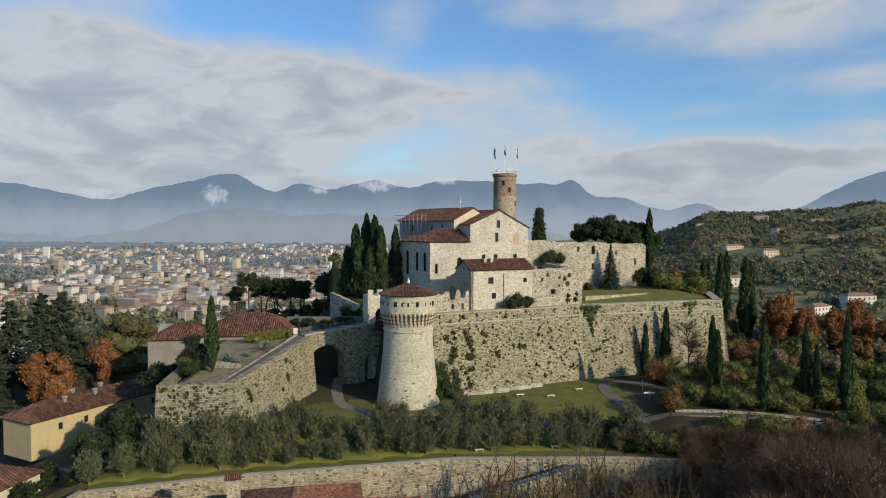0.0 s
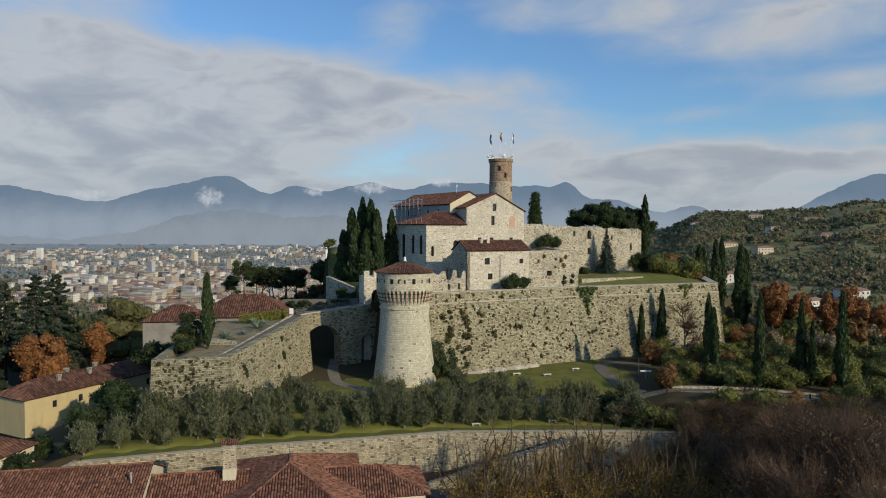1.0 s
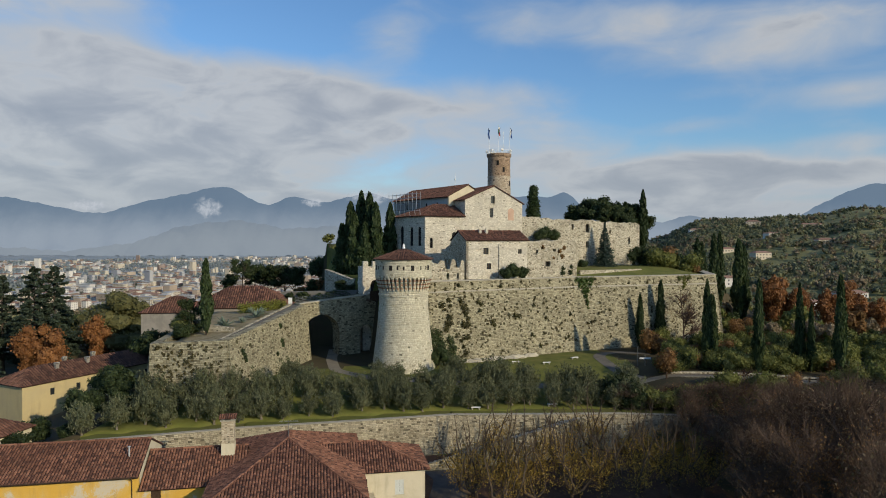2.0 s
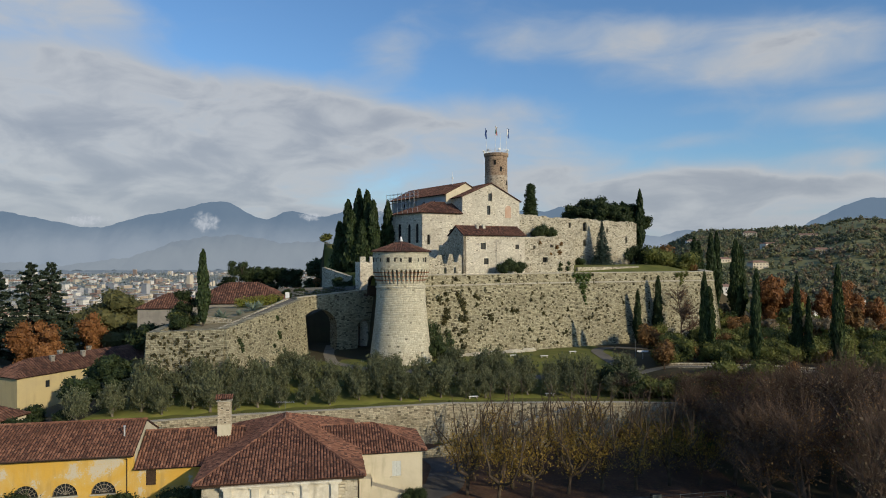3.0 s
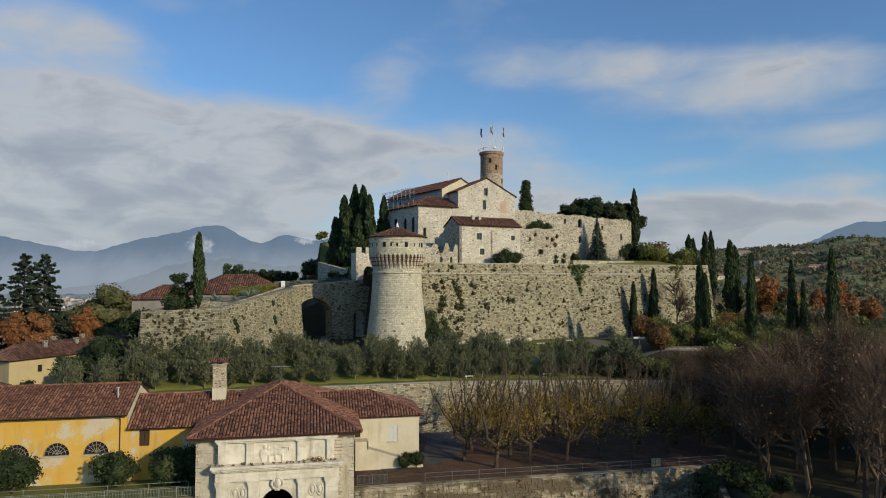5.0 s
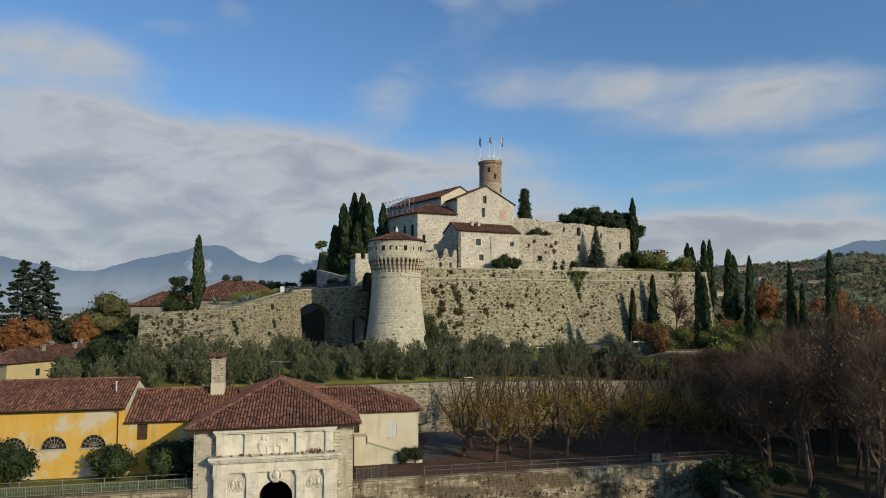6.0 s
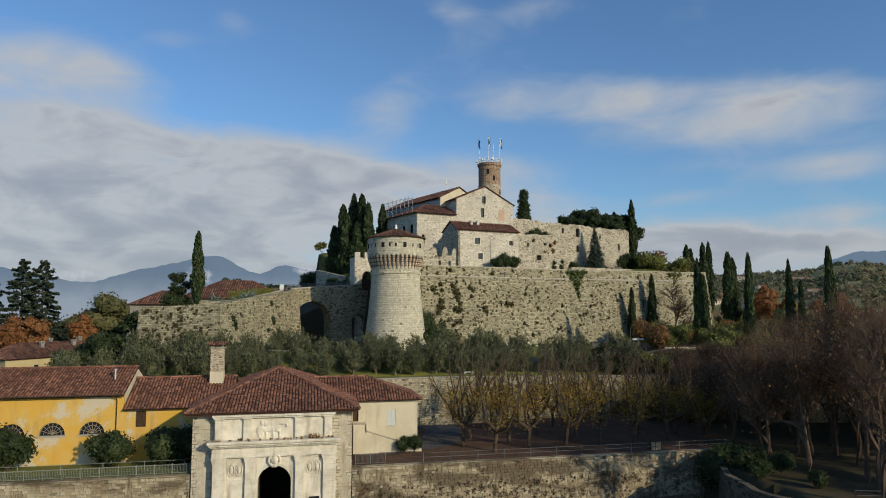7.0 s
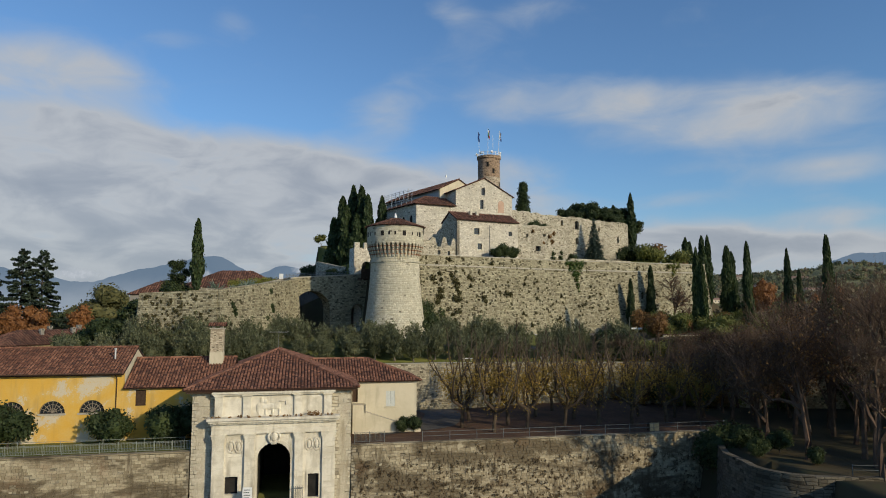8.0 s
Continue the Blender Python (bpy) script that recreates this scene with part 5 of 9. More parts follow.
def upper_walls():
    """The ruined upper curtain to the right of the palace and the lower wall before it."""
    t = thing("upper_curtain", place(22.0, 197.2, 0, 26.0), "ruined pale stone upper wall with jagged top and windows", "wall")
    L = 45.5
    rng = random.Random(5)
    top = [(L, 45.0)]
    x = L
    while x > 1.2:
        x -= rng.uniform(0.7, 1.6)
        top.append((max(x, 0.6), 47.0 - 1.5 * max(x, 0.6) / L + rng.uniform(-0.35, 0.25)))
    holes = [rect(18.2, 19.0, 43.3, 45.0), arch(23.6, 25.2, 42.4, 44.4, None, 6), arch(23.8, 25.0, 37.6, 39.2, None, 6), rect(40.8, 41.6, 38.8, 40.8), rect(33.0, 33.7, 42.0, 43.4), arch(42.6, 43.8, 29.6, 33.0, None, 6)]
    part("wall", plate(bmesh.new(), [(0, 29), (L, 29)] + top + [(0, 47.0)], holes, 0, 1.4), STONE_RUIN, t)
    # A near-black sheet in each hole paints the shade behind it.
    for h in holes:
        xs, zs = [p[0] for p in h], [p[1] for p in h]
        part("dark_opening", boxes((min(xs), max(xs), 1.0, 1.05, min(zs), max(zs))), PAINTED_DARK, t)
    bm = plate(bmesh.new(), [(1.4, 29), (12, 29), (12, 44.2), (8, 44.9), (4, 44.6), (1.4, 45.0)], (), L - 1.4, L)
    bm.transform(pose(0, 0, 0, 0, 0, 90) @ Matrix.Diagonal((1, -1, 1, 1)))
    part("wall", bm, STONE_RUIN, t)
    t = thing("lower_ward_wall", place(20.8, 175.8, 0, 26.5), "low ruined rubble wall with creepers", "wall")
    top = [(16.8, 39.2), (15.6, 39.9), (13.2, 39.6), (11.0, 40.0), (8.2, 39.7), (6.0, 40.0), (3.0, 39.6), (0.2, 39.7)]
    holes = [rect(6.3, 7.9, 32.8, 34.2), rect(3.2, 3.9, 36.4, 37.4), rect(8.8, 9.7, 36.9, 37.6)]
    part("wall", plate(bmesh.new(), [(0.2, 29), (16.8, 29)] + top, holes, 0, 1.2), STONE_RUIN, t)
    for h in holes:
        xs, zs = [p[0] for p in h], [p[1] for p in h]
        part("dark_opening", boxes((min(xs), max(xs), 0.9, 0.95, min(zs), max(zs))), PAINTED_DARK, t)
    bm = plate(bmesh.new(), [(1.2, 29), (20, 29), (20, 40.4), (9, 39.8), (1.2, 39.2)], (), 15.6, 16.8)
    bm.transform(pose(0, 0, 0, 0, 0, 90) @ Matrix.Diagonal((1, -1, 1, 1)))
    part("wall", bm, STONE_RUIN, t)
    long_wall("wall_ward_bank", (37.5, 186.5), (58, 197.5), 28, 31.4, 0.9, STONE_RUIN, "low stone retaining wall on the lawn")


upper_walls()


# ---- bridge to the tower ----
def bridge():
    t = thing("stone_bridge", place(-34.9, 160.5, 0, 32.0), "arched stone bridge leading to the castle gate", "bridge")
    L = 22.0
    big, small = arch(-0.6, 8.9, 2, 16.8, 4.6, 16), arch(14.6, 18.5, 2, 16.2, None, 10)
    out = [(-1.5, 4), (L, 4), (L, 26.6), (15, 25.6), (-0.5, 24.4), (-1.5, 24.2)]
    clip = lambda loop: [(x, max(z, 6.0)) for x, z in loop]
    bm = plate(bmesh.new(), out, [clip(big), clip(small)], 0, 4.6)
    part("arch_wall", bm, STONE_FORT, t)
    # Near-black sheet just behind the wall, painted shade of the passage.
    part("passage", boxes((14.3, 18.8, 4.62, 4.7, 5.0, 18.6)), PAINTED_DARK, t, "near-black sheet painted for the shade behind the small arch")
    bm = bmesh.new()
    plate(bm, [(-1.5, 24.21), (-0.5, 24.41), (15, 25.61), (L, 26.61), (L, 26.85), (15, 25.85), (-0.5, 24.65), (-1.5, 24.45)], (), -0.12, 0.5)
    part("coping", bm, COPING, t)
    bm = bmesh.new()
    for i in range(24):
        x = -1.2 + i * 0.95
        z = 24.4 + 0.078 * max(0, x)
        tube(bm, (x, 4.3, z), (x, 4.3, z + 1.15), 0.05, 0.05, 5)
    for dz in (0.35, 0.75, 1.12):
        tube(bm, (-1.3, 4.3, 24.4 + dz), (20.8, 4.3, 26.0 + dz), 0.05, 0.05, 5)
    for i in range(23):
        x = -1.2 + i * 0.95
        z = 24.4 + 0.078 * max(0, x)
        tube(bm, (x, 4.3, z + 0.1), (x + 0.95, 4.3, z + 1.1), 0.03, 0.03, 4)
    part("railing", bm, IRON, t, "grey iron lattice railing")


bridge()


def balcony():
    """Dark boarded gallery beside the round tower, over the small arch."""
    t = thing("timber_gallery", place(-20.6, 167.2, 0, 32.0), "dark boarded timber gallery above the small arch", "gallery")
    part("floor", boxes((0, 3.6, -1.6, 0.5, 24.6, 24.85)), WOOD_DARK, t)
    for k in range(9):
        part("board", boxes((0.4 * k, 0.4 * k + 0.37, -1.6, -1.52, 24.86, 26.9)), WOOD_DARK, t)
    for x in (0.1, 1.75, 3.4):
        part("beam", boxes((x - 0.1, x + 0.1, -1.75, 0.6, 24.3, 24.58)), WOOD_DARK, t)
    part("rail", boxes((-0.05, 3.65, -1.68, -1.45, 26.9, 27.05)), WOOD_DARK, t)


balcony()


def road_edge():
    """Low rubble walls either side of the road to the right, with a timber rail."""
    line = [(50, 140.9), (58, 140.6), (67, 138.8), (75, 135.6), (83, 133.7), (110, 129.4)]
    for (a, c) in zip(line, line[1:]):
        long_wall("wall_road", a, c, 4.5, 10.75, 0.5, STONE_TERRACE, "rubble wall holding up the gravel road", 0.08)
    line = [(49, 144.0), (57.8, 143.8), (66.9, 142.0), (74.8, 138.8), (82.6, 136.9), (110, 132.6)]
    for (a, c) in zip(line, line[1:]):
        long_wall("wall_roadside", a, c, 9.5, 11.25, 0.5, STONE_RUIN, "low dry rubble wall along the road")
    t = thing("timber_rail_fence", place(0, 0), "brown timber post and rail fence by the road", "fence")
    line = [(47, 141.0), (57.8, 140.9), (66.7, 139.1), (74.7, 135.9), (82.8, 134.0)]
    for a, c in zip(line, line[1:]):
        bm = bmesh.new()
        tube(bm, (a[0], a[1], 11.35), (c[0], c[1], 11.35), 0.09, 0.09, 6)
        part("rail", bm, WOOD_DARK, t)
        part("post", boxes((a[0] - 0.14, a[0] + 0.14, a[1] - 0.14, a[1] + 0.14, 9.6, 11.7)), WOOD_DARK, t)


road_edge()

# ramp up the ravelin flank to the bridge
def ramp():
    a, c = Vector((-43.2, 129.6)), Vector((-35.4, 160.8))
    vs, fs = [], []
    n = 12
    side = Vector((-(c - a).y, (c - a).x)).normalized()
    for i in range(n + 1):
        p = a.lerp(c, i / n)
        z = 19.6 + (24.0 - 19.6) * i / n
        for w in (1.2, 3.1):
            q = p + side * w
            vs.append((q.x, q.y, z))
        for w in (1.2, 3.1):
            q = p + side * w
            vs.append((q.x, q.y, 15.0))
    for i in range(n):
        k = 4 * i
        for f in ((0, 1, 5, 4), (1, 3, 7, 5), (2, 0, 4, 6)):
            fs.append(tuple(k + j for j in f))
    tagged(new("ramp", mesh_plain("ramp", vs, fs, PAVING)), "grey paved ramp climbing beside the ravelin wall", "road", kind="structure")


ramp()
long_wall("wall_ramp", (-46.3, 130.5), (-38.5, 161.7), 15, 19.6, 0.5, STONE_RUIN, "low rough stone wall beside the ramp", 0.0, None, z1b=24.3)
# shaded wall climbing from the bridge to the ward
long_wall("wall_entrance", (-47, 184), (-24, 180), 10, 25.4, 1.0, SHADY_PLASTER, "grey wall behind the bridge, its shade put into the plaster", z1b=26.2)
long_wall("wall_entrance", (-37, 196), (-22.3, 180), 12, 31.2, 1.2, STONE_RUIN, "shaded rubble wall climbing the bank", z1b=27.6)
gw = long_wall("wall_gate", (-22.3, 171.2), (-9, 177.6), 8, 33.0, 4.0, STONE_KEEP, "castle gate wall with square merlons beside the tower", holes=[arch(2.2, 4.8, 25.0, 28.2, None, 8)])
for i in range(5):
    part("merlon", boxes((0.1 + 2.6 * i, 1.5 + 2.6 * i, 0.0, 0.7, 33.004, 34.4)), STONE_KEEP, gw)
part("gate_recess", boxes((2.2, 4.8, 1.2, 1.25, 25.0, 29.6)), PAINTED_DARK, gw)


# ---- gatehouse ----
GATE = place(-29.75, 80.8, 0, 11.4)


def gatehouse():
    t = thing("gatehouse", GATE, "stone gatehouse with white marble portal and hipped tile roof", "gatehouse")
    W, D, E0 = 19.15, 27.0, 6.65
    door = arch(7.8, 11.75, -12, -1.75, None, 16)
    part("wall", plate(bmesh.new(), rect(0, W, -12, E0), [[(x, max(z, -6.9)) for x, z in door]], 0, 1.0), STONE_GATE, t)
    flip = pose(0, 0, 0, 0, 0, 90) @ Matrix.Diagonal((1, -1, 1, 1))
    for x in (0, W - 1.0):
        bm = plate(bmesh.new(), rect(1.0, D, -12, E0), (), x, x + 1.0)
        bm.transform(flip)
        part("wall", bm, STONE_GATE, t)
    part("wall", plate(bmesh.new(), rect(1.0, W - 1.0, -12, E0), (), D - 1.0, D), STONE_GATE, t)
    part("passage", boxes((7.3, 7.79, 1.01, 14, -7, 1.2), (11.76, 12.2, 1.01, 14, -7, 1.2), (7.3, 12.2, 1.01, 14, 1.21, 1.6), (7.3, 12.2, 14, 14.3, -7, 1.6)), PAINTED_DARK, t, "vaulted passage painted near-black for its inner shade")
    # hipped roof
    o, ez, az = 0.95, 6.75, 10.75
    top = (W / 2 - 0.2, 14.2, az)
    top2 = (W / 2 - 0.2, 18.0, az)
    c = [(-o, -o, ez), (W + o, -o, ez), (W + o, D + o, ez), (-o, D + o, ez)]
    roof_plane(t, [c[0], c[1], top], (0, 1), 0.2, COPPI, 21, 0.40, 0.46)
    roof_plane(t, [c[1], c[2], top2, top], (0, 1), 0.2, COPPI, 22, 0.40, 0.46)
    roof_plane(t, [c[2], c[3], top2], (0, 1), 0.2, COPPI, 23, 0.40, 0.46)
    roof_plane(t, [c[3], c[0], top, top2], (0, 1), 0.2, COPPI, 24, 0.40, 0.46)
    ridge_tiles(t, c[0], top), ridge_tiles(t, c[1], top), ridge_tiles(t, top, top2)
    bm = boxes((-0.7, W + 0.7, -0.75, -0.003, 6.3, 6.5))
    part("eaves_board", bm, WOOD_DARK, t)
    # portal of white marble
    p = part("portal", plate(bmesh.new(), rect(2.5, 17.15, -12, 3.0), [[(x, max(z, -6.9)) for x, z in arch(7.8, 11.75, -12, -1.75, None, 16)], rect(4.1, 5.6, -5.65, -3.6), rect(13.9, 15.2, -6.5, -3.65)], -0.85, -0.003), MARBLE, t, "white marble portal front")
    # Window and door insides: near-black sheets with the shade in their colour.
    part("window", boxes((4.1, 5.6, -0.45, -0.4, -5.65, -3.6)), PAINTED_DARK, p)
    part("door", boxes((13.9, 15.2, -0.45, -0.4, -6.5, -3.65)), PAINTED_DARK, p)
    for x0, x1, z0, z1 in ((4.1, 5.6, -5.65, -3.6), (13.9, 15.2, -6.5, -3.65)):
        part("surround", boxes((x0 - 0.25, x0, -0.93, -0.85, z0, z1 + 0.3), (x1, x1 + 0.25, -0.93, -0.85, z0, z1 + 0.3), (x0, x1, -0.93, -0.85, z1, z1 + 0.3)), MARBLE, p)
    # pilasters of banded blocks
    for x0, x1 in ((2.55, 4.0), (6.3, 7.5), (12.2, 13.3), (15.55, 17.1)):
        bm = bmesh.new()
        z = -11.5
        while z < 0.6:
            box(bm, x0 + 0.03, x1 - 0.03, -1.22, -0.853, z + 0.03, z + 0.66)
            z += 0.69
        box(bm, x0, x1, -1.15, -0.852, -12, 0.9)
        part("pilaster", bm, MARBLE, p)
        bm = boxes((x0 - 0.1, x1 + 0.1, -1.32, -0.851, 0.9, 1.25), (x0 - 0.18, x1 + 0.18, -1.4, -0.85, 1.25, 1.42))
        part("capital", bm, MARBLE, p)
    # entablature and cornice
    bm = boxes((2.45, 17.2, -1.25, -0.004, 1.43, 2.05), (2.45, 17.2, -1.20, -0.004, 2.06, 2.62), (2.3, 17.35, -1.45, -0.004, 2.63, 2.85), (2.1, 17.55, -1.75, -0.004, 2.86, 3.12), (1.95, 17.7, -2.0, -0.004, 3.13, 3.42))
    part("cornice", bm, MARBLE, p, "projecting marble cornice with weeds")
    dentil = finish(boxes((0, 0.3, -1.62, -1.45, 2.66, 2.85)), "dentil", MARBLE)
    for i in range(20):
        part("dentil", dentil, None, p).location = (2.7 + 0.72 * i, 0, 0)
    # arch ring and keystone
    n, cx, r0, r1 = 18, 9.775, 1.98, 2.42
    for i in range(n):
        a0, a1 = math.pi * i / n + 0.006, math.pi * (i + 1) / n - 0.006
        pts = [(r0, a0), (r1, a0), (r1, a1), (r0, a1)]
        part("voussoir", plate(bmesh.new(), [(cx + r * math.cos(a), -1.75 + r * math.sin(a)) for r, a in pts], (), -0.93, -0.86), MARBLE, p)
    part("keystone", plate(bmesh.new(), [(cx - 0.3, 0.1), (cx + 0.3, 0.1), (cx + 0.45, 1.3), (cx - 0.45, 1.3)], (), -1.25, -0.86), MARBLE, p)

    def relief(x, z, w, h, seed, name="coat_of_arms"):
        """A carved shield with scrolls round it."""
        rng = random.Random(seed)
        bm = bmesh.new()
        for k in range(26):
            a = 2 * math.pi * k / 26
            q = bmesh.ops.create_icosphere(bm, subdivisions=1, radius=1.0)["verts"]
            s = rng.uniform(0.10, 0.2)
            for v in q:
                v.co = Vector((x + w * 0.45 * math.cos(a) + v.co.x * s * w * 0.7, v.co.y * 0.12, z + h * 0.45 * math.sin(a) + v.co.z * s * h * 0.7))
        q = bmesh.ops.create_icosphere(bm, subdivisions=2, radius=1.0)["verts"]
        for v in q:
            v.co = Vector((x + v.co.x * w * 0.3, v.co.y * 0.2, z + v.co.z * h * 0.36))
        return bm

    for x, z, w, h, s, y in ((4.72, -0.1, 0.86, 1.5, 1, -0.9), (5.62, -0.1, 0.86, 1.5, 4, -0.9), (13.96, -0.1, 0.86, 1.5, 2, -0.9), (14.88, -0.1, 0.86, 1.5, 5, -0.9), (9.78, 0.95, 1.5, 1.5, 3, -1.2)):
        bm = relief(x, z, w, h, s)
        bm.transform(Matrix.Translation((0, y, 0)))
        part("shield", bm, MARBLE, p, "carved marble shield")
    for x0, x1 in ((4.2, 6.1), (13.45, 15.4)):
        part("panel", boxes((x0, x0 + 0.09, -0.93, -0.853, -1.3, 1.2), (x1 - 0.09, x1, -0.93, -0.853, -1.3, 1.2), (x0 + 0.09, x1 - 0.09, -0.93, -0.853, 1.11, 1.2), (x0 + 0.09, x1 - 0.09, -0.93, -0.853, -1.3, -1.21)), MARBLE, p)
    # attic with pilasters, recessed panels and the lion relief
    a = part("attic", plate(bmesh.new(), rect(2.9, 16.6, 3.43, 6.2), (), -0.6, -0.004), MARBLE, t, "marble attic with carved lion relief")
    for x in (2.7, 6.0, 12.1, 15.7):
        part("pilaster", boxes((x, x + 0.95, -0.88, -0.603, 3.43, 5.9), (x - 0.12, x + 1.07, -1.0, -0.602, 5.9, 6.02)), MARBLE, a)
    part("cornice", boxes((2.5, 16.95, -1.0, -0.005, 6.03, 6.2), (2.35, 17.1, -1.15, -0.005, 6.21, 6.42)), MARBLE, a)
    rng = random.Random(8)
    bm = bmesh.new()
    body = [(8.0, 4.4, 0.5, 0.8), (8.5, 4.5, 0.6, 0.35), (9.2, 4.55, 0.75, 0.38), (10.0, 4.6, 0.5, 0.42), (8.2, 5.3, 0.28, 0.4), (8.6, 5.25, 0.25, 0.3), (7.9, 3.9, 0.16, 0.4), (8.7, 3.9, 0.16, 0.4), (9.5, 3.9, 0.16, 0.4), (10.3, 3.95, 0.16, 0.45), (10.6, 5.2, 0.45, 0.12), (11.1, 5.0, 0.12, 0.3)]
    for x, z, w, h in body:
        q = bmesh.ops.create_icosphere(bm, subdivisions=2, radius=1.0)["verts"]
        for v in q:
            v.co = Vector((x + v.co.x * w, -0.62 + v.co.y * 0.16, z + v.co.z * h))
    part("lion_relief", bm, MARBLE, a, "worn carved marble relief")


gatehouse()


def causeway():
    bm = boxes((5.5, 14.0, -45, -0.003, -11.5, -6.9))
    ob = new("causeway", finish(bm, "causeway", ASPHALT))
    ob.matrix_world = GATE
    tagged(ob, "grey paved causeway across the moat to the portal", "road", kind="structure")


causeway()


def antenna():
    t = thing("roof_antenna", GATE @ Matrix.Translation((9.4, 14.2, 10.8)), "thin television aerial on the gatehouse roof ridge", "antenna")
    bm = bmesh.new()
    tube(bm, (0, 0, 0), (0, 0, 2.6), 0.035, 0.03, 5)
    part("mast", bm, IRON, t)
    bm = bmesh.new()
    tube(bm, (-1.4, 0.3, 2.4), (1.4, -0.3, 2.4), 0.025, 0.025, 4)
    for k in range(9):
        x = -1.3 + k * 0.32
        tube(bm, (x - 0.1, -0.45, 2.43), (x + 0.1, 0.45, 2.43), 0.014, 0.014, 4)
    part("aerial", bm, STEEL, t)


antenna()


def annex():
    t = thing("annex_house", place(-12.3, 94.9, 0, 11.4), "cream rendered annex with hipped red tile roof", "house")
    W, D, E0 = 9.35, 10.5, 6.2
    hole = rect(4.9, 6.2, 2.6, 4.8)
    part("wall", plate(bmesh.new(), rect(0, W, -2, E0), [hole, rect(0.05, 0.85, 3.3, 5.2)], 0, 0.5), CREAM, t)
    window(t, 4.9, 6.2, 2.6, 4.8, 0, 0.25, None, False, noisy("pale_shutters", ((0.3, (0.46, 0.48, 0.46)), (0.7, (0.56, 0.58, 0.55))), 3.0))
    part("window_sill", boxes((4.7, 6.4, -0.15, 0.1, 2.42, 2.597)), CREAM, t)
    part("doorway", boxes((0.05, 0.85, 0.3, 0.34, 3.3, 5.2)), WOOD_DARK, t, "dark wooden door at the stair head")
    flip = pose(0, 0, 0, 0, 0, 90) @ Matrix.Diagonal((1, -1, 1, 1))
    bm = plate(bmesh.new(), rect(0.5, D, -2, E0), (), W - 0.5, W)
    bm.transform(flip)
    part("wall", bm, CREAM, t)
    part("wall", plate(bmesh.new(), rect(-8, W - 0.5, -2, E0), (), D - 0.5, D), CREAM, t)
    o, ez, rz = 0.6, 6.3, 9.15
    h = (2.6, 5.2, rz)
    b = (-10.0, 5.2, rz)
    c = [(-9.0, -o, ez), (W + o, -o, ez), (W + o, D + o, ez), (-9.0, D + o, ez)]
    roof_plane(t, [c[0], c[1], h, b], (0, 1), 0.18, COPPI, 31, 0.40, 0.46)
    roof_plane(t, [c[1], c[2], h], (0, 1), 0.18, COPPI, 32, 0.40, 0.46)
    roof_plane(t, [c[2], c[3], b, h], (0, 1), 0.18, COPPI, 33, 0.40, 0.46)
    ridge_tiles(t, b, h), ridge_tiles(t, c[1], h)
    # walled stair climbing to the door
    st = part("stair_wall", plate(bmesh.new(), [(0, -2), (1.75, -2), (1.75, 3.2), (0, 3.2)], (), -2.2, -0.01), CREAM, t)
    part("stair_parapet", plate(bmesh.new(), [(1.76, -2), (9.6, -2), (9.6, -0.4), (1.76, 2.2)], (), -2.2, -1.9), CREAM, t)
    bm = bmesh.new()
    for i in range(14):
        box(bm, 1.77 + 0.5 * i, 2.27 + 0.5 * i, -1.89, -0.01, -2, 2.0 - 0.17 * i)
    part("steps", bm, COPING, t)
    bm = boxes((1.7, 1.78, -2.35, -2.2, 2.1, 3.3))
    part("pipe", bm, IRON, t)


annex()


def fan_window(parent, x0, x1, z0, z1):
    """A half-round fanlight with wooden glazing bars."""
    c, r = (x0 + x1) / 2, (x1 - x0) / 2
    w = part("fanlight", plate(bmesh.new(), arch(x0, x1, z0 - 0.01, z0, z1 - z0, 14), (), 0.30, 0.34), GLASS, parent, "half-round fanlight with worn wooden bars")
    bm = bmesh.new()
    rise = z1 - z0
    for i in range(1, 8):
        a = math.pi * i / 8
        tube(bm, (c, 0.27, z0 + 0.05), (c + r * 0.97 * math.cos(a), 0.27, z0 + rise * 0.97 * math.sin(a)), 0.035, 0.035, 4)
    for f in (0.35, 0.68, 0.97):
        for i in range(16):
            a, e = math.pi * i / 16, math.pi * (i + 1) / 16
            tube(bm, (c + r * f * math.cos(a), 0.27, z0 + rise * f * math.sin(a)), (c + r * f * math.cos(e), 0.27, z0 + rise * f * math.sin(e)), 0.035, 0.035, 4)
    part("glazing_bar", bm, noisy("worn_wooden_bars", ((0.3, (0.20, 0.165, 0.12)), (0.7, (0.30, 0.26, 0.20))), 3.0, bump_by=0), w)
    part("window_sill", boxes((x0 - 0.12, x1 + 0.12, -0.12, 0.3, z0 - 0.25, z0 - 0.02)), COPING, w)
    return w


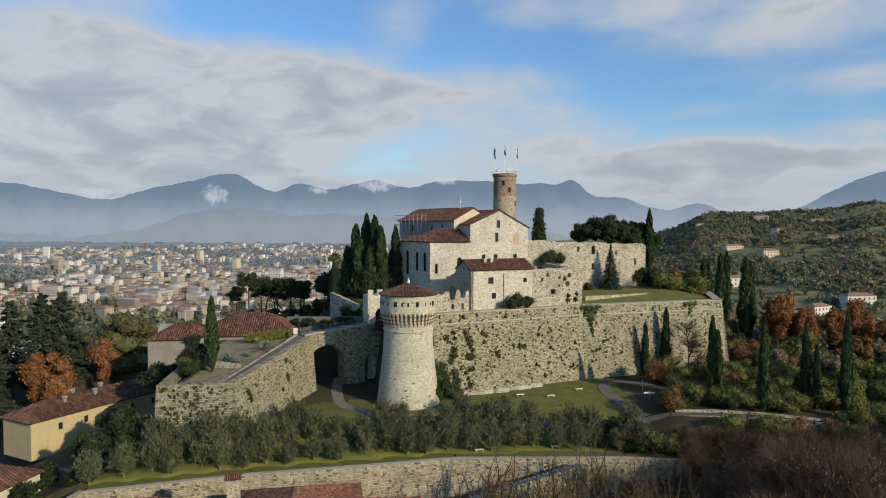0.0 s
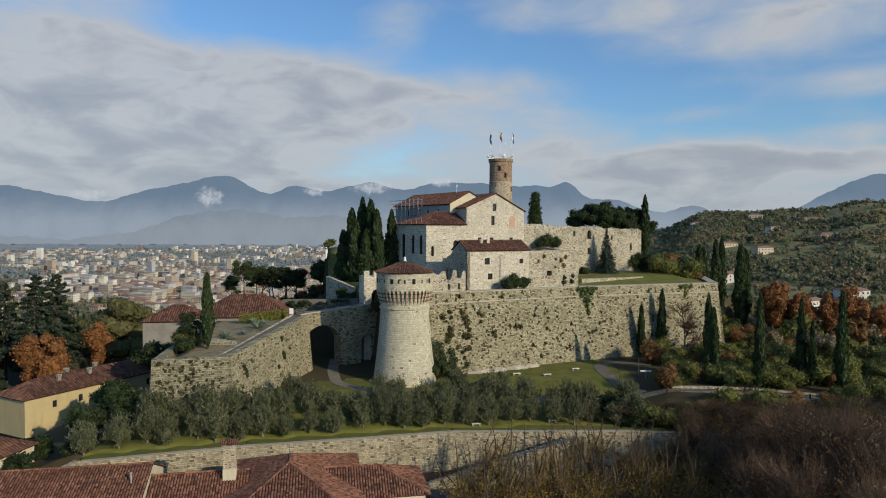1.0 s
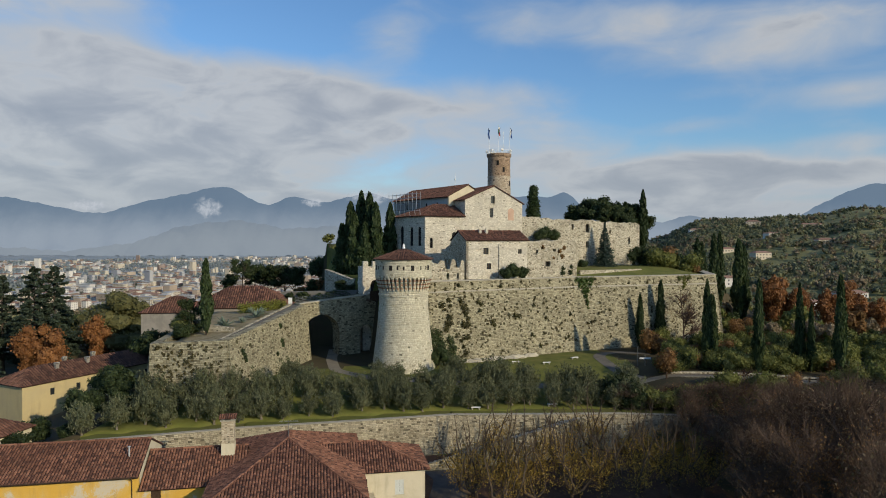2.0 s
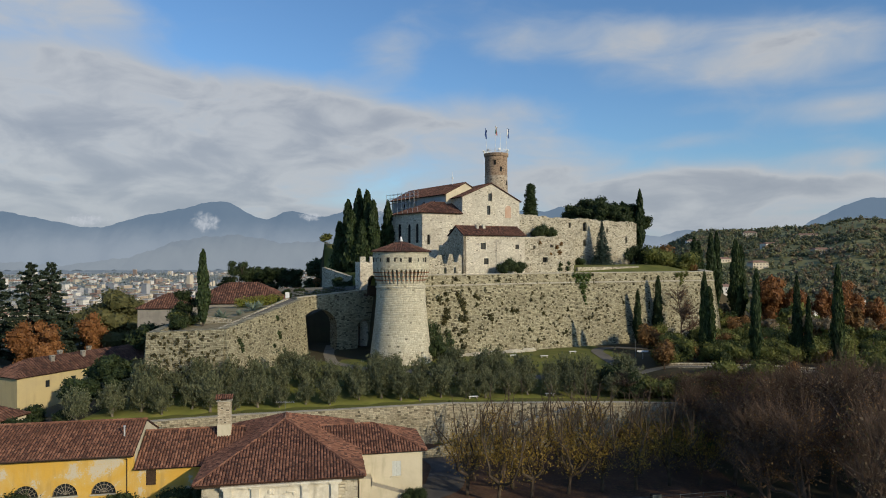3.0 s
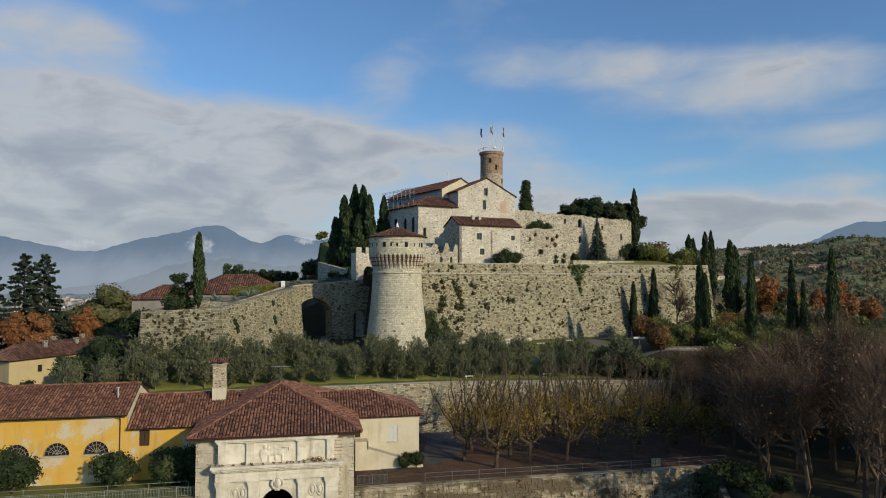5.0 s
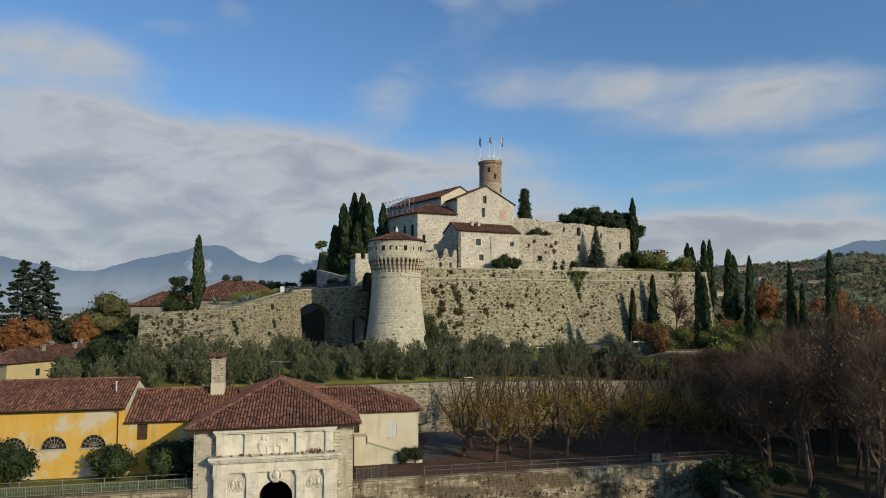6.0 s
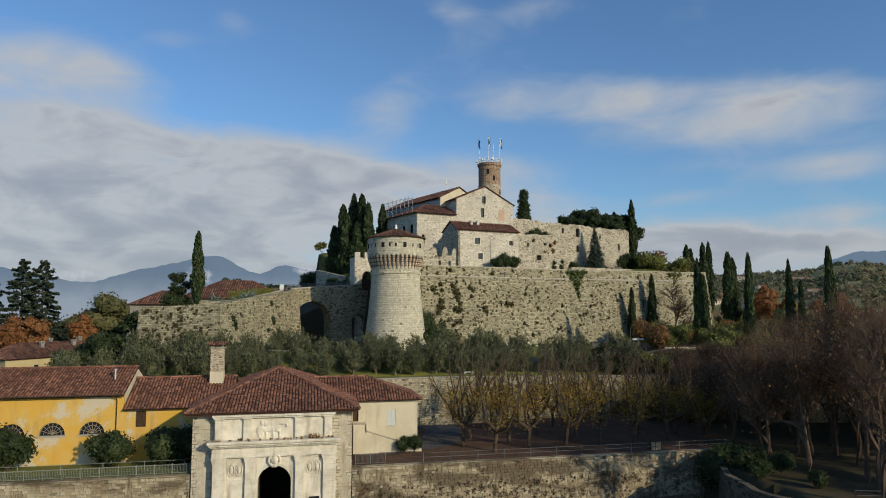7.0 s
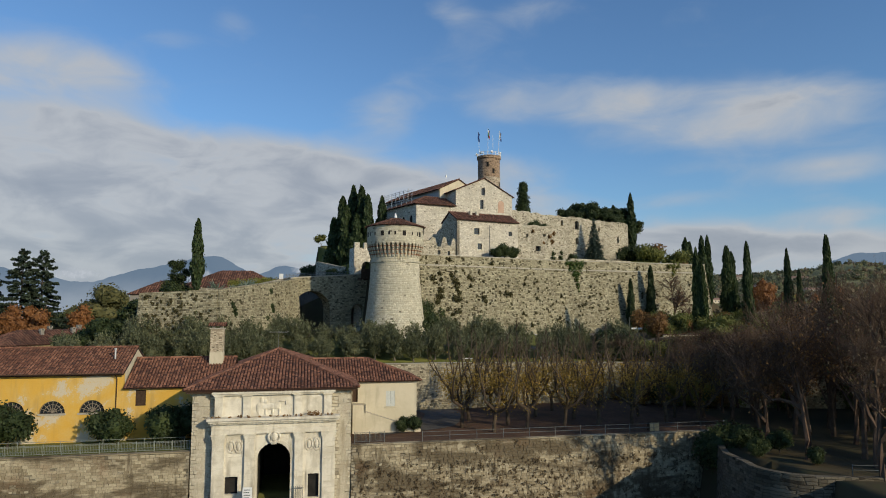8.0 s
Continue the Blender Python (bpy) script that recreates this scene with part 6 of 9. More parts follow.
def yellow_house():
    t = thing("yellow_house", place(-41.75, 88.25, 0, 11.4), "long worn yellow house with fanlights and tile roof", "house")
    L, D, E0, RZ = 36.0, 13.5, 8.1, 10.95
    spots = [(-5.3 - 4.75 * k, -2.2 - 4.75 * k) for k in range(7)]
    holes = [arch(a, c, 3.0, 3.02, 1.6, 14) for a, c in spots]
    part("wall", plate(bmesh.new(), rect(-L, 0, -2, E0), holes, 0, 0.6), YELLOW, t, "yellow plaster peeling to grey")
    for a, c in spots:
        fan_window(t, a, c, 3.02, 4.62)
    gable = [(0.6, -2), (D, -2), (D, E0), (D / 2, RZ), (0.6, E0 + 0.25)]
    flip = pose(0, 0, 0, 0, 0, 90) @ Matrix.Diagonal((1, -1, 1, 1))
    for x in (-0.6, -L):
        bm = plate(bmesh.new(), gable, (), x, x + 0.6)
        bm.transform(flip)
        part("wall", bm, CREAM, t, "cream gable wall")
    part("wall", plate(bmesh.new(), rect(-L + 0.6, -0.6, -2, E0), (), D - 0.6, D), CREAM, t)
    o, m = 0.7, D / 2
    s = (RZ - E0) / m
    f = [(-L - 0.3, -o, E0 + 0.2 - s * o), (0.12, -o, E0 + 0.2 - s * o), (0.12, m, RZ + 0.2), (-L - 0.3, m, RZ + 0.2)]
    b = [(0.12, D + o, E0 + 0.2 - s * o), (-L - 0.3, D + o, E0 + 0.2 - s * o), (-L - 0.3, m, RZ + 0.2), (0.12, m, RZ + 0.2)]
    roof_plane(t, f, (0, 1), 0.2, COPPI, 41, 0.40, 0.46)
    roof_plane(t, b, (0, 1), 0.2, COPPI, 42, 0.40, 0.46)
    ridge_tiles(t, f[3], f[2])
    bm = bmesh.new()
    tube(bm, (-L, -0.85, E0 - 0.05), (-0.05, -0.85, E0 - 0.05), 0.09, 0.09, 6)
    part("gutter", bm, WOOD_DARK, t)
    for x in (-0.9, -24.0):
        bm = bmesh.new()
        tube(bm, (x, -0.85, E0 - 0.1), (x + 0.1, -0.15, E0 - 0.7), 0.06, 0.06, 6), tube(bm, (x + 0.1, -0.12, E0 - 0.7), (x + 0.1, -0.12, -0.7), 0.06, 0.06, 6)
        part("downpipe", bm, WOOD_DARK, t, "dark brown downpipe")
    bm = bmesh.new()
    tube(bm, (-2.0, 3.2, 9.2), (-2.0, 3.2, 11.0), 0.12, 0.12, 8), tube(bm, (-2.0, 3.2, 11.0), (-2.0, 3.2, 11.15), 0.2, 0.2, 8)
    part("flue", bm, STEEL, t)
    # lower link to the gatehouse
    k = thing("link_house", place(-41.75, 88.25, 0, 11.4), "low yellow wing between house and gatehouse", "house")
    W = 11.8
    part("wall", plate(bmesh.new(), rect(0.003, W, -2, 6.2), [rect(1.55, 2.85, 3.7, 5.8)], 0.02, 0.6), YELLOW, k)
    w = part("window", boxes((1.55, 2.85, 0.2, 0.25, 3.7, 5.8)), WOOD_DARK, k, "closed dark wooden shutters")
    part("shutter", boxes((1.57, 2.18, 0.14, 0.19, 3.72, 5.78), (2.22, 2.83, 0.14, 0.19, 3.72, 5.78)), WOOD_DARK, w)
    o, m, D2 = 0.6, 6.0, 12.0
    f = [(0.13, -o, 6.15), (W + 2, -o, 6.15), (W + 2, m, 9.6), (0.13, m, 9.6)]
    roof_plane(k, f, (0, 1), 0.2, COPPI, 43, 0.40, 0.46)
    roof_plane(k, [(W + 2, D2, 6.15), (0.13, D2, 6.15), (0.13, m, 9.6), (W + 2, m, 9.6)], (0, 1), 0.2, COPPI, 44, 0.40, 0.46)
    ridge_tiles(k, f[3], f[2])
    c = thing("chimney_stack", place(-32.6, 94.4, 0, 11.4), "tall square pale stone chimney stack with tiled cap", "chimney")
    part("lower_shaft", boxes((0, 1.85, 0, 1.5, 7.5, 10.4)), CREAM, c)
    part("upper_shaft", boxes((0.03, 1.82, 0.03, 1.47, 10.4, 13.7)), rubble("chimney_stone", (0.54, 0.47, 0.35), (0.38, 0.31, 0.22), (0.30, 0.255, 0.185), (0.34, 0.16), 0.35, 0.0, 0.0, 0.6), c, "mottled pale stone shaft")
    part("cap", boxes((-0.12, 1.97, -0.12, 1.62, 13.7, 13.82), (0.2, 0.5, 0.1, 1.4, 13.82, 14.2), (1.35, 1.65, 0.1, 1.4, 13.82, 14.2)), COPING, c)
    roof_plane(c, [(-0.3, -0.3, 14.15), (2.15, -0.3, 14.15), (2.15, 0.75, 14.6), (-0.3, 0.75, 14.6)], (0, 1), 0.08, COPPI, 45, 0.3, 0.4)
    roof_plane(c, [(2.15, 1.8, 14.15), (-0.3, 1.8, 14.15), (-0.3, 0.75, 14.6), (2.15, 0.75, 14.6)], (0, 1), 0.08, COPPI, 46, 0.3, 0.4)


yellow_house()


def plain_house(name, label, m, w, d, z0, e, r, wall, roof, hip=True, wins=(), seed=1, wide=0.6, long=0.9, over=0.5):
    """A house with a hipped or gabled tile roof: ridge along its longer side; wins: (x, z, w, h) on its front."""
    t = thing(name, m, label, "house")
    holes = [rect(x, x + ww, z, z + hh) for x, z, ww, hh in wins]
    part("wall", plate(bmesh.new(), rect(0, w, z0, e), holes, 0, 0.4), wall, t)
    for x, z, ww, hh in wins:
        part("window", boxes((x, x + ww, 0.2, 0.24, z, z + hh)), GLASS, t)
    flip = pose(0, 0, 0, 0, 0, 90) @ Matrix.Diagonal((1, -1, 1, 1))
    g = [(0.4, z0), (d, z0), (d, e), (0.4, e)] if hip else [(0.4, z0), (d, z0), (d, e), (d / 2, r), (0.4, e)]
    for x in (0, w - 0.4):
        bm = plate(bmesh.new(), g, (), x, x + 0.4)
        bm.transform(flip)
        part("wall", bm, wall, t)
    part("wall", plate(bmesh.new(), rect(0.4, w - 0.4, z0, e), (), d - 0.4, d), wall, t)
    o = over
    c = [(-o, -o, e + 0.1), (w + o, -o, e + 0.1), (w + o, d + o, e + 0.1), (-o, d + o, e + 0.1)]
    k = min(d / 2, w / 2) if hip else -o
    a, b = (k, d / 2, r + 0.15), (w - k, d / 2, r + 0.15)
    if (Vector(a) - Vector(b)).length < 0.3:
        b = (a[0] + 0.3, a[1], a[2])
    roof_plane(t, [c[0], c[1], b, a], (0, 1), 0.2, roof, seed, wide, long)
    roof_plane(t, [c[2], c[3], a, b], (0, 1), 0.2, roof, seed + 1, wide, long)
    if hip:
        roof_plane(t, [c[1], c[2], b], (0, 1), 0.2, roof, seed + 2, wide, long)
        roof_plane(t, [c[3], c[0], a], (0, 1), 0.2, roof, seed + 3, wide, long)
    return t


plain_house("hipped_house", "low house with broad hipped red tile roof", place(-67, 168.5, 0, 8), 26, 18, 12, 22.2, 27.2, WING_PLASTER, COPPI_OLD, True, (), 60)
plain_house("side_wing", "small wing with red tile roof beside a hipped house", place(-80.5, 171, 0, 8), 15, 12, 8, 20.7, 24.4, WING_PLASTER, COPPI_OLD, True, (), 70)
lane = plain_house("lane_house", "long pale yellow house with dark red tile roof", place(-89.0, 136.0, 0, 64), 40, 10, 1, 9.1, 12.0, plaster("pale_yellow", (0.47, 0.385, 0.205), (0.40, 0.335, 0.20)), COPPI_DARK, True, [(6 + 6 * i, 6.2, 1.0, 1.5) for i in range(5)], 84)
for cx, cy in ((9.5, 3.2), (13.0, 5.8), (17.0, 3.4), (20.0, 5.6)):
    zc = 9.3 + 2.7 * min(cy, 10 - cy) / 5
    ch = part("chimney", boxes((cx - 0.38, cx + 0.38, cy - 0.36, cy + 0.36, zc - 0.6, zc + 0.95), (cx - 0.46, cx + 0.46, cy - 0.44, cy + 0.44, zc + 0.95, zc + 1.05)), WING_PLASTER, lane, "weathered rendered chimney")
    part("chimney_cap", boxes((cx - 0.5, cx + 0.5, cy - 0.45, cy + 0.45, zc + 1.35, zc + 1.43), (cx - 0.42, cx - 0.3, cy - 0.4, cy + 0.4, zc + 1.05, zc + 1.35), (cx + 0.3, cx + 0.42, cy - 0.4, cy + 0.4, zc + 1.05, zc + 1.35)), COPING, ch)
plain_house("corner_house", "small white house with red tile roof", place(-75.5, 103.0, 0, 80), 12, 9, -2, 7.0, 9.6, CREAM, COPPI_OLD, True, (), 90)


# ---- trees and shrubs ----
def spot(x, y, turn=0.0, s=1.0, hgt=1.0, dz=-0.15):
    return (x, y, float(land(x, y)) + dz, turn, s, hgt)


def cypress_proto(seed, label):
    """A slender cypress 10 m tall, 1.25 m in radius."""
    rng = np.random.default_rng(seed)
    n = 2600
    f = rng.random(n) ** 0.8
    z = 0.5 + 9.5 * f
    prof = 1.25 * np.minimum(1, (f + 0.06) * 3.2) * (1 - f) ** 0.55 + 0.04
    prof *= 1 + 0.13 * np.sin(f * 21 + seed) + 0.1 * rng.normal(size=n)
    a = rng.random(n) * 2 * math.pi
    prof *= 1 + 0.13 * np.sin(3 * a + f * 6)
    rad = prof * (0.75 + 0.25 * rng.random(n))
    p = np.stack([rad * np.cos(a), rad * np.sin(a), z], 1)
    nrm = np.stack([np.cos(a), np.sin(a), 0.25 + 0 * a], 1)
    q = leaf_quads(p, nrm, 0.34, rng, 2.0, 0.55)
    vs, fs, m, k = [], [], 9, 8
    for i in range(k):
        ff = i / (k - 1)
        r = 0.82 * (1.25 * min(1, (ff + 0.06) * 3.2) * (1 - ff) ** 0.55 + 0.02)
        for j in range(m):
            th = 2 * math.pi * j / m
            rr = r * rng.uniform(0.85, 1.1)
            vs.append((rr * math.cos(th), rr * math.sin(th), 0.5 + 9.3 * ff))
    for i in range(k - 1):
        for j in range(m):
            fs.append((i * m + j, i * m + (j + 1) % m, (i + 1) * m + (j + 1) % m, (i + 1) * m + j))
    bm = bmesh.new()
    tube(bm, (0, 0, -0.5), (0, 0, 3.0), 0.2, 0.14, 7)
    return tree_thing("cypress_tree", label, "tree", [("trunk", finish(bm, "trunk", BARK), ""), ("crown", mesh_of_quads("crown", q, L_CYP, (vs, fs)), "")])


def leafy_proto(name, label, seed, height, lumps, count, size, leaf, bark, trunk=0.3, first=0.3, forks=3, category="tree", stretch=1.5, core=0.66, fill=0.55, spread=0.8):
    rng = np.random.default_rng(seed)
    vs, fs, _ = branch_tree(rng, height, spread, 3, first, forks, 0.5, trunk)
    q = lump_leaves(lumps, count, size, rng, stretch, fill)
    cr = mesh_of_quads("crown", q, leaf, blob_core(lumps, core, rng) if core else None)
    return tree_thing(name, label, category, [("trunk", mesh_plain("trunk", vs, fs, bark), ""), ("crown", cr, "")])


def random_lumps(seed, n, centre, reach, size):
    rng = np.random.default_rng(seed)
    out = []
    for _ in range(n):
        d = rng.normal(size=3)
        d *= rng.random() ** 0.33 / np.linalg.norm(d)
        s = rng.uniform(0.65, 1.2)
        out.append((tuple(np.array(centre) + d * reach), (size[0] * s, size[1] * s, size[2] * s)))
    return out


def bare_proto(seed, height, label, leaf=None, leaves=0, low=0.45, twigs=9, spread=0.55, upright=1.1, first=0.3, levels=5, girth=0.0, forks=3, keep=0.5, wand=0.02, wood=None):
    rng = np.random.default_rng(seed)
    vs, fs, tips = branch_tree(rng, height, spread, levels, first, forks, upright, height * 0.015, twigs, height * 0.12, keep, wand)
    top = max(v[2] for v in vs)
    wide = max(1.0, np.percentile([math.hypot(v[0], v[1]) for v in vs], 97) / girth) if girth else 1.0
    k = height / top
    vs = [(x * k / wide, y * k / wide, z * k) for x, y, z in vs]
    tips = [(Vector((p.x * k / wide, p.y * k / wide, p.z * k)), w) for p, w in tips]
    parts = [("bare_crown", mesh_plain("bare_crown", vs, fs, wood or TWIG), "")]
    if leaves:
        pts = np.array([p for p, _ in tips])
        top = pts[:, 2].max()
        allv = np.array(vs)
        keep_ = allv[(allv[:, 2] > 0.2 * height) & (allv[:, 2] < low * height)]
        c = keep_[rng.integers(0, len(keep_), leaves)] + rng.normal(size=(leaves, 3)) * np.array([0.75, 0.75, 0.6])
        parts.append(("leaves", mesh_of_quads("leaves", leaf_quads(c, rng.normal(size=(leaves, 3)), 0.21, rng, 1.3), leaf), "last yellowing leaves"))
    return tree_thing("bare_tree", label, "tree", parts)


R = random.Random(11)


def plant_cypresses():
    protos = [cypress_proto(s, "dark green slender cypress tree") for s in (1, 2, 3)]
    # x, y, height, girth
    rows = [(-51.6, 139.5, 16.0, 1.3, 20.0), (-23.6, 196, 25.5, 2.3, 28.5), (-26.4, 199, 26, 2.4, 28.5), (-29.8, 200, 23, 2.3, 28.5), (-21.4, 193.5, 22.5, 2.0, 28.5), (-17.4, 196.5, 22, 2.0, 29), (-32.4, 200, 18, 2.2, 27), (-28.0, 194.5, 21, 2.3, 27), (-24.6, 192.5, 18, 2.2, 27),
            (52.4, 179.6, 14.5, 1.05, None), (58.8, 182.2, 18.2, 1.2, None), (59.8, 151.8, -30.6, 1.15, None), (61.6, 153.4, -27.2, 1.25, None), (68.1, 144.2, -31.4, 1.1, None), (78.6, 147.3, -30.0, 1.0, None), (83.8, 140.7, -32.4, 1.2, None), (80.5, 146, -25.5, 0.8, None),
            (81.5, 216, -40.5, 1.5, 27.5), (84, 219, -39.5, 1.4, 27), (90.5, 225, -42.0, 1.5, 24), (94.5, 230, -42.6, 1.6, 16), (105.5, 240, -39.9, 2.3, 10), (108.5, 243, -38.0, 2.1, 10), (66.3, 225, -56.9, 1.6, None), (60.5, 226, -53.0, 1.5, None), (-130, 262, 20, 1.6, -6)]
    for i, (x, y, h, g, z) in enumerate(rows):
        pr = protos[i % 3]
        z = float(land(x, y)) if z is None else z
        h = -h - z + 0.2 if h < 0 else h
        m = place(x, y, z - 0.2, R.uniform(0, 360))
        ob = pr if i < 3 else copy_thing(pr, m)
        ob.matrix_world = m
        ob.scale = (g, g, h / 10)


plant_cypresses()


def olive_proto(seed):
    """An olive tree with a feathery crown of slender upright sprays that hangs close to the grass."""
    rng = np.random.default_rng(seed)
    vs, fs, _ = branch_tree(rng, 4.6, 0.8, 3, 0.28, 4, 0.6, 0.28)
    n, shoots = 3200, 130
    d = rng.normal(size=(shoots, 3))
    d /= np.linalg.norm(d, axis=1, keepdims=True)
    base = d * np.array([2.1, 2.1, 2.25]) * rng.random((shoots, 1)) ** 0.4 * rng.uniform(0.8, 1.12, (shoots, 1)) + np.array([0, 0, 2.9])
    way = d * 0.5 + np.array([0, 0, 0.65]) + 0.35 * rng.normal(size=(shoots, 3))
    pick = rng.integers(0, shoots, n)
    s = rng.random((n, 1))
    p = base[pick] + way[pick] * s * 1.3 + rng.normal(size=(n, 3)) * (0.34 - 0.22 * s)
    p[:, 2] = np.maximum(p[:, 2], 0.7 + 0.5 * rng.random(n))
    nrm = rng.normal(size=(n, 3)) + 0.5 * d[pick]
    q = leaf_quads(p, nrm, 0.17, rng, 3.6, 0.45)
    core = blob_core([((0, 0, 3.0), (1.6, 1.6, 1.9)), ((0.5, 0.3, 2.6), (1.3, 1.3, 1.3)), ((-0.5, -0.4, 2.6), (1.3, 1.3, 1.4))], 0.68, rng)
    return tree_thing("olive_tree", "grey-green olive tree on the grass terrace", "tree", [("trunk", mesh_plain("trunk", vs, fs, OLIVE_BARK), ""), ("crown", mesh_of_quads("crown", q, L_OLIVE, core), "")])


def plant_olives():
    protos = []
    for s in range(4):
        protos.append(olive_proto(30 + s))
    k = 0
    for row, (off, hs) in enumerate(((4.6, 1.0), (10.5, 1.12), (16.5, 0.95))):
        x = -62 + row * 2.2
        while x < (41 if row < 2 else 20):
            y = float(terrace_line(x)) + off + R.uniform(-1.4, 1.4)
            if x < -56:
                y = min(y, 117)
            s = hs * R.uniform(0.72, 1.05)
            ok = not (float(fort_line(x)) - y < 8) and not (row == 2 and (-32 < x < -18)) and not (row == 2 and R.random() < 0.45)
            if y > 126 and x < -40:
                ok = False
            if ok:
                sp = spot(x, y, R.uniform(0, 360), s, R.uniform(0.9, 1.15))
                scatter_copy(protos[k % 4], [sp], k < 4)
                k += 1
            x += R.uniform(3.5, 5.1)


plant_olives()


PLANE_BARK = noisy("plane_bark", ((0.3, (0.048, 0.034, 0.023)), (0.55, (0.085, 0.062, 0.042)), (0.75, (0.14, 0.108, 0.078))), 1.2, bump_by=0)


def plane_proto(seed, height, label):
    """A once-pollarded plane tree: a short trunk, a fist of crooked limbs that rise steeply, thin shoots, and the last leaves low down."""
    rng = np.random.default_rng(seed)
    vs, fs, leaf = [], [], []

    def pipe(pts, radii, n):
        k = len(vs)
        for i, (p, r) in enumerate(zip(pts, radii)):
            q = (pts[min(i + 1, len(pts) - 1)] - pts[max(i - 1, 0)]).to_track_quat("Z", "Y")
            for j in range(n):
                vs.append(tuple(p + q @ Vector((r * math.cos(2 * math.pi * j / n), r * math.sin(2 * math.pi * j / n), 0))))
        for i in range(len(pts) - 1):
            for j in range(n):
                fs.append((k + i * n + j, k + i * n + (j + 1) % n, k + (i + 1) * n + (j + 1) % n, k + (i + 1) * n + j))

    def grow(p, way, length, steps, lift, wild):
        pts = [p.copy()]
        for _ in range(steps):
            way = (way + Vector(rng.normal(size=3)) * wild + Vector((0, 0, lift))).normalized()
            p = p + way * length / steps
            pts.append(p.copy())
        return pts, way

    bole = 2.6 + rng.uniform(0, 0.8)
    trunk, _ = grow(Vector((0, 0, -0.4)), Vector((0, 0, 1)), bole + 0.4, 4, 0.1, 0.05)
    pipe(trunk, (0.36, 0.30, 0.27, 0.27, 0.30), 8)
    turn0 = rng.uniform(0, 6.28)
    for i in range(5):
        a = turn0 + i * 1.257 + rng.normal() * 0.25
        out = Vector((math.cos(a), math.sin(a), rng.uniform(0.35, 0.9)))
        first, w = grow(trunk[-1] - Vector((0, 0, rng.uniform(0, 0.5))), out.normalized(), rng.uniform(1.8, 3.2), 4, 0.14, 0.16)
        pipe(first, np.linspace(0.24, 0.19, 5), 6)
        for _ in range(2 if rng.random() < 0.6 else 1):
            h = height - first[-1].z
            stem, _ = grow(first[-1], (w * 0.45 + Vector(rng.normal(size=3)) * 0.28 + Vector((0, 0, 1))).normalized(), h * rng.uniform(0.6, 1.0), 7, 0.16, 0.19)
            pipe(stem, np.linspace(0.165, 0.04, 8), 5)
            for k in range(1, 8):
                for _ in range(3):
                    d = (Vector(rng.normal(size=3)) * Vector((1, 1, 0.35)) + Vector((0, 0, 0.45))).normalized()
                    side, _ = grow(stem[k], d, rng.uniform(0.7, 1.9) * (1.15 - 0.08 * k), 3, 0.14, 0.2)
                    pipe(side, (0.036, 0.028, 0.02, 0.008), 3)
                    if side[-1].z < 0.62 * height:
                        leaf += [side[2], side[3], side[3]]
                    for q in side[3:]:
                        e = q + (Vector(rng.normal(size=3)) * 0.4 + Vector((0, 0, 0.3))) * 0.8
                        j = len(vs)
                        vs.extend([tuple(q), tuple(q + Vector((0.018, 0.0, 0.012))), tuple(e)])
                        fs.append((j, j + 1, j + 2))
        leaf += first[1:] * 2
    c = np.array([tuple(p) for p in leaf])
    n = 1500
    wgt = np.exp(-((c[:, 2] - 0.35 * height) / (0.15 * height)) ** 2) + 0.02
    c = c[rng.choice(len(c), n, p=wgt / wgt.sum())] + rng.normal(size=(n, 3)) * np.array([0.65, 0.65, 0.5])
    q = leaf_quads(c, rng.normal(size=(n, 3)), 0.19, rng, 1.2)
    return tree_thing("plane_tree", label, "tree", [("trunk", mesh_plain("trunk", vs, fs, PLANE_BARK), ""), ("leaves", mesh_of_quads("leaves", q, L_YELLOW), "last yellowing leaves")])


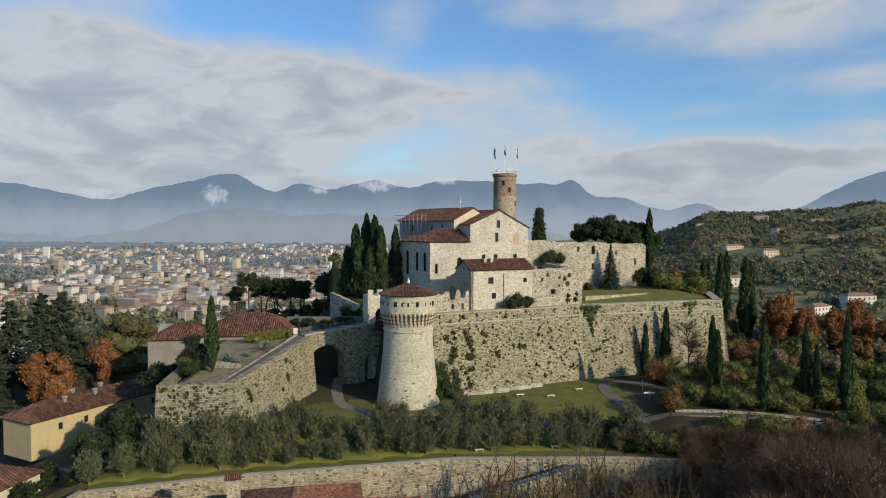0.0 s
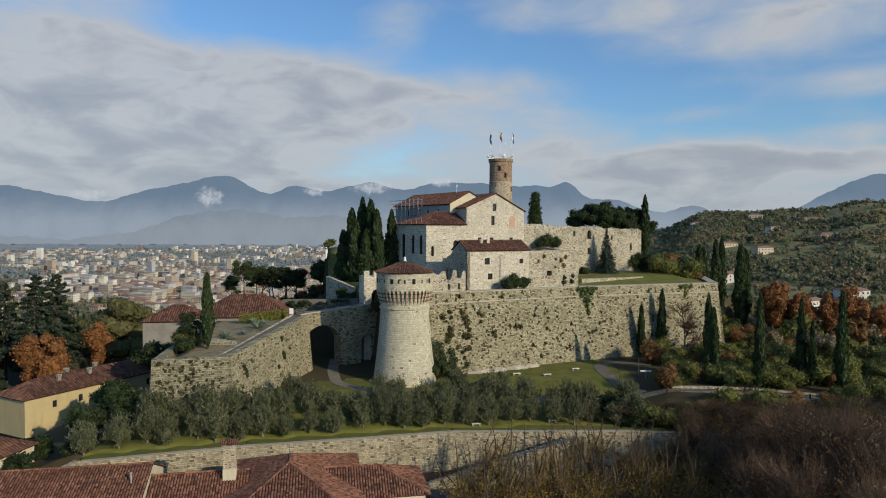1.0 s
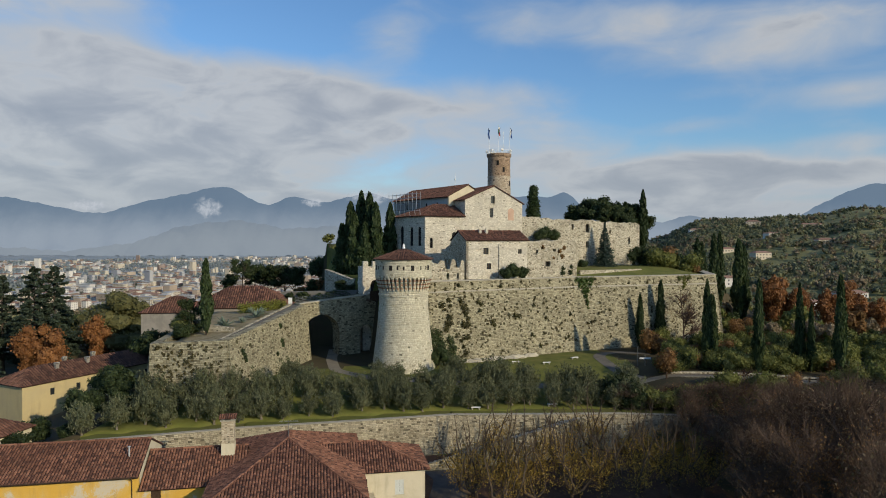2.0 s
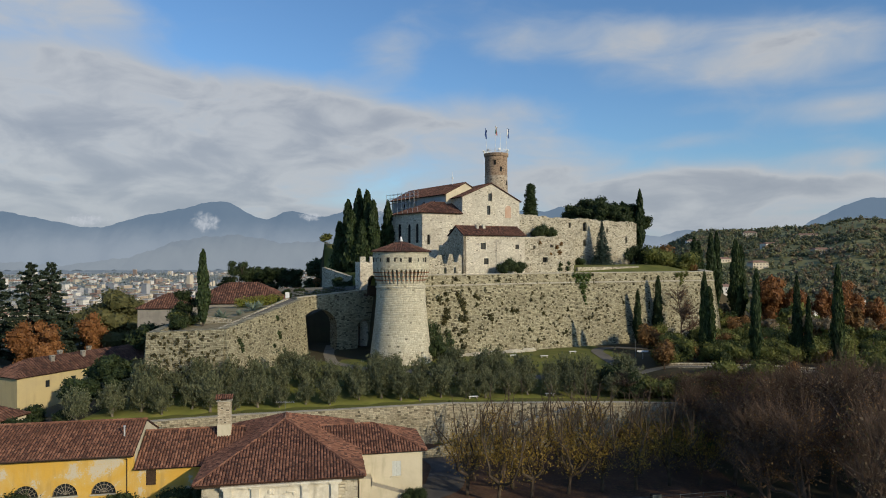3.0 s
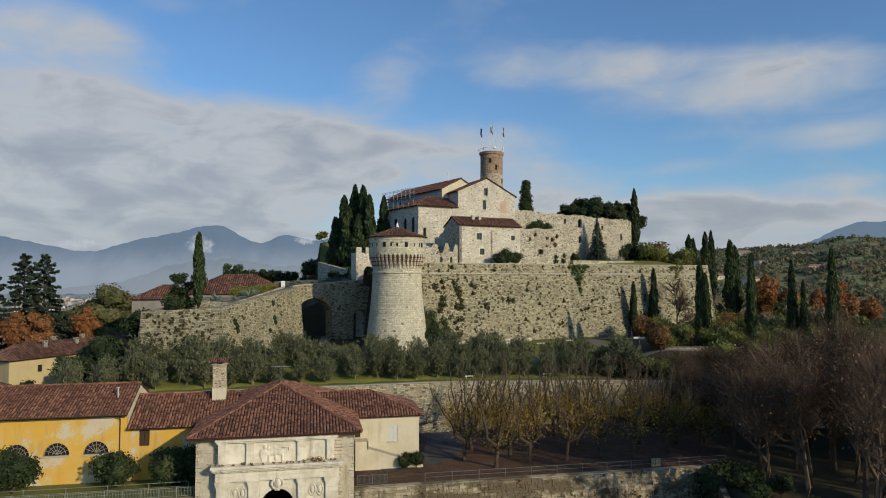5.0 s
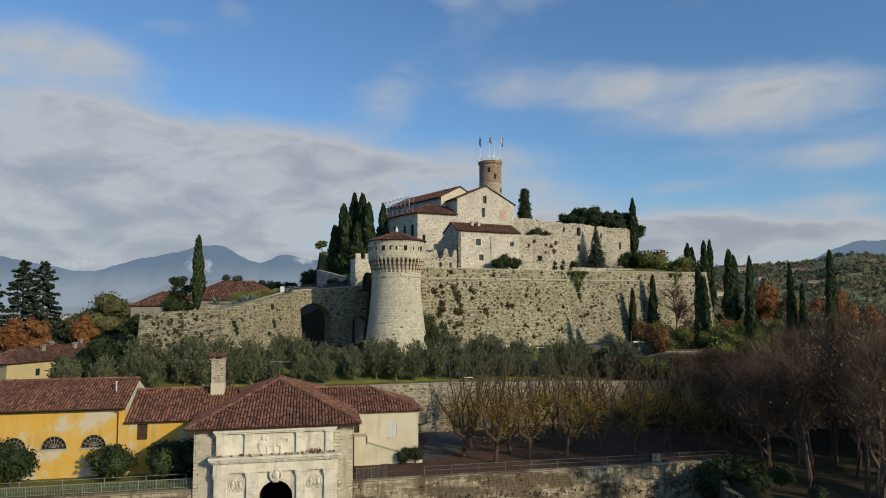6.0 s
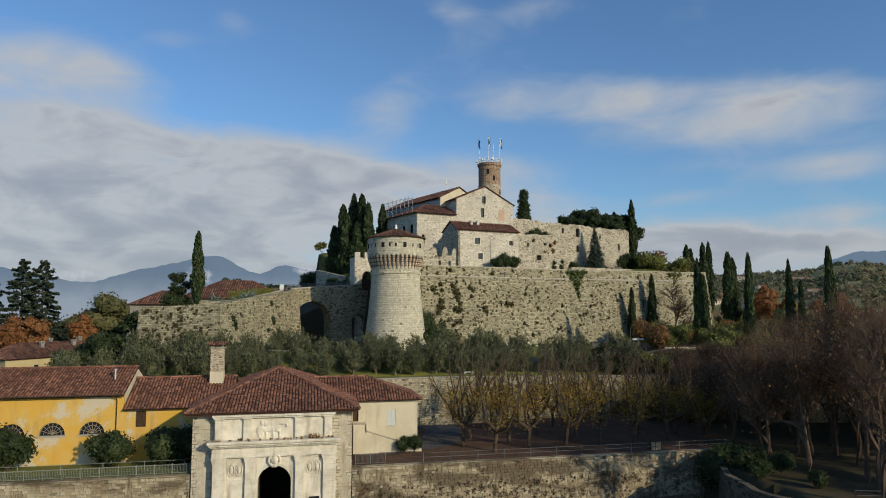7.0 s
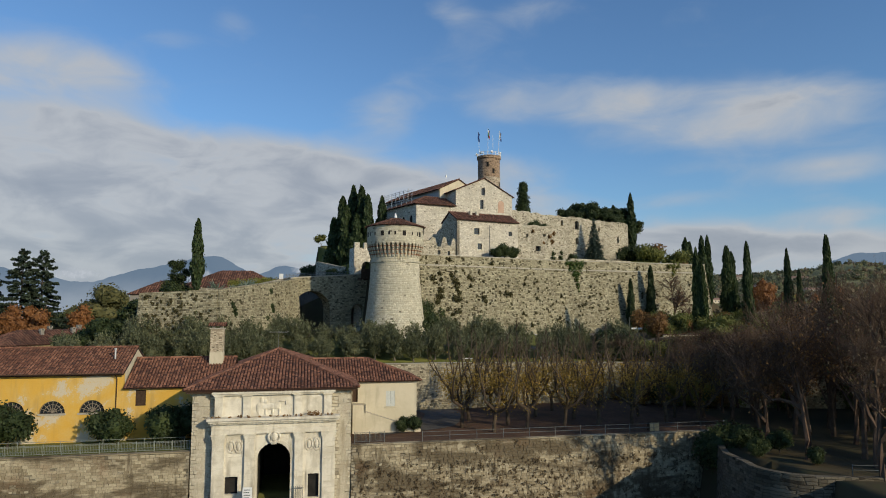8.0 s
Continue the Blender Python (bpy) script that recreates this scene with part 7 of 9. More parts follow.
def plant_bare_trees():
    a = [plane_proto(40 + s, 15.5, "bare plane tree with last yellow leaves on low limbs") for s in range(4)]
    rows = [(7.9, 94.3), (12.9, 96.4), (18.5, 97.8), (23.7, 98.4), (29.1, 99.8), (34.7, 101.3), (40.2, 103.5), (10.4, 99.6), (21.1, 104.0), (31.9, 106.4), (4.8, 103.5), (15.5, 106.0), (19, 111.5), (33, 113), (9, 114), (26, 118), (39, 110), (3.5, 97.5)]
    for i, (x, y) in enumerate(rows):
        scatter_copy(a[i % 4], [spot(x, y, R.uniform(0, 360), R.uniform(0.92, 1.08), R.uniform(0.92, 1.08))], i < 4)
    b = [bare_proto(50 + s, 17, "brown tree with dense fine twigs and few dead leaves", (L_BROWN, L_DRY, L_BROWN, L_WEED)[s], 800, 0.85, 10, 0.85, 0.7, 0.24, 5, 4.8, 3, 0.6, 0.014, TWIG) for s in range(4)]
    wide = bare_proto(57, 11, "bare spreading tree with russet twigs before the fortress wall", L_BROWN, 300, 0.9, 6, 1.0, 0.35, 0.2, 4, 5.0, 4, 0.62, 0.03)
    wide.matrix_world = place(63.7, 178, float(land(63.7, 178)) - 0.2, 40)
    wide.scale = (1, 1, max(0.9, (29.5 - float(land(63.7, 178))) / 11))
    spots = [(44.5, 80.5), (47, 70.5), (46.7, 96.7), (50, 76), (49, 88)]
    while len(spots) < 84:
        x, y = R.uniform(43, 112), R.uniform(78, 124)
        if all((x - p) ** 2 + (y - q) ** 2 > 24 for p, q in spots) and y > 70 + 0.1 * x:
            spots.append((x, y))
    for i, (x, y) in enumerate(spots):
        k = min(47.5 - 0.25 * y, 16.5 + 45 * max(0.0, x / y - 0.44), 24.0) / 17.5
        scatter_copy(b[i % 4], [spot(x, y, R.uniform(0, 360), R.uniform(0.9, 1.15), k * R.uniform(0.85, 1.05))], i < 4)
    # Unseen trees added outside the view to throw shade on the moat wall.
    for i in range(9):
        x, y = 40 + 4 * i, R.uniform(44, 53)
        scatter_copy(b[i % 4], [spot(x, y, R.uniform(0, 360), R.uniform(0.8, 1.0), R.uniform(0.5, 0.6))], False)
    # More unseen trees, added to shade the outwork and the ground behind it.
    for i in range(10):
        x, y = R.uniform(52, 84), R.uniform(60, 76)
        scatter_copy(b[i % 4], [spot(x, y, R.uniform(0, 360), R.uniform(0.85, 1.05), R.uniform(0.66, 0.8))], False)
    # low trees on the bank below the road
    for i in range(54):
        x, y = R.uniform(36, 112), R.uniform(126, 133.5)
        scatter_copy(b[i % 4], [spot(x, y, R.uniform(0, 360), R.uniform(0.5, 0.75), R.uniform(0.5, 0.62))], False)


plant_bare_trees()


def plant_others():
    lum = lambda s, n, c, r, z: random_lumps(s, n, c, r, z)
    # bushes on the slope to the right of the curtain wall
    bush = [leafy_proto("shrub", "yellow-green autumn shrub on the slope", 60 + s, 2.5, lum(61 + s, 7, (0, 0, 2.2), (2.2, 2.2, 1.2), (1.6, 1.6, 1.3)), 1800, 0.28, m, BARK, 0.15, 0.3, 3, "shrub") for s, m in enumerate((L_BUSH, L_DARK, L_BROWN))]
    pts = []
    while len(pts) < 130:
        x, y = R.uniform(50, 135), R.uniform(148, 212)
        if (y < float(fort_line(x)) - 5 and (x - 50) * 0.6 + (y - 146) > 14) or x > 82:
            pts.append((x, y))
    pts += [(R.uniform(48, 92), R.uniform(144.5, 150)) for _ in range(34)] + [(R.uniform(33, 114), R.uniform(123, 135)) for _ in range(70)]
    for i, (x, y) in enumerate(pts):
        scatter_copy(bush[(0, 0, 2, 0, 1, 0)[i % 6]] if i > 2 else bush[i], [spot(x, y, R.uniform(0, 360), R.uniform(0.7, 1.3), R.uniform(0.8, 1.2))], i < 3)
    # orange and brown trees
    org = [leafy_proto("autumn_tree", "orange-brown autumn tree in full leaf", 70 + s, 8, lum(71 + s, 26, (0, 0, 6.4), (2.5, 2.5, 4.2), (1.7, 1.7, 1.7)), 3600, 0.38, L_ORANGE, BARK, 0.35) for s in range(2)]
    rows = [(-101.5, 166, 1.12), (-107.5, 167, 1.2), (-104.5, 171, 1.25), (-102.0, 189, 1.22), (-117, 160, 0.95), (113.5, 232, 1.5), (118, 238, 1.55), (122, 230, 1.25), (129, 240, 1.35), (136, 236, 1.3), (145, 238, 1.6), (150, 230, 1.1)]
    for i, (x, y, s) in enumerate(rows):
        z = 2.5 if x < 0 else 6.0
        m = place(x, y, max(z, float(land(x, y))) if x > 0 else z, R.uniform(0, 360))
        ob = org[i % 2] if i < 2 else copy_thing(org[i % 2], m)
        ob.matrix_world, ob.scale = m, (s, s, s * 1.15)
    # dark evergreens
    dark = [leafy_proto("evergreen_tree", "dark green evergreen tree", 80 + s, 9, lum(81 + s, 12, (0, 0, 8.5), (3.4, 3.4, 3.2), (2.1, 2.1, 1.6)), 2600, 0.44, L_DARK, BARK, 0.35) for s in range(3)]
    oak = leafy_proto("holm_oak", "broad domed holm oak with dense olive-green crown", 120, 15, [((11.0 * math.sin(2.4 * k) * (k / 40) ** 0.5 * (1 - 0.5 * (k % 5) / 5), 11.0 * math.cos(2.4 * k) * (k / 40) ** 0.5, 5.5 + 12.0 * (1 - (k / 40)) ** 0.6 * ((k % 5 + 2) / 6)), (3.4, 3.4, 2.7)) for k in range(40)], 11000, 0.42, leaf_mat("holm_oak_leaves", (0.078, 0.078, 0.030), (0.150, 0.140, 0.056)), BARK, 0.6, 0.3, 4, core=0.75)
    oak.matrix_world, oak.scale = place(-103, 203, 1.5, 30), (1.3, 1.3, 1.2)
    slim = leafy_proto("slender_tree", "slender yellow-green tree with thin crown", 124, 15, lum(125, 16, (0, 0, 13), (1.7, 1.7, 6.5), (1.2, 1.2, 1.3)), 1700, 0.36, L_BUSH, BARK, 0.2, 0.5, 3, core=0)
    slim.matrix_world = place(-48.5, 268, 20)
    # Seven small crowns at y 179 to 187 also stand in for shade there.
    rows = [(-44, 230, 23, 0.9), (-47, 238, 22, 1.0), (-46, 246, 22, 1.0), (-44, 181.5, 20.5, 0.42), (-40, 181, 21, 0.45), (-36, 180.6, 21, 0.42), (-32, 180, 21.2, 0.42), (-28.5, 179.5, 21.5, 0.4), (-27, 183, 22.5, 0.45), (-31, 187, 23, 0.5), (-76, 204, 2, 1.0), (-70, 203, 3, 0.9), (-84, 208, 1, 1.0), (-120, 208, 2, 1.2), (-125, 170, 4, 1.2), (-132, 176, 3, 1.8), (-140, 168, 2, 1.7), (-76, 164, 8, 0.6), (-58.5, 146, 15.5, 0.8), (49, 229, 41, 1.1), (53, 231, 42, 1.15), (58, 231, 42, 1.1), (63, 229, 41, 1.0), (43, 230, 41, 0.9), (68, 232, 39, 1.0), (-38, 196, 9, 0.95), (-42, 201, 8, 1.0), (-34, 197, 9, 0.9), (-68, 150, 8, 1.0), (51, 222, 42, 0.95), (56, 224, 42.5, 0.95), (46, 226, 41, 0.8), (60, 219, 40, 0.8), (53.5, 220, 40.5, 0.85), (58.2, 222, 41, 0.85), (-80, 258, 9, 0.8), (-72, 257, 9, 0.8), (-65, 257, 9, 0.8), (-58, 256, 10, 0.8), (-88, 262, 6, 0.9),
            (-64, 126, 6, 0.85), (-68, 131, 6, 0.8), (-61.5, 122, 6, 0.65), (-66, 120, 4, 0.7), (-70, 124, 3, 0.75), (-66, 113, 2, 0.55), (-71, 108, 1.0, 0.6), (-79, 113, -1, 0.75), (-75, 110, 0, 0.65), (-83, 110, -1, 0.7), (-74, 116, 0, 0.7)]
    for i, (x, y, z, s) in enumerate(rows):
        m = place(x, y, z, R.uniform(0, 360))
        ob = dark[i % 3] if i < 3 else copy_thing(dark[i % 3], m)
        ob.matrix_world, ob.scale = m, (s, s, s * R.uniform(0.9, 1.1))
    for i, (x, y, z, sc) in enumerate(((66, 208, 30, 1.7), (70.5, 211, 29.5, 2.0), (75, 209, 29.3, 1.5), (63, 214.5, 30.5, 1.8), (79, 212, 29.0, 0.9), (-55.5, 138.5, 18.6, 0.9), (-57, 143, 18.8, 1.0))):
        m = place(x, y, z, 50 * i)
        ob = copy_thing(bush[(0, 2, 0, 1, 2, 1, 0)[i]], m)
        ob.matrix_world, ob.scale = m, (sc, sc, sc)
    # columnar tree on the upper ward, pines behind the ravelin
    col = leafy_proto("evergreen_tree", "dark lumpy columnar evergreen behind the ruined wall", 88, 6, [((0.2 * math.sin(2.1 * k), 0.25 * math.cos(1.7 * k), 3.0 + 1.35 * k), (2.4 - 0.14 * k, 2.4 - 0.14 * k, 1.25)) for k in range(8)], 3600, 0.4, L_CYP, BARK, 0.3, core=0.75)
    col.matrix_world = place(26.2, 203.5, 43.4)
    pine = [leafy_proto("pine_tree", "tall dark pine with bare lower trunk", 95 + s, 16, lum(96 + s, 20, (0, 0, 10.2), (3.8, 3.8, 4.6), (1.8, 1.8, 1.2)), 3400, 0.38, L_DARK, BARK, 0.35, 0.45, 3, core=0.5) for s in range(3)]
    for i, (x, y, z, s) in enumerate(((-83, 263, 17.5, 1.05), (-77, 266, 16.5, 0.95), (-71, 262, 16.5, 0.95), (-66, 264, 16, 0.98), (-61, 261, 16.5, 0.9), (-90, 270, 13, 0.9), (-80, 270, 15, 1.0), (-74, 270, 15, 1.0), (-68, 269, 15, 1.0), (-63, 268, 15, 0.95), (-55.6, 140.5, 19.2, 0.57))):
        m = place(x, y, z, R.uniform(0, 360))
        ob = pine[i % 3] if i < 3 else copy_thing(pine[i % 3], m)
        ob.matrix_world, ob.scale = m, (s, s, s)
    # shrubs before the yellow house and on the ward
    low = [leafy_proto("shrub", "dense dark green rounded shrub", 100 + s, 2.0, lum(101 + s, 9, (0, 0, 1.7), (1.3, 1.3, 0.9), (1.0, 1.0, 0.95)), 2800, 0.17, L_DARK, BARK, 0.12, 0.3, 3, "shrub", core=0.7) for s in range(2)]
    spots = ((-53.2, 82.9, 1.65), (-42.6, 85.2, 1.5), (-40.8, 85.8, 1.1), (-36.0, 86.4, 1.6), (-33.0, 86.6, 1.5), (-34.5, 87.4, 1.5), (-60, 81, 1.3), (14.5, 168.6, 1.0), (17.0, 169.8, 1.25), (19.4, 171.2, 1.1), (-2.6, 151.4, 1.7), (0.8, 153.8, 1.1), (29, 198.4, 1.35), (31.6, 199.6, 1.2), (27, 197.2, 0.9), (-5.0, 94.2, 0.75), (-3.4, 94.3, 0.7), (41.5, 202.0, 1.0), (40.0, 91.5, 2.0), (42.0, 93.0, 2.2), (38.0, 89.8, 1.9), (41, 89, 1.8), (39.0, 86.0, 1.0), (39.5, 82.0, 0.8), (43.0, 84.0, 0.9), (44.0, 78.0, 0.7))
    for i, (x, y, s) in enumerate(spots):
        z = 29.8 if 165 < y < 175 else (39.6 if x < 35 else 31) if y > 195 else 10.0 if y > 150 else (-6.0 if y > 88.5 else -1.6) if x > 37 else -0.75
        m = place(x, y, z, R.uniform(0, 360))
        ob = low[i % 2] if i < 2 else copy_thing(low[i % 2], m)
        ob.matrix_world, ob.scale = m, (s, s, s)


plant_others()


def plant_valley():
    kinds = [leafy_proto("valley_tree", lab, 110 + s, 8, random_lumps(111 + s, 9, (0, 0, 6.3), (2.9, 2.9, 2.8), (2.0, 2.0, 1.8)), 560, 0.85, m, BARK, 0.3, core=0.6) for s, (m, lab) in enumerate(((L_BROWN, "brown autumn tree in the valley"), (L_DARK, "dark green tree in the valley"), (L_BUSH, "yellow-green tree in the valley"), (H_BROWN, "russet autumn tree in the valley")))]
    pts = []
    rnd = random.Random(5)
    while len(pts) < 140:
        y = rnd.uniform(165, 420)
        x = y * rnd.uniform(0.34, 0.78)
        if x > 92 and not bool(inside(WARD, np.array([x]), np.array([y]))[0]):
            pts.append((x, y))
    for i, (x, y) in enumerate(pts):
        scatter_copy(kinds[i % 4], [spot(x, y, rnd.uniform(0, 360), rnd.uniform(0.6, 1.05), rnd.uniform(0.85, 1.15))], i < 4)
    # the bank beside the bastion's end and behind the ward
    for i in range(60):
        x, y = rnd.uniform(80, 112), rnd.uniform(196, 262)
        if i % 3 == 0:
            x, y = rnd.uniform(-60, -38), rnd.uniform(200, 260)
        scatter_copy(kinds[(1, 1, 2, 0)[i % 4]], [spot(x, y, rnd.uniform(0, 360), rnd.uniform(0.35, 0.6), rnd.uniform(0.8, 1.1))], False)


plant_valley()


def spruce():
    rng = np.random.default_rng(90)
    pts, nrm = [], []
    for k in range(26):
        f = k / 26
        z, r = 1.0 + 13.2 * f, 3.6 * (1 - f) ** 0.9 + 0.1
        n = max(5, int(13 * (1 - f)))
        for j in range(n):
            a = 2 * math.pi * j / n + k * 1.3 + rng.normal() * 0.2
            L = r * rng.uniform(0.75, 1.1)
            m = max(3, int(L * 7))
            for i in range(m):
                q = i / m
                for _ in range(2):
                    pts.append((L * q * math.cos(a) + rng.normal() * 0.1, L * q * math.sin(a) + rng.normal() * 0.1, z - 0.35 * L * q + rng.normal() * 0.12))
                    nrm.append((0.3 * math.cos(a), 0.3 * math.sin(a), 1.0))
    q = leaf_quads(np.array(pts), np.array(nrm), 0.42, rng, 1.3)
    bm = bmesh.new()
    tube(bm, (0, 0, -0.3), (0, 0, 13.5), 0.22, 0.05, 7)
    t = tree_thing("spruce_tree", "blue-green conical spruce on the castle lawn", "tree", [("trunk", finish(bm, "trunk", BARK), ""), ("crown", mesh_of_quads("crown", q, L_BLUE), "")])
    t.matrix_world = place(48.8, 205.5, 31.4)
    t.scale = (1.05, 1.05, 1.02)
    # cedars to the left: level, uneven layers of boughs
    rng = np.random.default_rng(93)
    pts, nrm, sticks = [], [], bmesh.new()
    tube(sticks, (0, 0, -1), (0, 0, 24), 0.6, 0.08, 8)
    for k in range(92):
        f = (k + rng.random()) / 92
        z, a = 4.0 + 23.0 * f, k * 2.4 + rng.normal() * 0.3
        L = (6.8 * (1 - f) ** 0.6 + 0.5) * rng.uniform(0.5, 1.1)
        rise = 0.10 - 0.25 * (1 - f) + 0.1 * rng.normal()
        tube(sticks, (0, 0, z), (L * 0.9 * math.cos(a), L * 0.9 * math.sin(a), z + 0.9 * L * rise), 0.09, 0.03, 4)
        n = int(24 + 34 * L)
        r = L * (0.2 + 0.85 * rng.random(n) ** 0.7)
        w = rng.normal(size=n) * (0.12 + 0.16 * r * (1.15 - r / (1.1 * L)))
        pts.append(np.stack([r * math.cos(a) - w * math.sin(a), r * math.sin(a) + w * math.cos(a), z + r * rise - 0.035 * r * r / max(L, 1) + 0.16 * rng.normal(size=n)], 1))
        nrm.append(np.tile([0.2 * math.cos(a), 0.2 * math.sin(a), 1.0], (n, 1)))
    q = leaf_quads(np.concatenate(pts), np.concatenate(nrm), 0.5, rng, 1.5)
    cedar = tree_thing("cedar_tree", "broad dark cedar tree with layered boughs", "tree", [("trunk", finish(sticks, "trunk", BARK), ""), ("crown", mesh_of_quads("crown", q, L_CEDAR), "")])
    for i, (x, y, z, s) in enumerate(((-110.5, 174, 4, 1.06), (-107.6, 178, 4, 1.06), (-122, 178, 3, 1.0), (-112.5, 158, -1, 0.78))):
        c = cedar if i == 0 else copy_thing(cedar, place(x, y, z))
        c.matrix_world, c.scale = place(x, y, z, 70 * i), (s, s, s)


spruce()


# ---- distance ----
def build_city():
    """The city on the plain: near blocks as single buildings, the rest together."""
    rng = np.random.default_rng(7)
    walls = [noisy("city_wall_%s" % n, ((0.3, tuple(0.85 * v for v in c)), (0.7, c)), 0.05, bump_by=0) for n, c in (("cream", (0.52, 0.46, 0.36)), ("white", (0.64, 0.61, 0.56)), ("ochre", (0.40, 0.325, 0.25)), ("grey", (0.38, 0.38, 0.39)), ("brown", (0.26, 0.20, 0.17)))]
    roofs = [noisy("city_roof_red", ((0.3, (0.22, 0.135, 0.10)), (0.7, (0.30, 0.19, 0.145))), 0.05, bump_by=0), noisy("city_roof_grey", ((0.3, (0.33, 0.33, 0.33)), (0.7, (0.48, 0.48, 0.47))), 0.05, bump_by=0)]
    dark = noisy("city_windows", ((0.3, (0.05, 0.05, 0.055)), (0.7, (0.10, 0.10, 0.11))), 0.2, bump_by=0)
    mats = walls + roofs + [dark]

    def block(vs, fs, ms, w, d, h, wall, roof, pitched, floors):
        k = len(vs)
        vs += [(x * w / 2, y * d / 2, z) for z in (-3, h) for x, y in ((-1, -1), (1, -1), (1, 1), (-1, 1))]
        fs += [tuple(k + i for i in f) for f in ((0, 1, 5, 4), (1, 2, 6, 5), (2, 3, 7, 6), (3, 0, 4, 7))]
        ms += [wall] * 4
        e = 0.6
        k = len(vs)
        vs += [(x * (w / 2 + e), y * (d / 2 + e), h) for x, y in ((-1, -1), (1, -1), (1, 1), (-1, 1))]
        if pitched:
            i = min(w, d) / 2 * 0.9
            vs += [(-w / 2 + i, 0, h + 0.22 * d), (w / 2 - i, 0, h + 0.22 * d)]
            fs += [tuple(k + j for j in f) for f in ((0, 1, 5, 4), (2, 3, 4, 5), (1, 2, 5), (3, 0, 4))]
            ms += [5] * 4
        else:
            vs += [(x * (w / 2 + e), y * (d / 2 + e), h + 0.8) for x, y in ((-1, -1), (1, -1), (1, 1), (-1, 1))]
            fs += [tuple(k + j for j in f) for f in ((0, 1, 5, 4), (1, 2, 6, 5), (2, 3, 7, 6), (3, 0, 4, 7), (4, 5, 6, 7))]
            ms += [roof] * 5
        if floors:
            for f in range(floors):
                z0 = 1.2 + f * 3.1
                if z0 + 1.6 > h:
                    break
                for side in range(2):
                    span = w if side == 0 else d
                    n = max(1, int(span / 3.2))
                    for i in range(n):
                        c = -span / 2 + (i + 0.5) * span / n
                        k = len(vs)
                        for a, z in ((c - 0.6, z0), (c + 0.6, z0), (c + 0.6, z0 + 1.5), (c - 0.6, z0 + 1.5)):
                            vs.append((a, -d / 2 - 0.05, z) if side == 0 else (w / 2 + 0.05, a, z))
                        fs.append((k, k + 1, k + 2, k + 3))
                        ms.append(7)

    def mesh(name, vs, fs, ms):
        me = bpy.data.meshes.new(name)
        me.from_pydata(vs, [], fs)
        for m in mats:
            me.materials.append(m)
        me.polygons.foreach_set("material_index", np.array(ms, np.int32))
        return me

    all_v, all_f, all_m = [], [], []
    made = 0
    tries = 0
    taken = {}
    near_protos = []
    while made < 3300 and tries < 60000:
        tries += 1
        dist = 470 + 3000 * rng.random() ** 1.7
        ang = rng.uniform(-0.72, 0.06)
        x, y = dist * math.sin(ang), dist * math.cos(ang)
        if (int(x // 21), int(y // 19)) in taken or land(x, y) > -50:
            continue
        if rng.random() < min(0.92, (dist - 750) / 1150) or math.sin(x * 0.006 + 1) * math.cos(y * 0.005) + 0.6 * math.sin(x * 0.021) * math.sin(y * 0.017) + 0.4 * math.sin(x * 0.047) * math.cos(y * 0.041) > 0.30 or rng.random() < 0.2:
            continue
        taken[(int(x // 21), int(y // 19))] = 1
        w, d = 8 + 24 * rng.random() ** 2.2, rng.uniform(8, 12.5)
        big = rng.random()
        h = rng.choice([6.5, 9.5, 12.5, 16, 19, 23], p=[0.34, 0.32, 0.20, 0.09, 0.04, 0.01])
        if big > 0.992 and dist > 1300:
            h, w = rng.uniform(26, 42), 16
        if big < 0.04 and dist > 1400:
            h, w, d = 8, rng.uniform(45, 90), 28
        pitched = h < 15 and d < 20 and rng.random() < 0.72
        wall = int(rng.choice(5, p=[0.36, 0.28, 0.18, 0.12, 0.06]))
        turn = 20 * math.sin(x * 0.002) + (90 if rng.random() < 0.4 else 0) + rng.normal() * 4
        z = float(land(x, y))
        if dist < 1150 and len(near_protos) < 300:
            vs, fs, ms = [], [], []
            block(vs, fs, ms, w, d, h, wall, 6, pitched, 6)
            t = thing("city_building", place(x, y, z, turn), ("tower block" if h > 20 else "apartment house") + (" with red tiled roof" if pitched else " with flat grey roof") + (", pale cream walls", ", white walls", ", ochre walls", ", grey walls", ", brown walls")[wall], "building", "city buildings")
            cut = [i for i, m in enumerate(ms) if m in (5, 6)]
            win = [i for i, m in enumerate(ms) if m == 7]
            rest = [i for i, m in enumerate(ms) if m < 5]
            for nm, idx in (("wall", rest), ("roof", cut), ("window_row", win)):
                if idx:
                    used = sorted({v for i in idx for v in fs[i]})
                    at = {v: j for j, v in enumerate(used)}
                    part(nm, mesh(nm, [vs[v] for v in used], [tuple(at[v] for v in fs[i]) for i in idx], [ms[i] for i in idx]), None, t, kind="stuff" if nm == "window_row" else "")
            near_protos.append(t)
        else:
            vs, fs, ms = [], [], []
            block(vs, fs, ms, w, d, h, wall, 6, pitched, 5 if dist < 1900 else 0)
            c, s = math.cos(radians(turn)), math.sin(radians(turn))
            k = len(all_v)
            all_v += [(x + c * a - s * b, y + s * a + c * b, z + q) for a, b, q in vs]
            all_f += [tuple(k + i for i in f) for f in fs]
            all_m += ms
        made += 1
    # white smokestack far out on the plain
    t = thing("smokestack", place(-306, 1600, float(land(-306, 1600))), "tall white banded smokestack on the plain", "smokestack")
    bm = bmesh.new()
    lathe(bm, [(4.2, -2), (3.2, 62)], 12)
    part("shaft", bm, WHITE, t)
    for z in (44, 54):
        bm = bmesh.new()
        lathe(bm, [(3.62 - 0.004 * z, z), (3.55 - 0.004 * z, z + 4)], 12, False)
        part("band", bm, roofs[0], t, "faded red band")
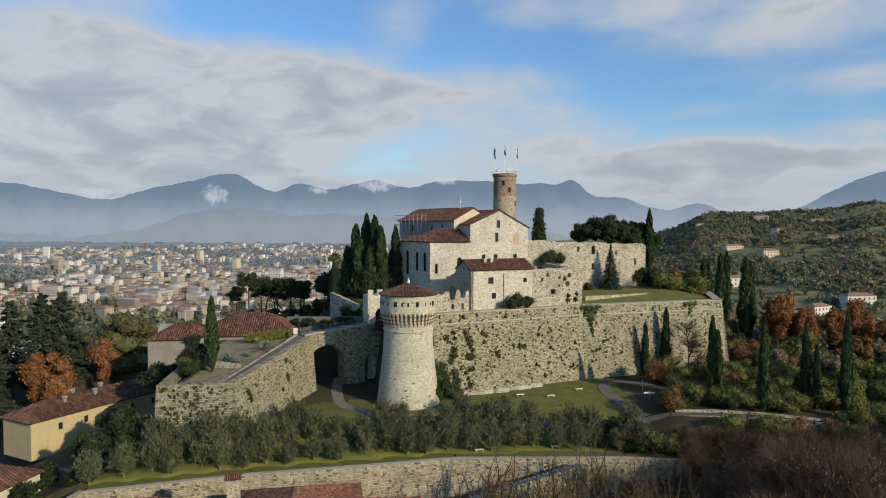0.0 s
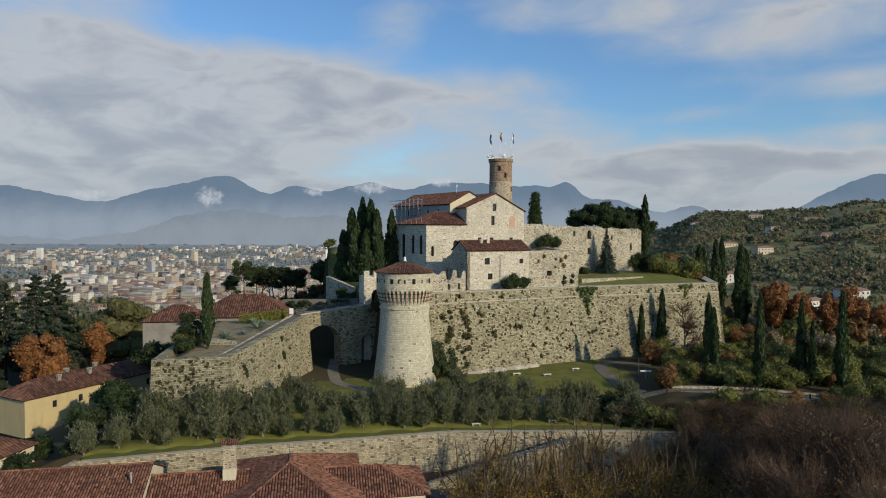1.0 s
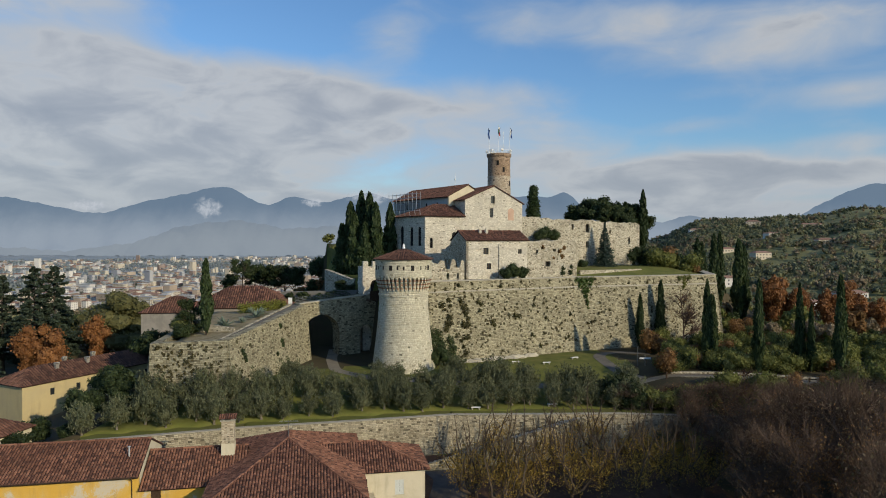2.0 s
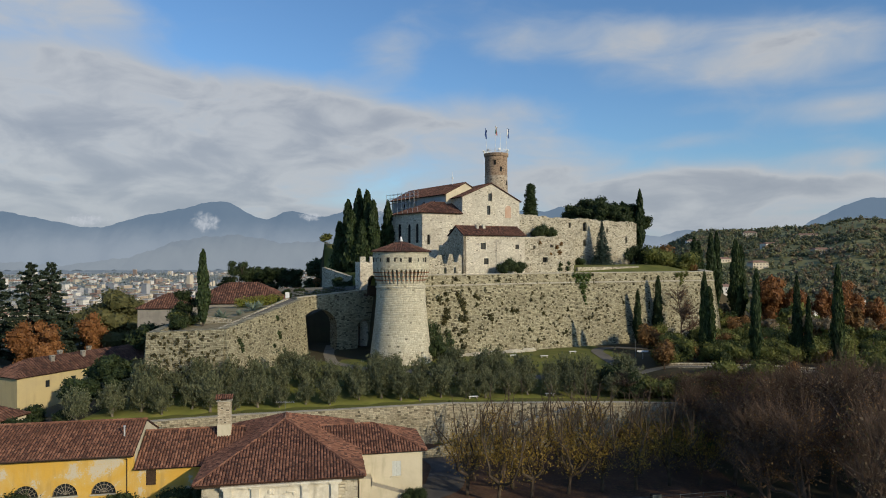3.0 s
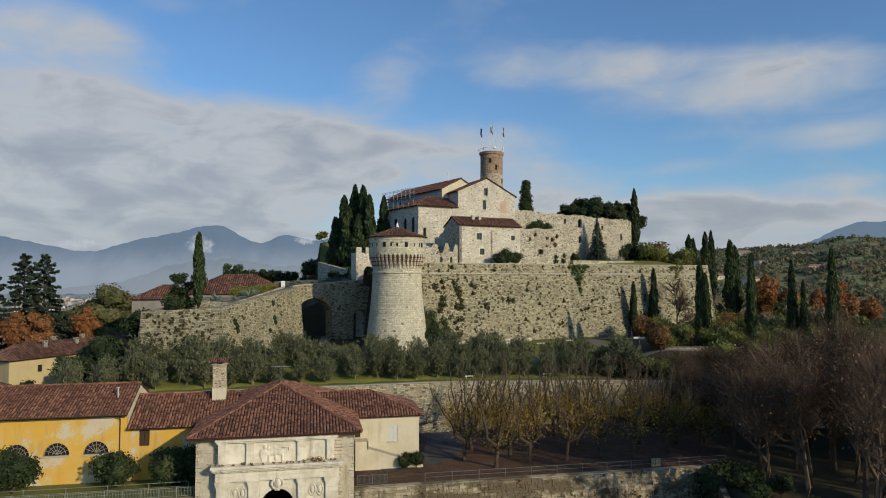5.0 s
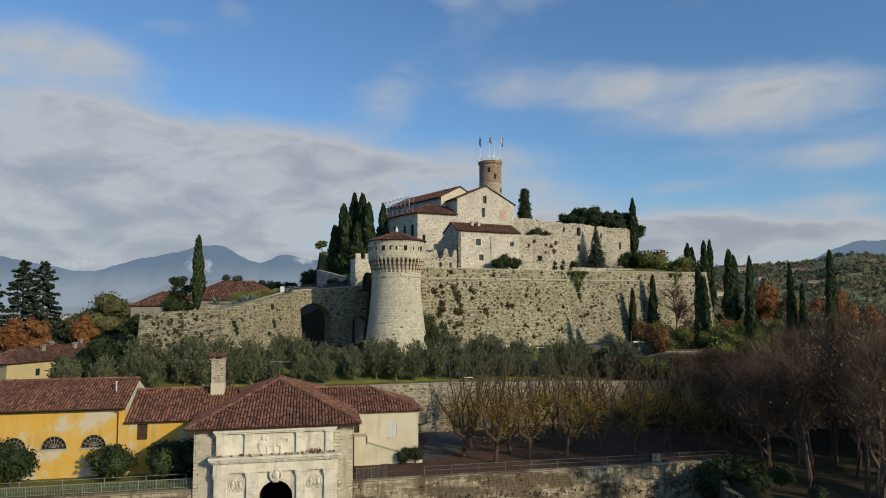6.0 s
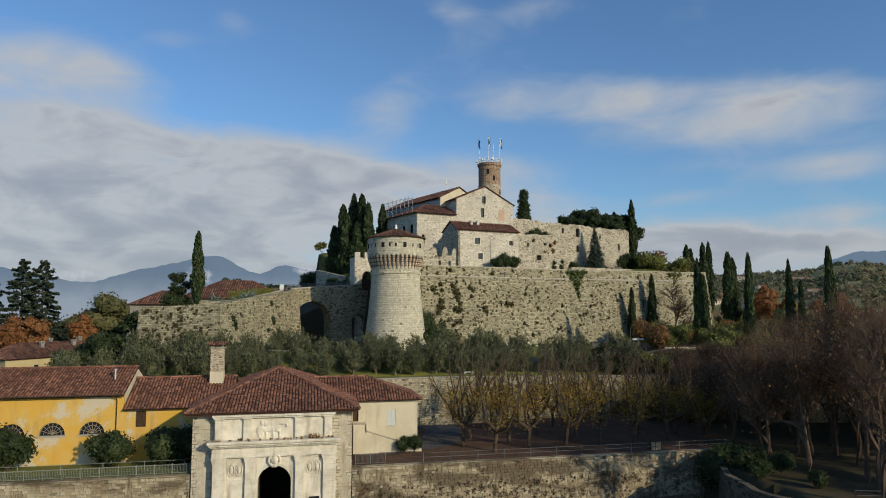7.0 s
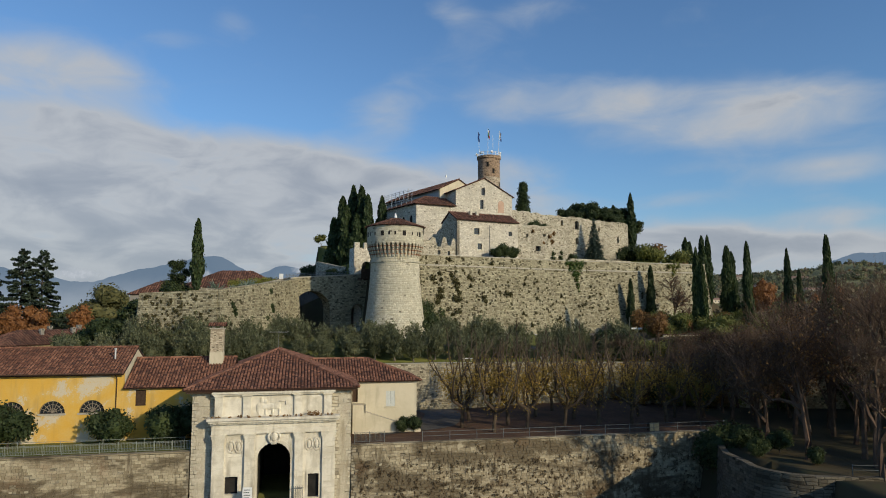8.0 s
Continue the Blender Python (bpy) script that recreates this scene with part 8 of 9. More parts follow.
    tagged(new("distant_city", mesh("distant_city", all_v, all_f, all_m)), "hazy distant city of pale blocks and red roofs", "city", kind="stuff")


build_city()


def far_woods():
    """Tree clumps on the hill and among the city's houses."""
    rng = np.random.default_rng(17)

    def clumps(name, pts, sizes, mats, label):
        """Each tree a small cloud of leaf clumps."""
        k = CLUMP
        n = len(pts)
        d = rng.normal(size=(n, k, 3))
        d /= np.linalg.norm(d, axis=2, keepdims=True)
        w = np.asarray(sizes)[:, None, None] * rng.uniform(0.38, 0.62, (n, 1, 3))
        c = np.asarray(pts)[:, None, :] + np.array([0, 0, 0.55]) * np.asarray(sizes)[:, None, None] + d * w * rng.random((n, k, 1)) ** 0.4
        q = leaf_quads(c.reshape(-1, 3), d.reshape(-1, 3), 1.0, rng, 1.15).reshape(-1, 4, 3)
        mid = c.reshape(-1, 1, 3)
        q = mid + (q - mid) * np.repeat(np.asarray(sizes) * SPRAY, k)[:, None, None]
        bm = bmesh.new()
        bmesh.ops.create_icosphere(bm, subdivisions=1, radius=1.0)
        bv = np.array([v.co for v in bm.verts])
        bf = np.array([[v.index for v in f.verts] for f in bm.faces])
        bm.free()
        heart = np.asarray(pts)[:, None, :] + np.asarray(sizes)[:, None, None] * (np.array([0, 0, 0.5]) + bv[None] * np.array([0.30, 0.30, 0.32]) * rng.uniform(0.6, 1.2, (n, len(bv), 1)))
        faces = np.arange(n * k * 4).reshape(-1, 4).tolist() + (bf[None] + (n * k * 4 + np.arange(n) * len(bv))[:, None, None]).reshape(-1, 3).tolist()
        me = bpy.data.meshes.new(name)
        me.from_pydata(np.concatenate([q.reshape(-1, 3), heart.reshape(-1, 3)]).tolist(), [], faces)
        for m in mats:
            me.materials.append(m)
        px, py = np.asarray(pts)[:, 0], np.asarray(pts)[:, 1]
        kind = rng.random(n) + 0.35 * wave(px, py, 0.011, 5.0)
        pick = np.searchsorted(np.cumsum(WOOD_MIX)[:-1], np.clip(kind, 0.0, 0.999))
        me.polygons.foreach_set("material_index", np.concatenate([np.repeat(pick, k), np.repeat(pick, len(bf))]).astype(np.int32))
        me.polygons.foreach_set("use_smooth", np.ones(len(faces), bool))
        tagged(new(name, me), label, "trees", kind="stuff")

    mats = [H_DARK, H_OLIVE, H_BROWN, L_ORANGE]
    global WOOD_MIX, CLUMP, SPRAY
    CLUMP, SPRAY = 24, 0.30
    WOOD_MIX = [0.30, 0.46, 0.24, 0.0]
    n = 15000
    d = 300 + 1000 * rng.random(n) ** 0.75
    a = rng.uniform(0.17, 0.70, n)
    x, y = d * np.sin(a), d * np.cos(a)
    f = wave(x, y, 0.018, 3.0) + 0.6 * wave(x, y, 0.05, 1.0)
    ok = (f > -0.12) | (rng.random(n) < 0.16)
    x, y, d = x[ok], y[ok], d[ok]
    clumps("hill_woods", np.stack([x, y, land(x, y) - 0.5], 1), rng.uniform(3.0, 7.4, len(x)), mats, "mixed autumn woods on the far hillside")
    CLUMP, SPRAY = 5, 0.42
    n = 19000
    d = 330 + 3300 * rng.random(n) ** 0.95
    a = rng.uniform(-0.75, 0.12, n)
    x, y = d * np.sin(a), d * np.cos(a)
    g = np.sin(x * 0.006 + 1) * np.cos(y * 0.005) + 0.6 * np.sin(x * 0.021) * np.sin(y * 0.017) + 0.4 * np.sin(x * 0.047) * np.cos(y * 0.041)
    ok = (g > 0.05) | (rng.random(n) < np.where(d < 1300, 0.16, 0.5))
    x, y = x[ok], y[ok]
    WOOD_MIX = [0.45, 0.25, 0.30, 0.0]
    out = np.hypot(x, y) > 1500
    size = rng.uniform(6.0, 14.0, len(x))
    at = np.stack([x, y, land(x, y) - 0.5], 1)
    clumps("city_trees", at[~out], size[~out], mats, "dark trees between the city houses")
    # Beyond 1500 m the leaf colour itself carries the haze.
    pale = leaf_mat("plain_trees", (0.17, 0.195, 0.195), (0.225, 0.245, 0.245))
    clumps("plain_trees", at[out], size[out], [pale] * 4, "trees far out on the plain, greyed by painted haze")


far_woods()


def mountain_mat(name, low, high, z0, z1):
    """Far slopes: wooded ridges; the haze of miles of air is put into emission."""
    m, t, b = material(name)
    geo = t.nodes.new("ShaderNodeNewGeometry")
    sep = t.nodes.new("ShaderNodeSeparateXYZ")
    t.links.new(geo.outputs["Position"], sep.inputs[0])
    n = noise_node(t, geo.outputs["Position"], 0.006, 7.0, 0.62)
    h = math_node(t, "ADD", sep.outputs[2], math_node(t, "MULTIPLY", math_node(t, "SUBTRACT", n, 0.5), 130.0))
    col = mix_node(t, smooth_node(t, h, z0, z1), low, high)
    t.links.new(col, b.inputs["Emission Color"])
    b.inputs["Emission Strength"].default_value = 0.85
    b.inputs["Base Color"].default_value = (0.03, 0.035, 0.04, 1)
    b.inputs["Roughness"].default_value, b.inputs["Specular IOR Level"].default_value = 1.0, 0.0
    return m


def mountains():
    def ridge(name, y, x0, x1, crest, mat, label, deep=350):
        n, m = 360, 10
        xs = np.linspace(x0, x1, n)
        top = crest(xs)
        vs, fs = [], []
        for j in range(m):
            f = j / (m - 1)
            z = -80 + (top + 80) * f ** 1.15 + (1 - f) * f * 60 * np.sin(xs * 0.011 + 3 * f) + (1 - f) * 25 * np.sin(xs * 0.03 + f * 9)
            yy = y - deep * (1 - f) + 40 * np.sin(xs * 0.017) * (1 - f)
            vs += list(zip(xs.tolist(), yy.tolist(), z.tolist()))
        for j in range(m - 1):
            for i in range(n - 1):
                k = j * n + i
                fs.append((k, k + 1, k + n + 1, k + n))
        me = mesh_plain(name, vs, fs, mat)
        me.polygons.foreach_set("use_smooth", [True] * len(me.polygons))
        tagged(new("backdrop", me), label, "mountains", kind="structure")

    def bumps(rows, base, mean):
        """A crest: a broad rise with shoulders on it."""
        def f(x):
            z = np.full_like(x, base)
            for c, w, h in rows:
                z = z + h * np.exp(-np.abs((x - c) / w) ** 2)
            return z + mean * (5 * np.sin(x * 0.013) + 4 * np.sin(x * 0.031 + 1) + 2.5 * np.sin(x * 0.083 + 2) + 1.5 * np.sin(x * 0.19))
        return f

    far = mountain_mat("hazed_far_mountains", (0.34, 0.405, 0.49), (0.15, 0.225, 0.325), 40, 330)
    mid = mountain_mat("hazed_nearer_mountains", (0.31, 0.36, 0.415), (0.20, 0.255, 0.325), 10, 260)
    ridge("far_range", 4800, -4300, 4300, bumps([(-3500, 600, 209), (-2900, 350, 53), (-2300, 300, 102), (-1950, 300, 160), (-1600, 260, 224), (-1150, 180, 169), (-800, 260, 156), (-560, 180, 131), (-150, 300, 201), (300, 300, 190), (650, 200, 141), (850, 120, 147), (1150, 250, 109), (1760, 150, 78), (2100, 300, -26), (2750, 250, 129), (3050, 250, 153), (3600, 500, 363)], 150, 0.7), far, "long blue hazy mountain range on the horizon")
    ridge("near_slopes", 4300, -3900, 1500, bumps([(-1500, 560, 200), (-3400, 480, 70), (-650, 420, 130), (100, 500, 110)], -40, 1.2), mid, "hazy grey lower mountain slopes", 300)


mountains()


def mist(x, y, z, w, h, seed):
    """A shred of cloud lying on the far slopes."""
    m, t, b = material("mist")
    t.nodes.remove(b)
    co = obj_coord(t)
    sep = t.nodes.new("ShaderNodeSeparateXYZ")
    t.links.new(co, sep.inputs[0])
    r2 = math_node(t, "ADD", math_node(t, "POWER", math_node(t, "ABSOLUTE", math_node(t, "DIVIDE", sep.outputs[0], w)), 2.0), math_node(t, "POWER", math_node(t, "ABSOLUTE", math_node(t, "DIVIDE", sep.outputs[2], h)), 2.0))
    n = noise_node(t, co, 0.02 + 0.004 * seed, 6.0, 0.6, 0.6)
    a = smooth_node(t, math_node(t, "SUBTRACT", math_node(t, "MULTIPLY", n, 1.7), r2), 0.30, 1.05, 0.0, 0.75)
    em, tr, mx = t.nodes.new("ShaderNodeEmission"), t.nodes.new("ShaderNodeBsdfTransparent"), t.nodes.new("ShaderNodeMixShader")
    # The cloud's daylight white is put into emission.
    em.inputs[0].default_value = (0.60, 0.64, 0.70, 1)
    t.links.new(a, mx.inputs[0]), t.links.new(tr.outputs[0], mx.inputs[1]), t.links.new(em.outputs[0], mx.inputs[2])
    t.links.new(mx.outputs[0], t.nodes["Material Output"].inputs[0])
    bm = bmesh.new()
    bm.faces.new([bm.verts.new(p) for p in ((-w, 0, -h), (w, 0, -h), (w, 0, h), (-w, 0, h))])
    ob = new("cloud", finish(bm, "cloud", m))
    ob.matrix_world = place(x, y, z)
    tagged(ob, "white shred of low cloud on the mountains", "cloud", kind="structure")


mist(-1500, 4050, 235, 130, 95, 1), mist(-500, 4050, 300, 190, 75, 2), mist(-70, 4050, 330, 130, 45, 3), mist(-2250, 4050, 250, 200, 55, 4), mist(-850, 4050, 270, 100, 45, 5)


# ---- weeds, creepers and small things ----
def weed_mesh(name, spots, mat, seed, size=0.24):
    """Tufts: (x, y, z, radius, outward x, y) each a loose clump of leaves."""
    rng = np.random.default_rng(seed)
    pts, nrm = [], []
    for x, y, z, r, ox, oy in spots:
        n = int(18 + 90 * r * r)
        d = rng.normal(size=(n, 3))
        d /= np.linalg.norm(d, axis=1, keepdims=True)
        p = d * (r * rng.random((n, 1)) ** 0.5) * np.array([1, 1, 1.15])
        k = p[:, 0] * ox + p[:, 1] * oy
        p[:, 0] -= np.minimum(k, 0) * ox * 1.3
        p[:, 1] -= np.minimum(k, 0) * oy * 1.3
        pts.append(p + np.array([x, y, z]))
        nrm.append(d + 0.6 * np.array([ox, oy, 0.3]))
    return mesh_of_quads(name, leaf_quads(np.concatenate(pts), np.concatenate(nrm), size, rng, 1.5), mat)


def on_wall(p0, p1, top, batter, u, z, out=0.05):
    """World place on a leaning wall's face, and its outward direction."""
    a = math.atan2(p1[1] - p0[1], p1[0] - p0[0])
    v = -batter * (top - z) - out
    return p0[0] + u * math.cos(a) - v * math.sin(a), p0[1] + u * math.sin(a) + v * math.cos(a), math.sin(a), -math.cos(a)


L_WALL = leaf_mat("wall_plants", (0.048, 0.046, 0.018), (0.095, 0.086, 0.036))


def weeds():
    rng = random.Random(31)
    for (p0, p1, top, bat, z0, z1, n, lab) in (((-7.0, 156.0), (34.3, 177.3), 29.9, 0.13, 11, 29.6, 300, "dark weeds rooted in the fortress wall"), ((34.3, 177.3), (78.0, 192.2), 29.9, 0.13, 12, 29.6, 200, "dark weeds rooted in the fortress wall"),
                                          ((-10.9, 84.6), (43.2, 95.5), -0.72, 0.05, -9.8, -3.0, 900, "dry brown plants rooted in the moat wall"), ((-10.9, 84.6), (43.2, 95.5), -0.72, 0.05, -4, -1, 50, "weeds rooted in the moat wall"),
                                          ((-57.9, 127.0), (-42.8, 127.1), 20.5, 0.11, 10, 19.6, 150, "dry weeds rooted in the ravelin wall"), ((-42.8, 127.1), (-34.6, 160.6), 24.2, 0.09, 10, 21, 40, "dark weeds rooted in the ravelin flank")):
        L = math.hypot(p1[0] - p0[0], p1[1] - p0[1])
        rows = []
        for _ in range(n):
            u, z = rng.uniform(1, L - 1), rng.uniform(z0, z1)
            x, y, ox, oy = on_wall(p0, p1, top, bat, u, z)
            rows.append((x, y, z, rng.choice((0.12, 0.16, 0.22, 0.30, 0.42)) * rng.uniform(0.6, 1.3), ox, oy))
        tagged(new("wall_weeds", weed_mesh("wall_weeds", rows, L_DRY if top < 0 else L_WEED, rng.randrange(99), 0.12 if top < 0 else 0.2)), lab, "weeds", kind="stuff")
    # single large plants
    def bush_on(name, lab, mat, p0, p1, top, bat, rows, size=0.3):
        out = []
        for u, z, r in rows:
            x, y, ox, oy = on_wall(p0, p1, top, bat, u, z)
            out.append((x, y, z, r, ox, oy))
        tagged(new(name, weed_mesh(name, out, mat, 7, size)), lab, "shrub")
    A, B = (-7.0, 156.0), (34.3, 177.3)
    for rows in (((5.9, 24.4, 1.0),), ((7.8, 25.5, 0.75), (8.0, 24.0, 0.5)), ((11.1, 25.2, 0.95), (11.8, 23.8, 1.15), (12.3, 22.6, 1.0)), ((7.8, 21.4, 1.0), (7.4, 20.0, 1.2), (6.8, 18.8, 1.1)), ((12.2, 21.6, 0.6), (12.8, 20.8, 0.7)), ((11.6, 19.4, 1.1), (12.6, 19.2, 0.9)), ((11.8, 16.2, 0.9), (10.6, 15.6, 0.6), (12.6, 16.4, 0.7)), ((11.2, 14.2, 0.6), (11.7, 12.6, 0.95)),
                 ((1.6, 27.4, 0.9), (1.8, 25.0, 1.1), (1.6, 23.4, 1.1), (1.5, 21.0, 0.6)), ((2.6, 17.8, 1.6), (4.4, 17.0, 1.6), (2.8, 15.4, 1.9), (5.0, 15.0, 1.6), (3.0, 13.0, 1.9), (5.2, 12.8, 1.5)), ((7.6, 16.0, 1.2), (8.0, 14.0, 1.4), (7.6, 12.4, 1.2)), ((16.0, 24.7, 0.75), (16.6, 24.1, 0.5)), ((16.2, 22.6, 0.6),), ((19.8, 19.5, 0.85), (20.2, 18.7, 0.5)), ((26.6, 21.0, 0.7), (27.6, 20.6, 0.8)), ((32.4, 23.3, 0.6),), ((36.0, 19.7, 0.55),), ((43.9, 20.3, 0.6),), ((31.3, 15.8, 0.6),), ((33.7, 12.7, 0.65),), ((42.9, 14.7, 0.5),), ((22.9, 28.4, 0.55),), ((10.8, 29.0, 0.6),)):
        bush_on("wall_shrub", "brownish shrub growing out of the fortress wall", L_DARK if rows[0][1] < 18 and rows[0][0] < 9 else L_WALL, A, B, 29.9, 0.13, rows)
    ivy = [(u, z, r) for u, z, r in ((0.5, 29.3, 0.9), (1.9, 29.2, 1.0), (3.4, 29.1, 1.0), (4.9, 29.2, 0.9), (1.4, 27.8, 0.9), (2.8, 27.6, 1.0), (4.2, 27.8, 0.8), (2.4, 26.2, 0.9), (3.4, 26.2, 0.8), (2.8, 24.8, 0.75), (3.1, 23.6, 0.55), (3.2, 22.6, 0.4), (3.3, 21.7, 0.3))]
    bush_on("hanging_ivy", "green ivy hanging over the fortress wall", L_IVY, (34.3, 177.3), (78.0, 192.2), 29.9, 0.13, ivy)
    ivy = [(33.5, 29.2, 0.8), (35.0, 29.2, 0.9), (36.6, 29.3, 0.8), (35.0, 27.8, 0.8), (34.6, 26.7, 0.5)]
    bush_on("hanging_ivy", "green ivy hanging over the fortress wall", L_BUSH, (34.3, 177.3), (78.0, 192.2), 29.9, 0.13, ivy)
    bush_on("wall_shrub", "dark caper bush in the ravelin flank", L_DARK, (-42.8, 127.1), (-34.6, 160.6), 24.2, 0.09, [(4.4, 17.6, 0.75), (5.0, 16.6, 0.7), (5.3, 15.6, 0.5)])
    bush_on("wall_shrub", "dark caper bush in the ravelin flank", L_DARK, (-42.8, 127.1), (-34.6, 160.6), 24.2, 0.09, [(20.6, 17.4, 0.7), (20.9, 16.4, 0.5)])
    bush_on("wall_shrub", "dark caper bush in the ravelin flank", L_DARK, (-42.8, 127.1), (-34.6, 160.6), 24.2, 0.09, [(20.4, 20.8, 0.8), (18.2, 14.8, 0.5)])
    # creepers on the lower ward wall
    c = (20.8, 175.8)
    d = (c[0] + 16.8 * math.cos(radians(26.5)), c[1] + 16.8 * math.sin(radians(26.5)))
    for rows in (((12.0, 31.0, 0.9), (12.2, 32.4, 0.7)), ((14.6, 31.2, 0.8), (14.9, 32.6, 0.6)), ((11.0, 37.0, 0.7), (11.8, 35.6, 0.7), (12.4, 37.8, 0.6)), ((5.4, 38.2, 0.6),), ((9.0, 35.2, 0.4),)):
        bush_on("wall_shrub", "brown-green creeper on the ruined wall", L_BROWN if rows[0][1] > 34 else L_DARK, c, d, 40, 0.0, rows)
    # weeds on ledges of the portal
    g = Matrix(GATE)
    rng = random.Random(3)
    rows = []
    for _ in range(26):
        u = rng.uniform(2.3, 17.2)
        p = g @ Vector((u, -1.7 + rng.uniform(-0.1, 0.6), 3.48))
        rows.append((p.x, p.y, p.z, rng.uniform(0.10, 0.26), 0.2, -0.98))
    for u in (13.9, 14.3, 14.7, 15.1):
        p = g @ Vector((u, -1.3, 3.7))
        rows.append((p.x, p.y, p.z, 0.4, 0.2, -0.98))
    tagged(new("ledge_weeds", weed_mesh("ledge_weeds", rows, L_BROWN, 4, 0.14)), "dry brown weeds on the portal cornice", "weeds", kind="stuff")


weeds()


L_HEDGE = leaf_mat("hedge_leaves", (0.13, 0.14, 0.025), (0.21, 0.21, 0.045))


def agaves():
    rng = random.Random(12)
    first = thing("agave", place(-45.0, 154.0, float(land(-45.0, 154.0))), "large grey-green agave rosette in dry soil", "agave", "agaves on the ravelin")
    for i in range(34):
        bm = bmesh.new()
        a, up = rng.uniform(0, 6.28), rng.uniform(0.25, 1.25)
        L, w = rng.uniform(1.1, 1.7), 0.13
        prev = None
        for k in range(5):
            f = k / 4
            r = L * f * math.cos(up) * (1 + 0.1 * f)
            z = 0.1 + L * f * math.sin(up) - 0.35 * f * f * math.cos(up)
            ww = w * (1.0 - f ** 2) + 0.008
            c, s = math.cos(a), math.sin(a)
            cur = [bm.verts.new((r * c - ww * s, r * s + ww * c, z + 0.05)), bm.verts.new((r * c, r * s, z)), bm.verts.new((r * c + ww * s, r * s - ww * c, z + 0.05))]
            if prev:
                bm.faces.new((prev[0], prev[1], cur[1], cur[0])), bm.faces.new((prev[1], prev[2], cur[2], cur[1]))
            prev = cur
        part("leaf", bm, L_AGAVE, first)
    first.scale = (1.9, 1.9, 1.8)
    for x, y, s in ((-49.2, 145.0, 1.9), (-47.0, 149.5, 1.0), (-44.6, 157.5, 1.2), (-48.8, 162, 1.1), (-50.8, 146.5, 1.2)):
        c = copy_thing(first, place(x, y, float(land(x, y)), 70 * s))
        c.matrix_world, c.scale = place(x, y, float(land(x, y)), 70 * s), (s, s, s)
    # clipped hedge and rubble edging
    rows = [(-51.5 + 0.8 * k, 163.5 + 0.25 * k, float(land(-51.5 + 0.8 * k, 163.5)) + 1.0, 1.5, 0, -1) for k in range(13)]
    tagged(new("hedge", weed_mesh("hedge", rows, L_HEDGE, 9, 0.28)), "yellow-green hedge along the ravelin garden", "hedge")


agaves()
long_wall("wall_garden", (-53.5, 143.0), (-46.2, 141.0), 16, 21.6, 0.6, STONE_RUIN, "rough stone wall holding the agave bed", z1b=21.0)


def lawn_things():
    rng = random.Random(77)
    for x, y, w, d, turn in ((2.4, 157.6, 6.0, 3.0, 24), (7.4, 159.8, 6.4, 3.6, 26), (12.2, 162.0, 6.6, 3.4, 26), (17.0, 164.2, 6.2, 2.8, 26), (21.2, 166.6, 4.2, 1.8, 26)):
        bm = bmesh.new()
        q = bmesh.ops.create_icosphere(bm, subdivisions=3, radius=1.0)["verts"]
        for v in q:
            n = noise.noise(v.co * 2.3 + Vector((x, y, 0)))
            v.co = Vector((v.co.x * w * 0.5 * (1 + 0.4 * n), v.co.y * d * 0.5 * (1 + 0.4 * n), v.co.z * 0.5 * (1 + 1.1 * n)))
        ob = new("rock_outcrop", finish(bm, "rock_outcrop", PALE_ROCK))
        ob.matrix_world = place(x, y, float(land(x, y)) + 0.12, turn)
        tagged(ob, "flat pale rock outcrop at the wall foot", "rock", "outcrops under the fortress wall")
    def bench(x, y, turn):
        t = thing("stone_bench", place(x, y, float(land(x, y)), turn), "white stone bench on the lawn", "bench", "benches")
        part("seat", boxes((-0.95, 0.95, -0.28, 0.28, 0.4, 0.52)), WHITE, t)
        for s in (-0.7, 0.7):
            part("leg", boxes((s - 0.1, s + 0.1, -0.22, 0.22, -0.1, 0.4)), COPING, t)
    for x, y, a in ((31.5, 162.9, 20), (23.6, 156.8, 15), (16.3, 157.0, 10), (5.6, 128.8, 8), (21.0, 131.2, 4)):
        bench(x, y, a)
    t = thing("signpost", place(46.3, 154.2, float(land(46.3, 154.2))), "white finger signpost beside the gravel road", "sign")
    bm = bmesh.new()
    tube(bm, (0, 0, -0.2), (0, 0, 2.4), 0.05, 0.05, 6)
    part("post", bm, STEEL, t)
    for k, (a, c) in enumerate(((-1.3, -0.06), (0.06, 1.3))):
        part("finger", boxes((a, c, -0.06, 0.0, 1.6, 2.0)), WHITE, t)
    t = thing("lamp_post", place(44.9, 155.3, float(land(44.9, 155.3))), "thin grey lamp post beside the road", "lamp post")
    bm = bmesh.new()
    tube(bm, (0, 0, -0.2), (0, 0, 4.6), 0.07, 0.05, 6)
    part("post", bm, IRON, t)
    t = thing("ramp_sign", place(-39.3, 163.0, 23.4), "white notice board at the top of the ramp", "sign")
    part("board", boxes((-0.5, 0.5, -0.04, 0.04, 0.7, 2.2)), WHITE, t)
    part("post", boxes((-0.06, 0.06, -0.03, 0.03, -0.4, 0.7)), STEEL, t)
    # timber litter box on the promenade
    t = thing("timber_box", place(30.6, 94.9, -0.75, 11.4), "pale slatted timber box at the promenade edge", "box")
    for k in range(8):
        part("slat", boxes((-0.72 + 0.18 * k, -0.57 + 0.18 * k, -0.45, -0.41, 0.05, 1.25)), noisy("pale_timber", ((0.3, (0.42, 0.32, 0.17)), (0.7, (0.55, 0.43, 0.25))), 2.0) if k == 0 else bpy.data.materials["pale_timber"], t)
    part("body", boxes((-0.7, 0.7, -0.4, 0.4, 0.0, 1.2)), WOOD_DARK, t)
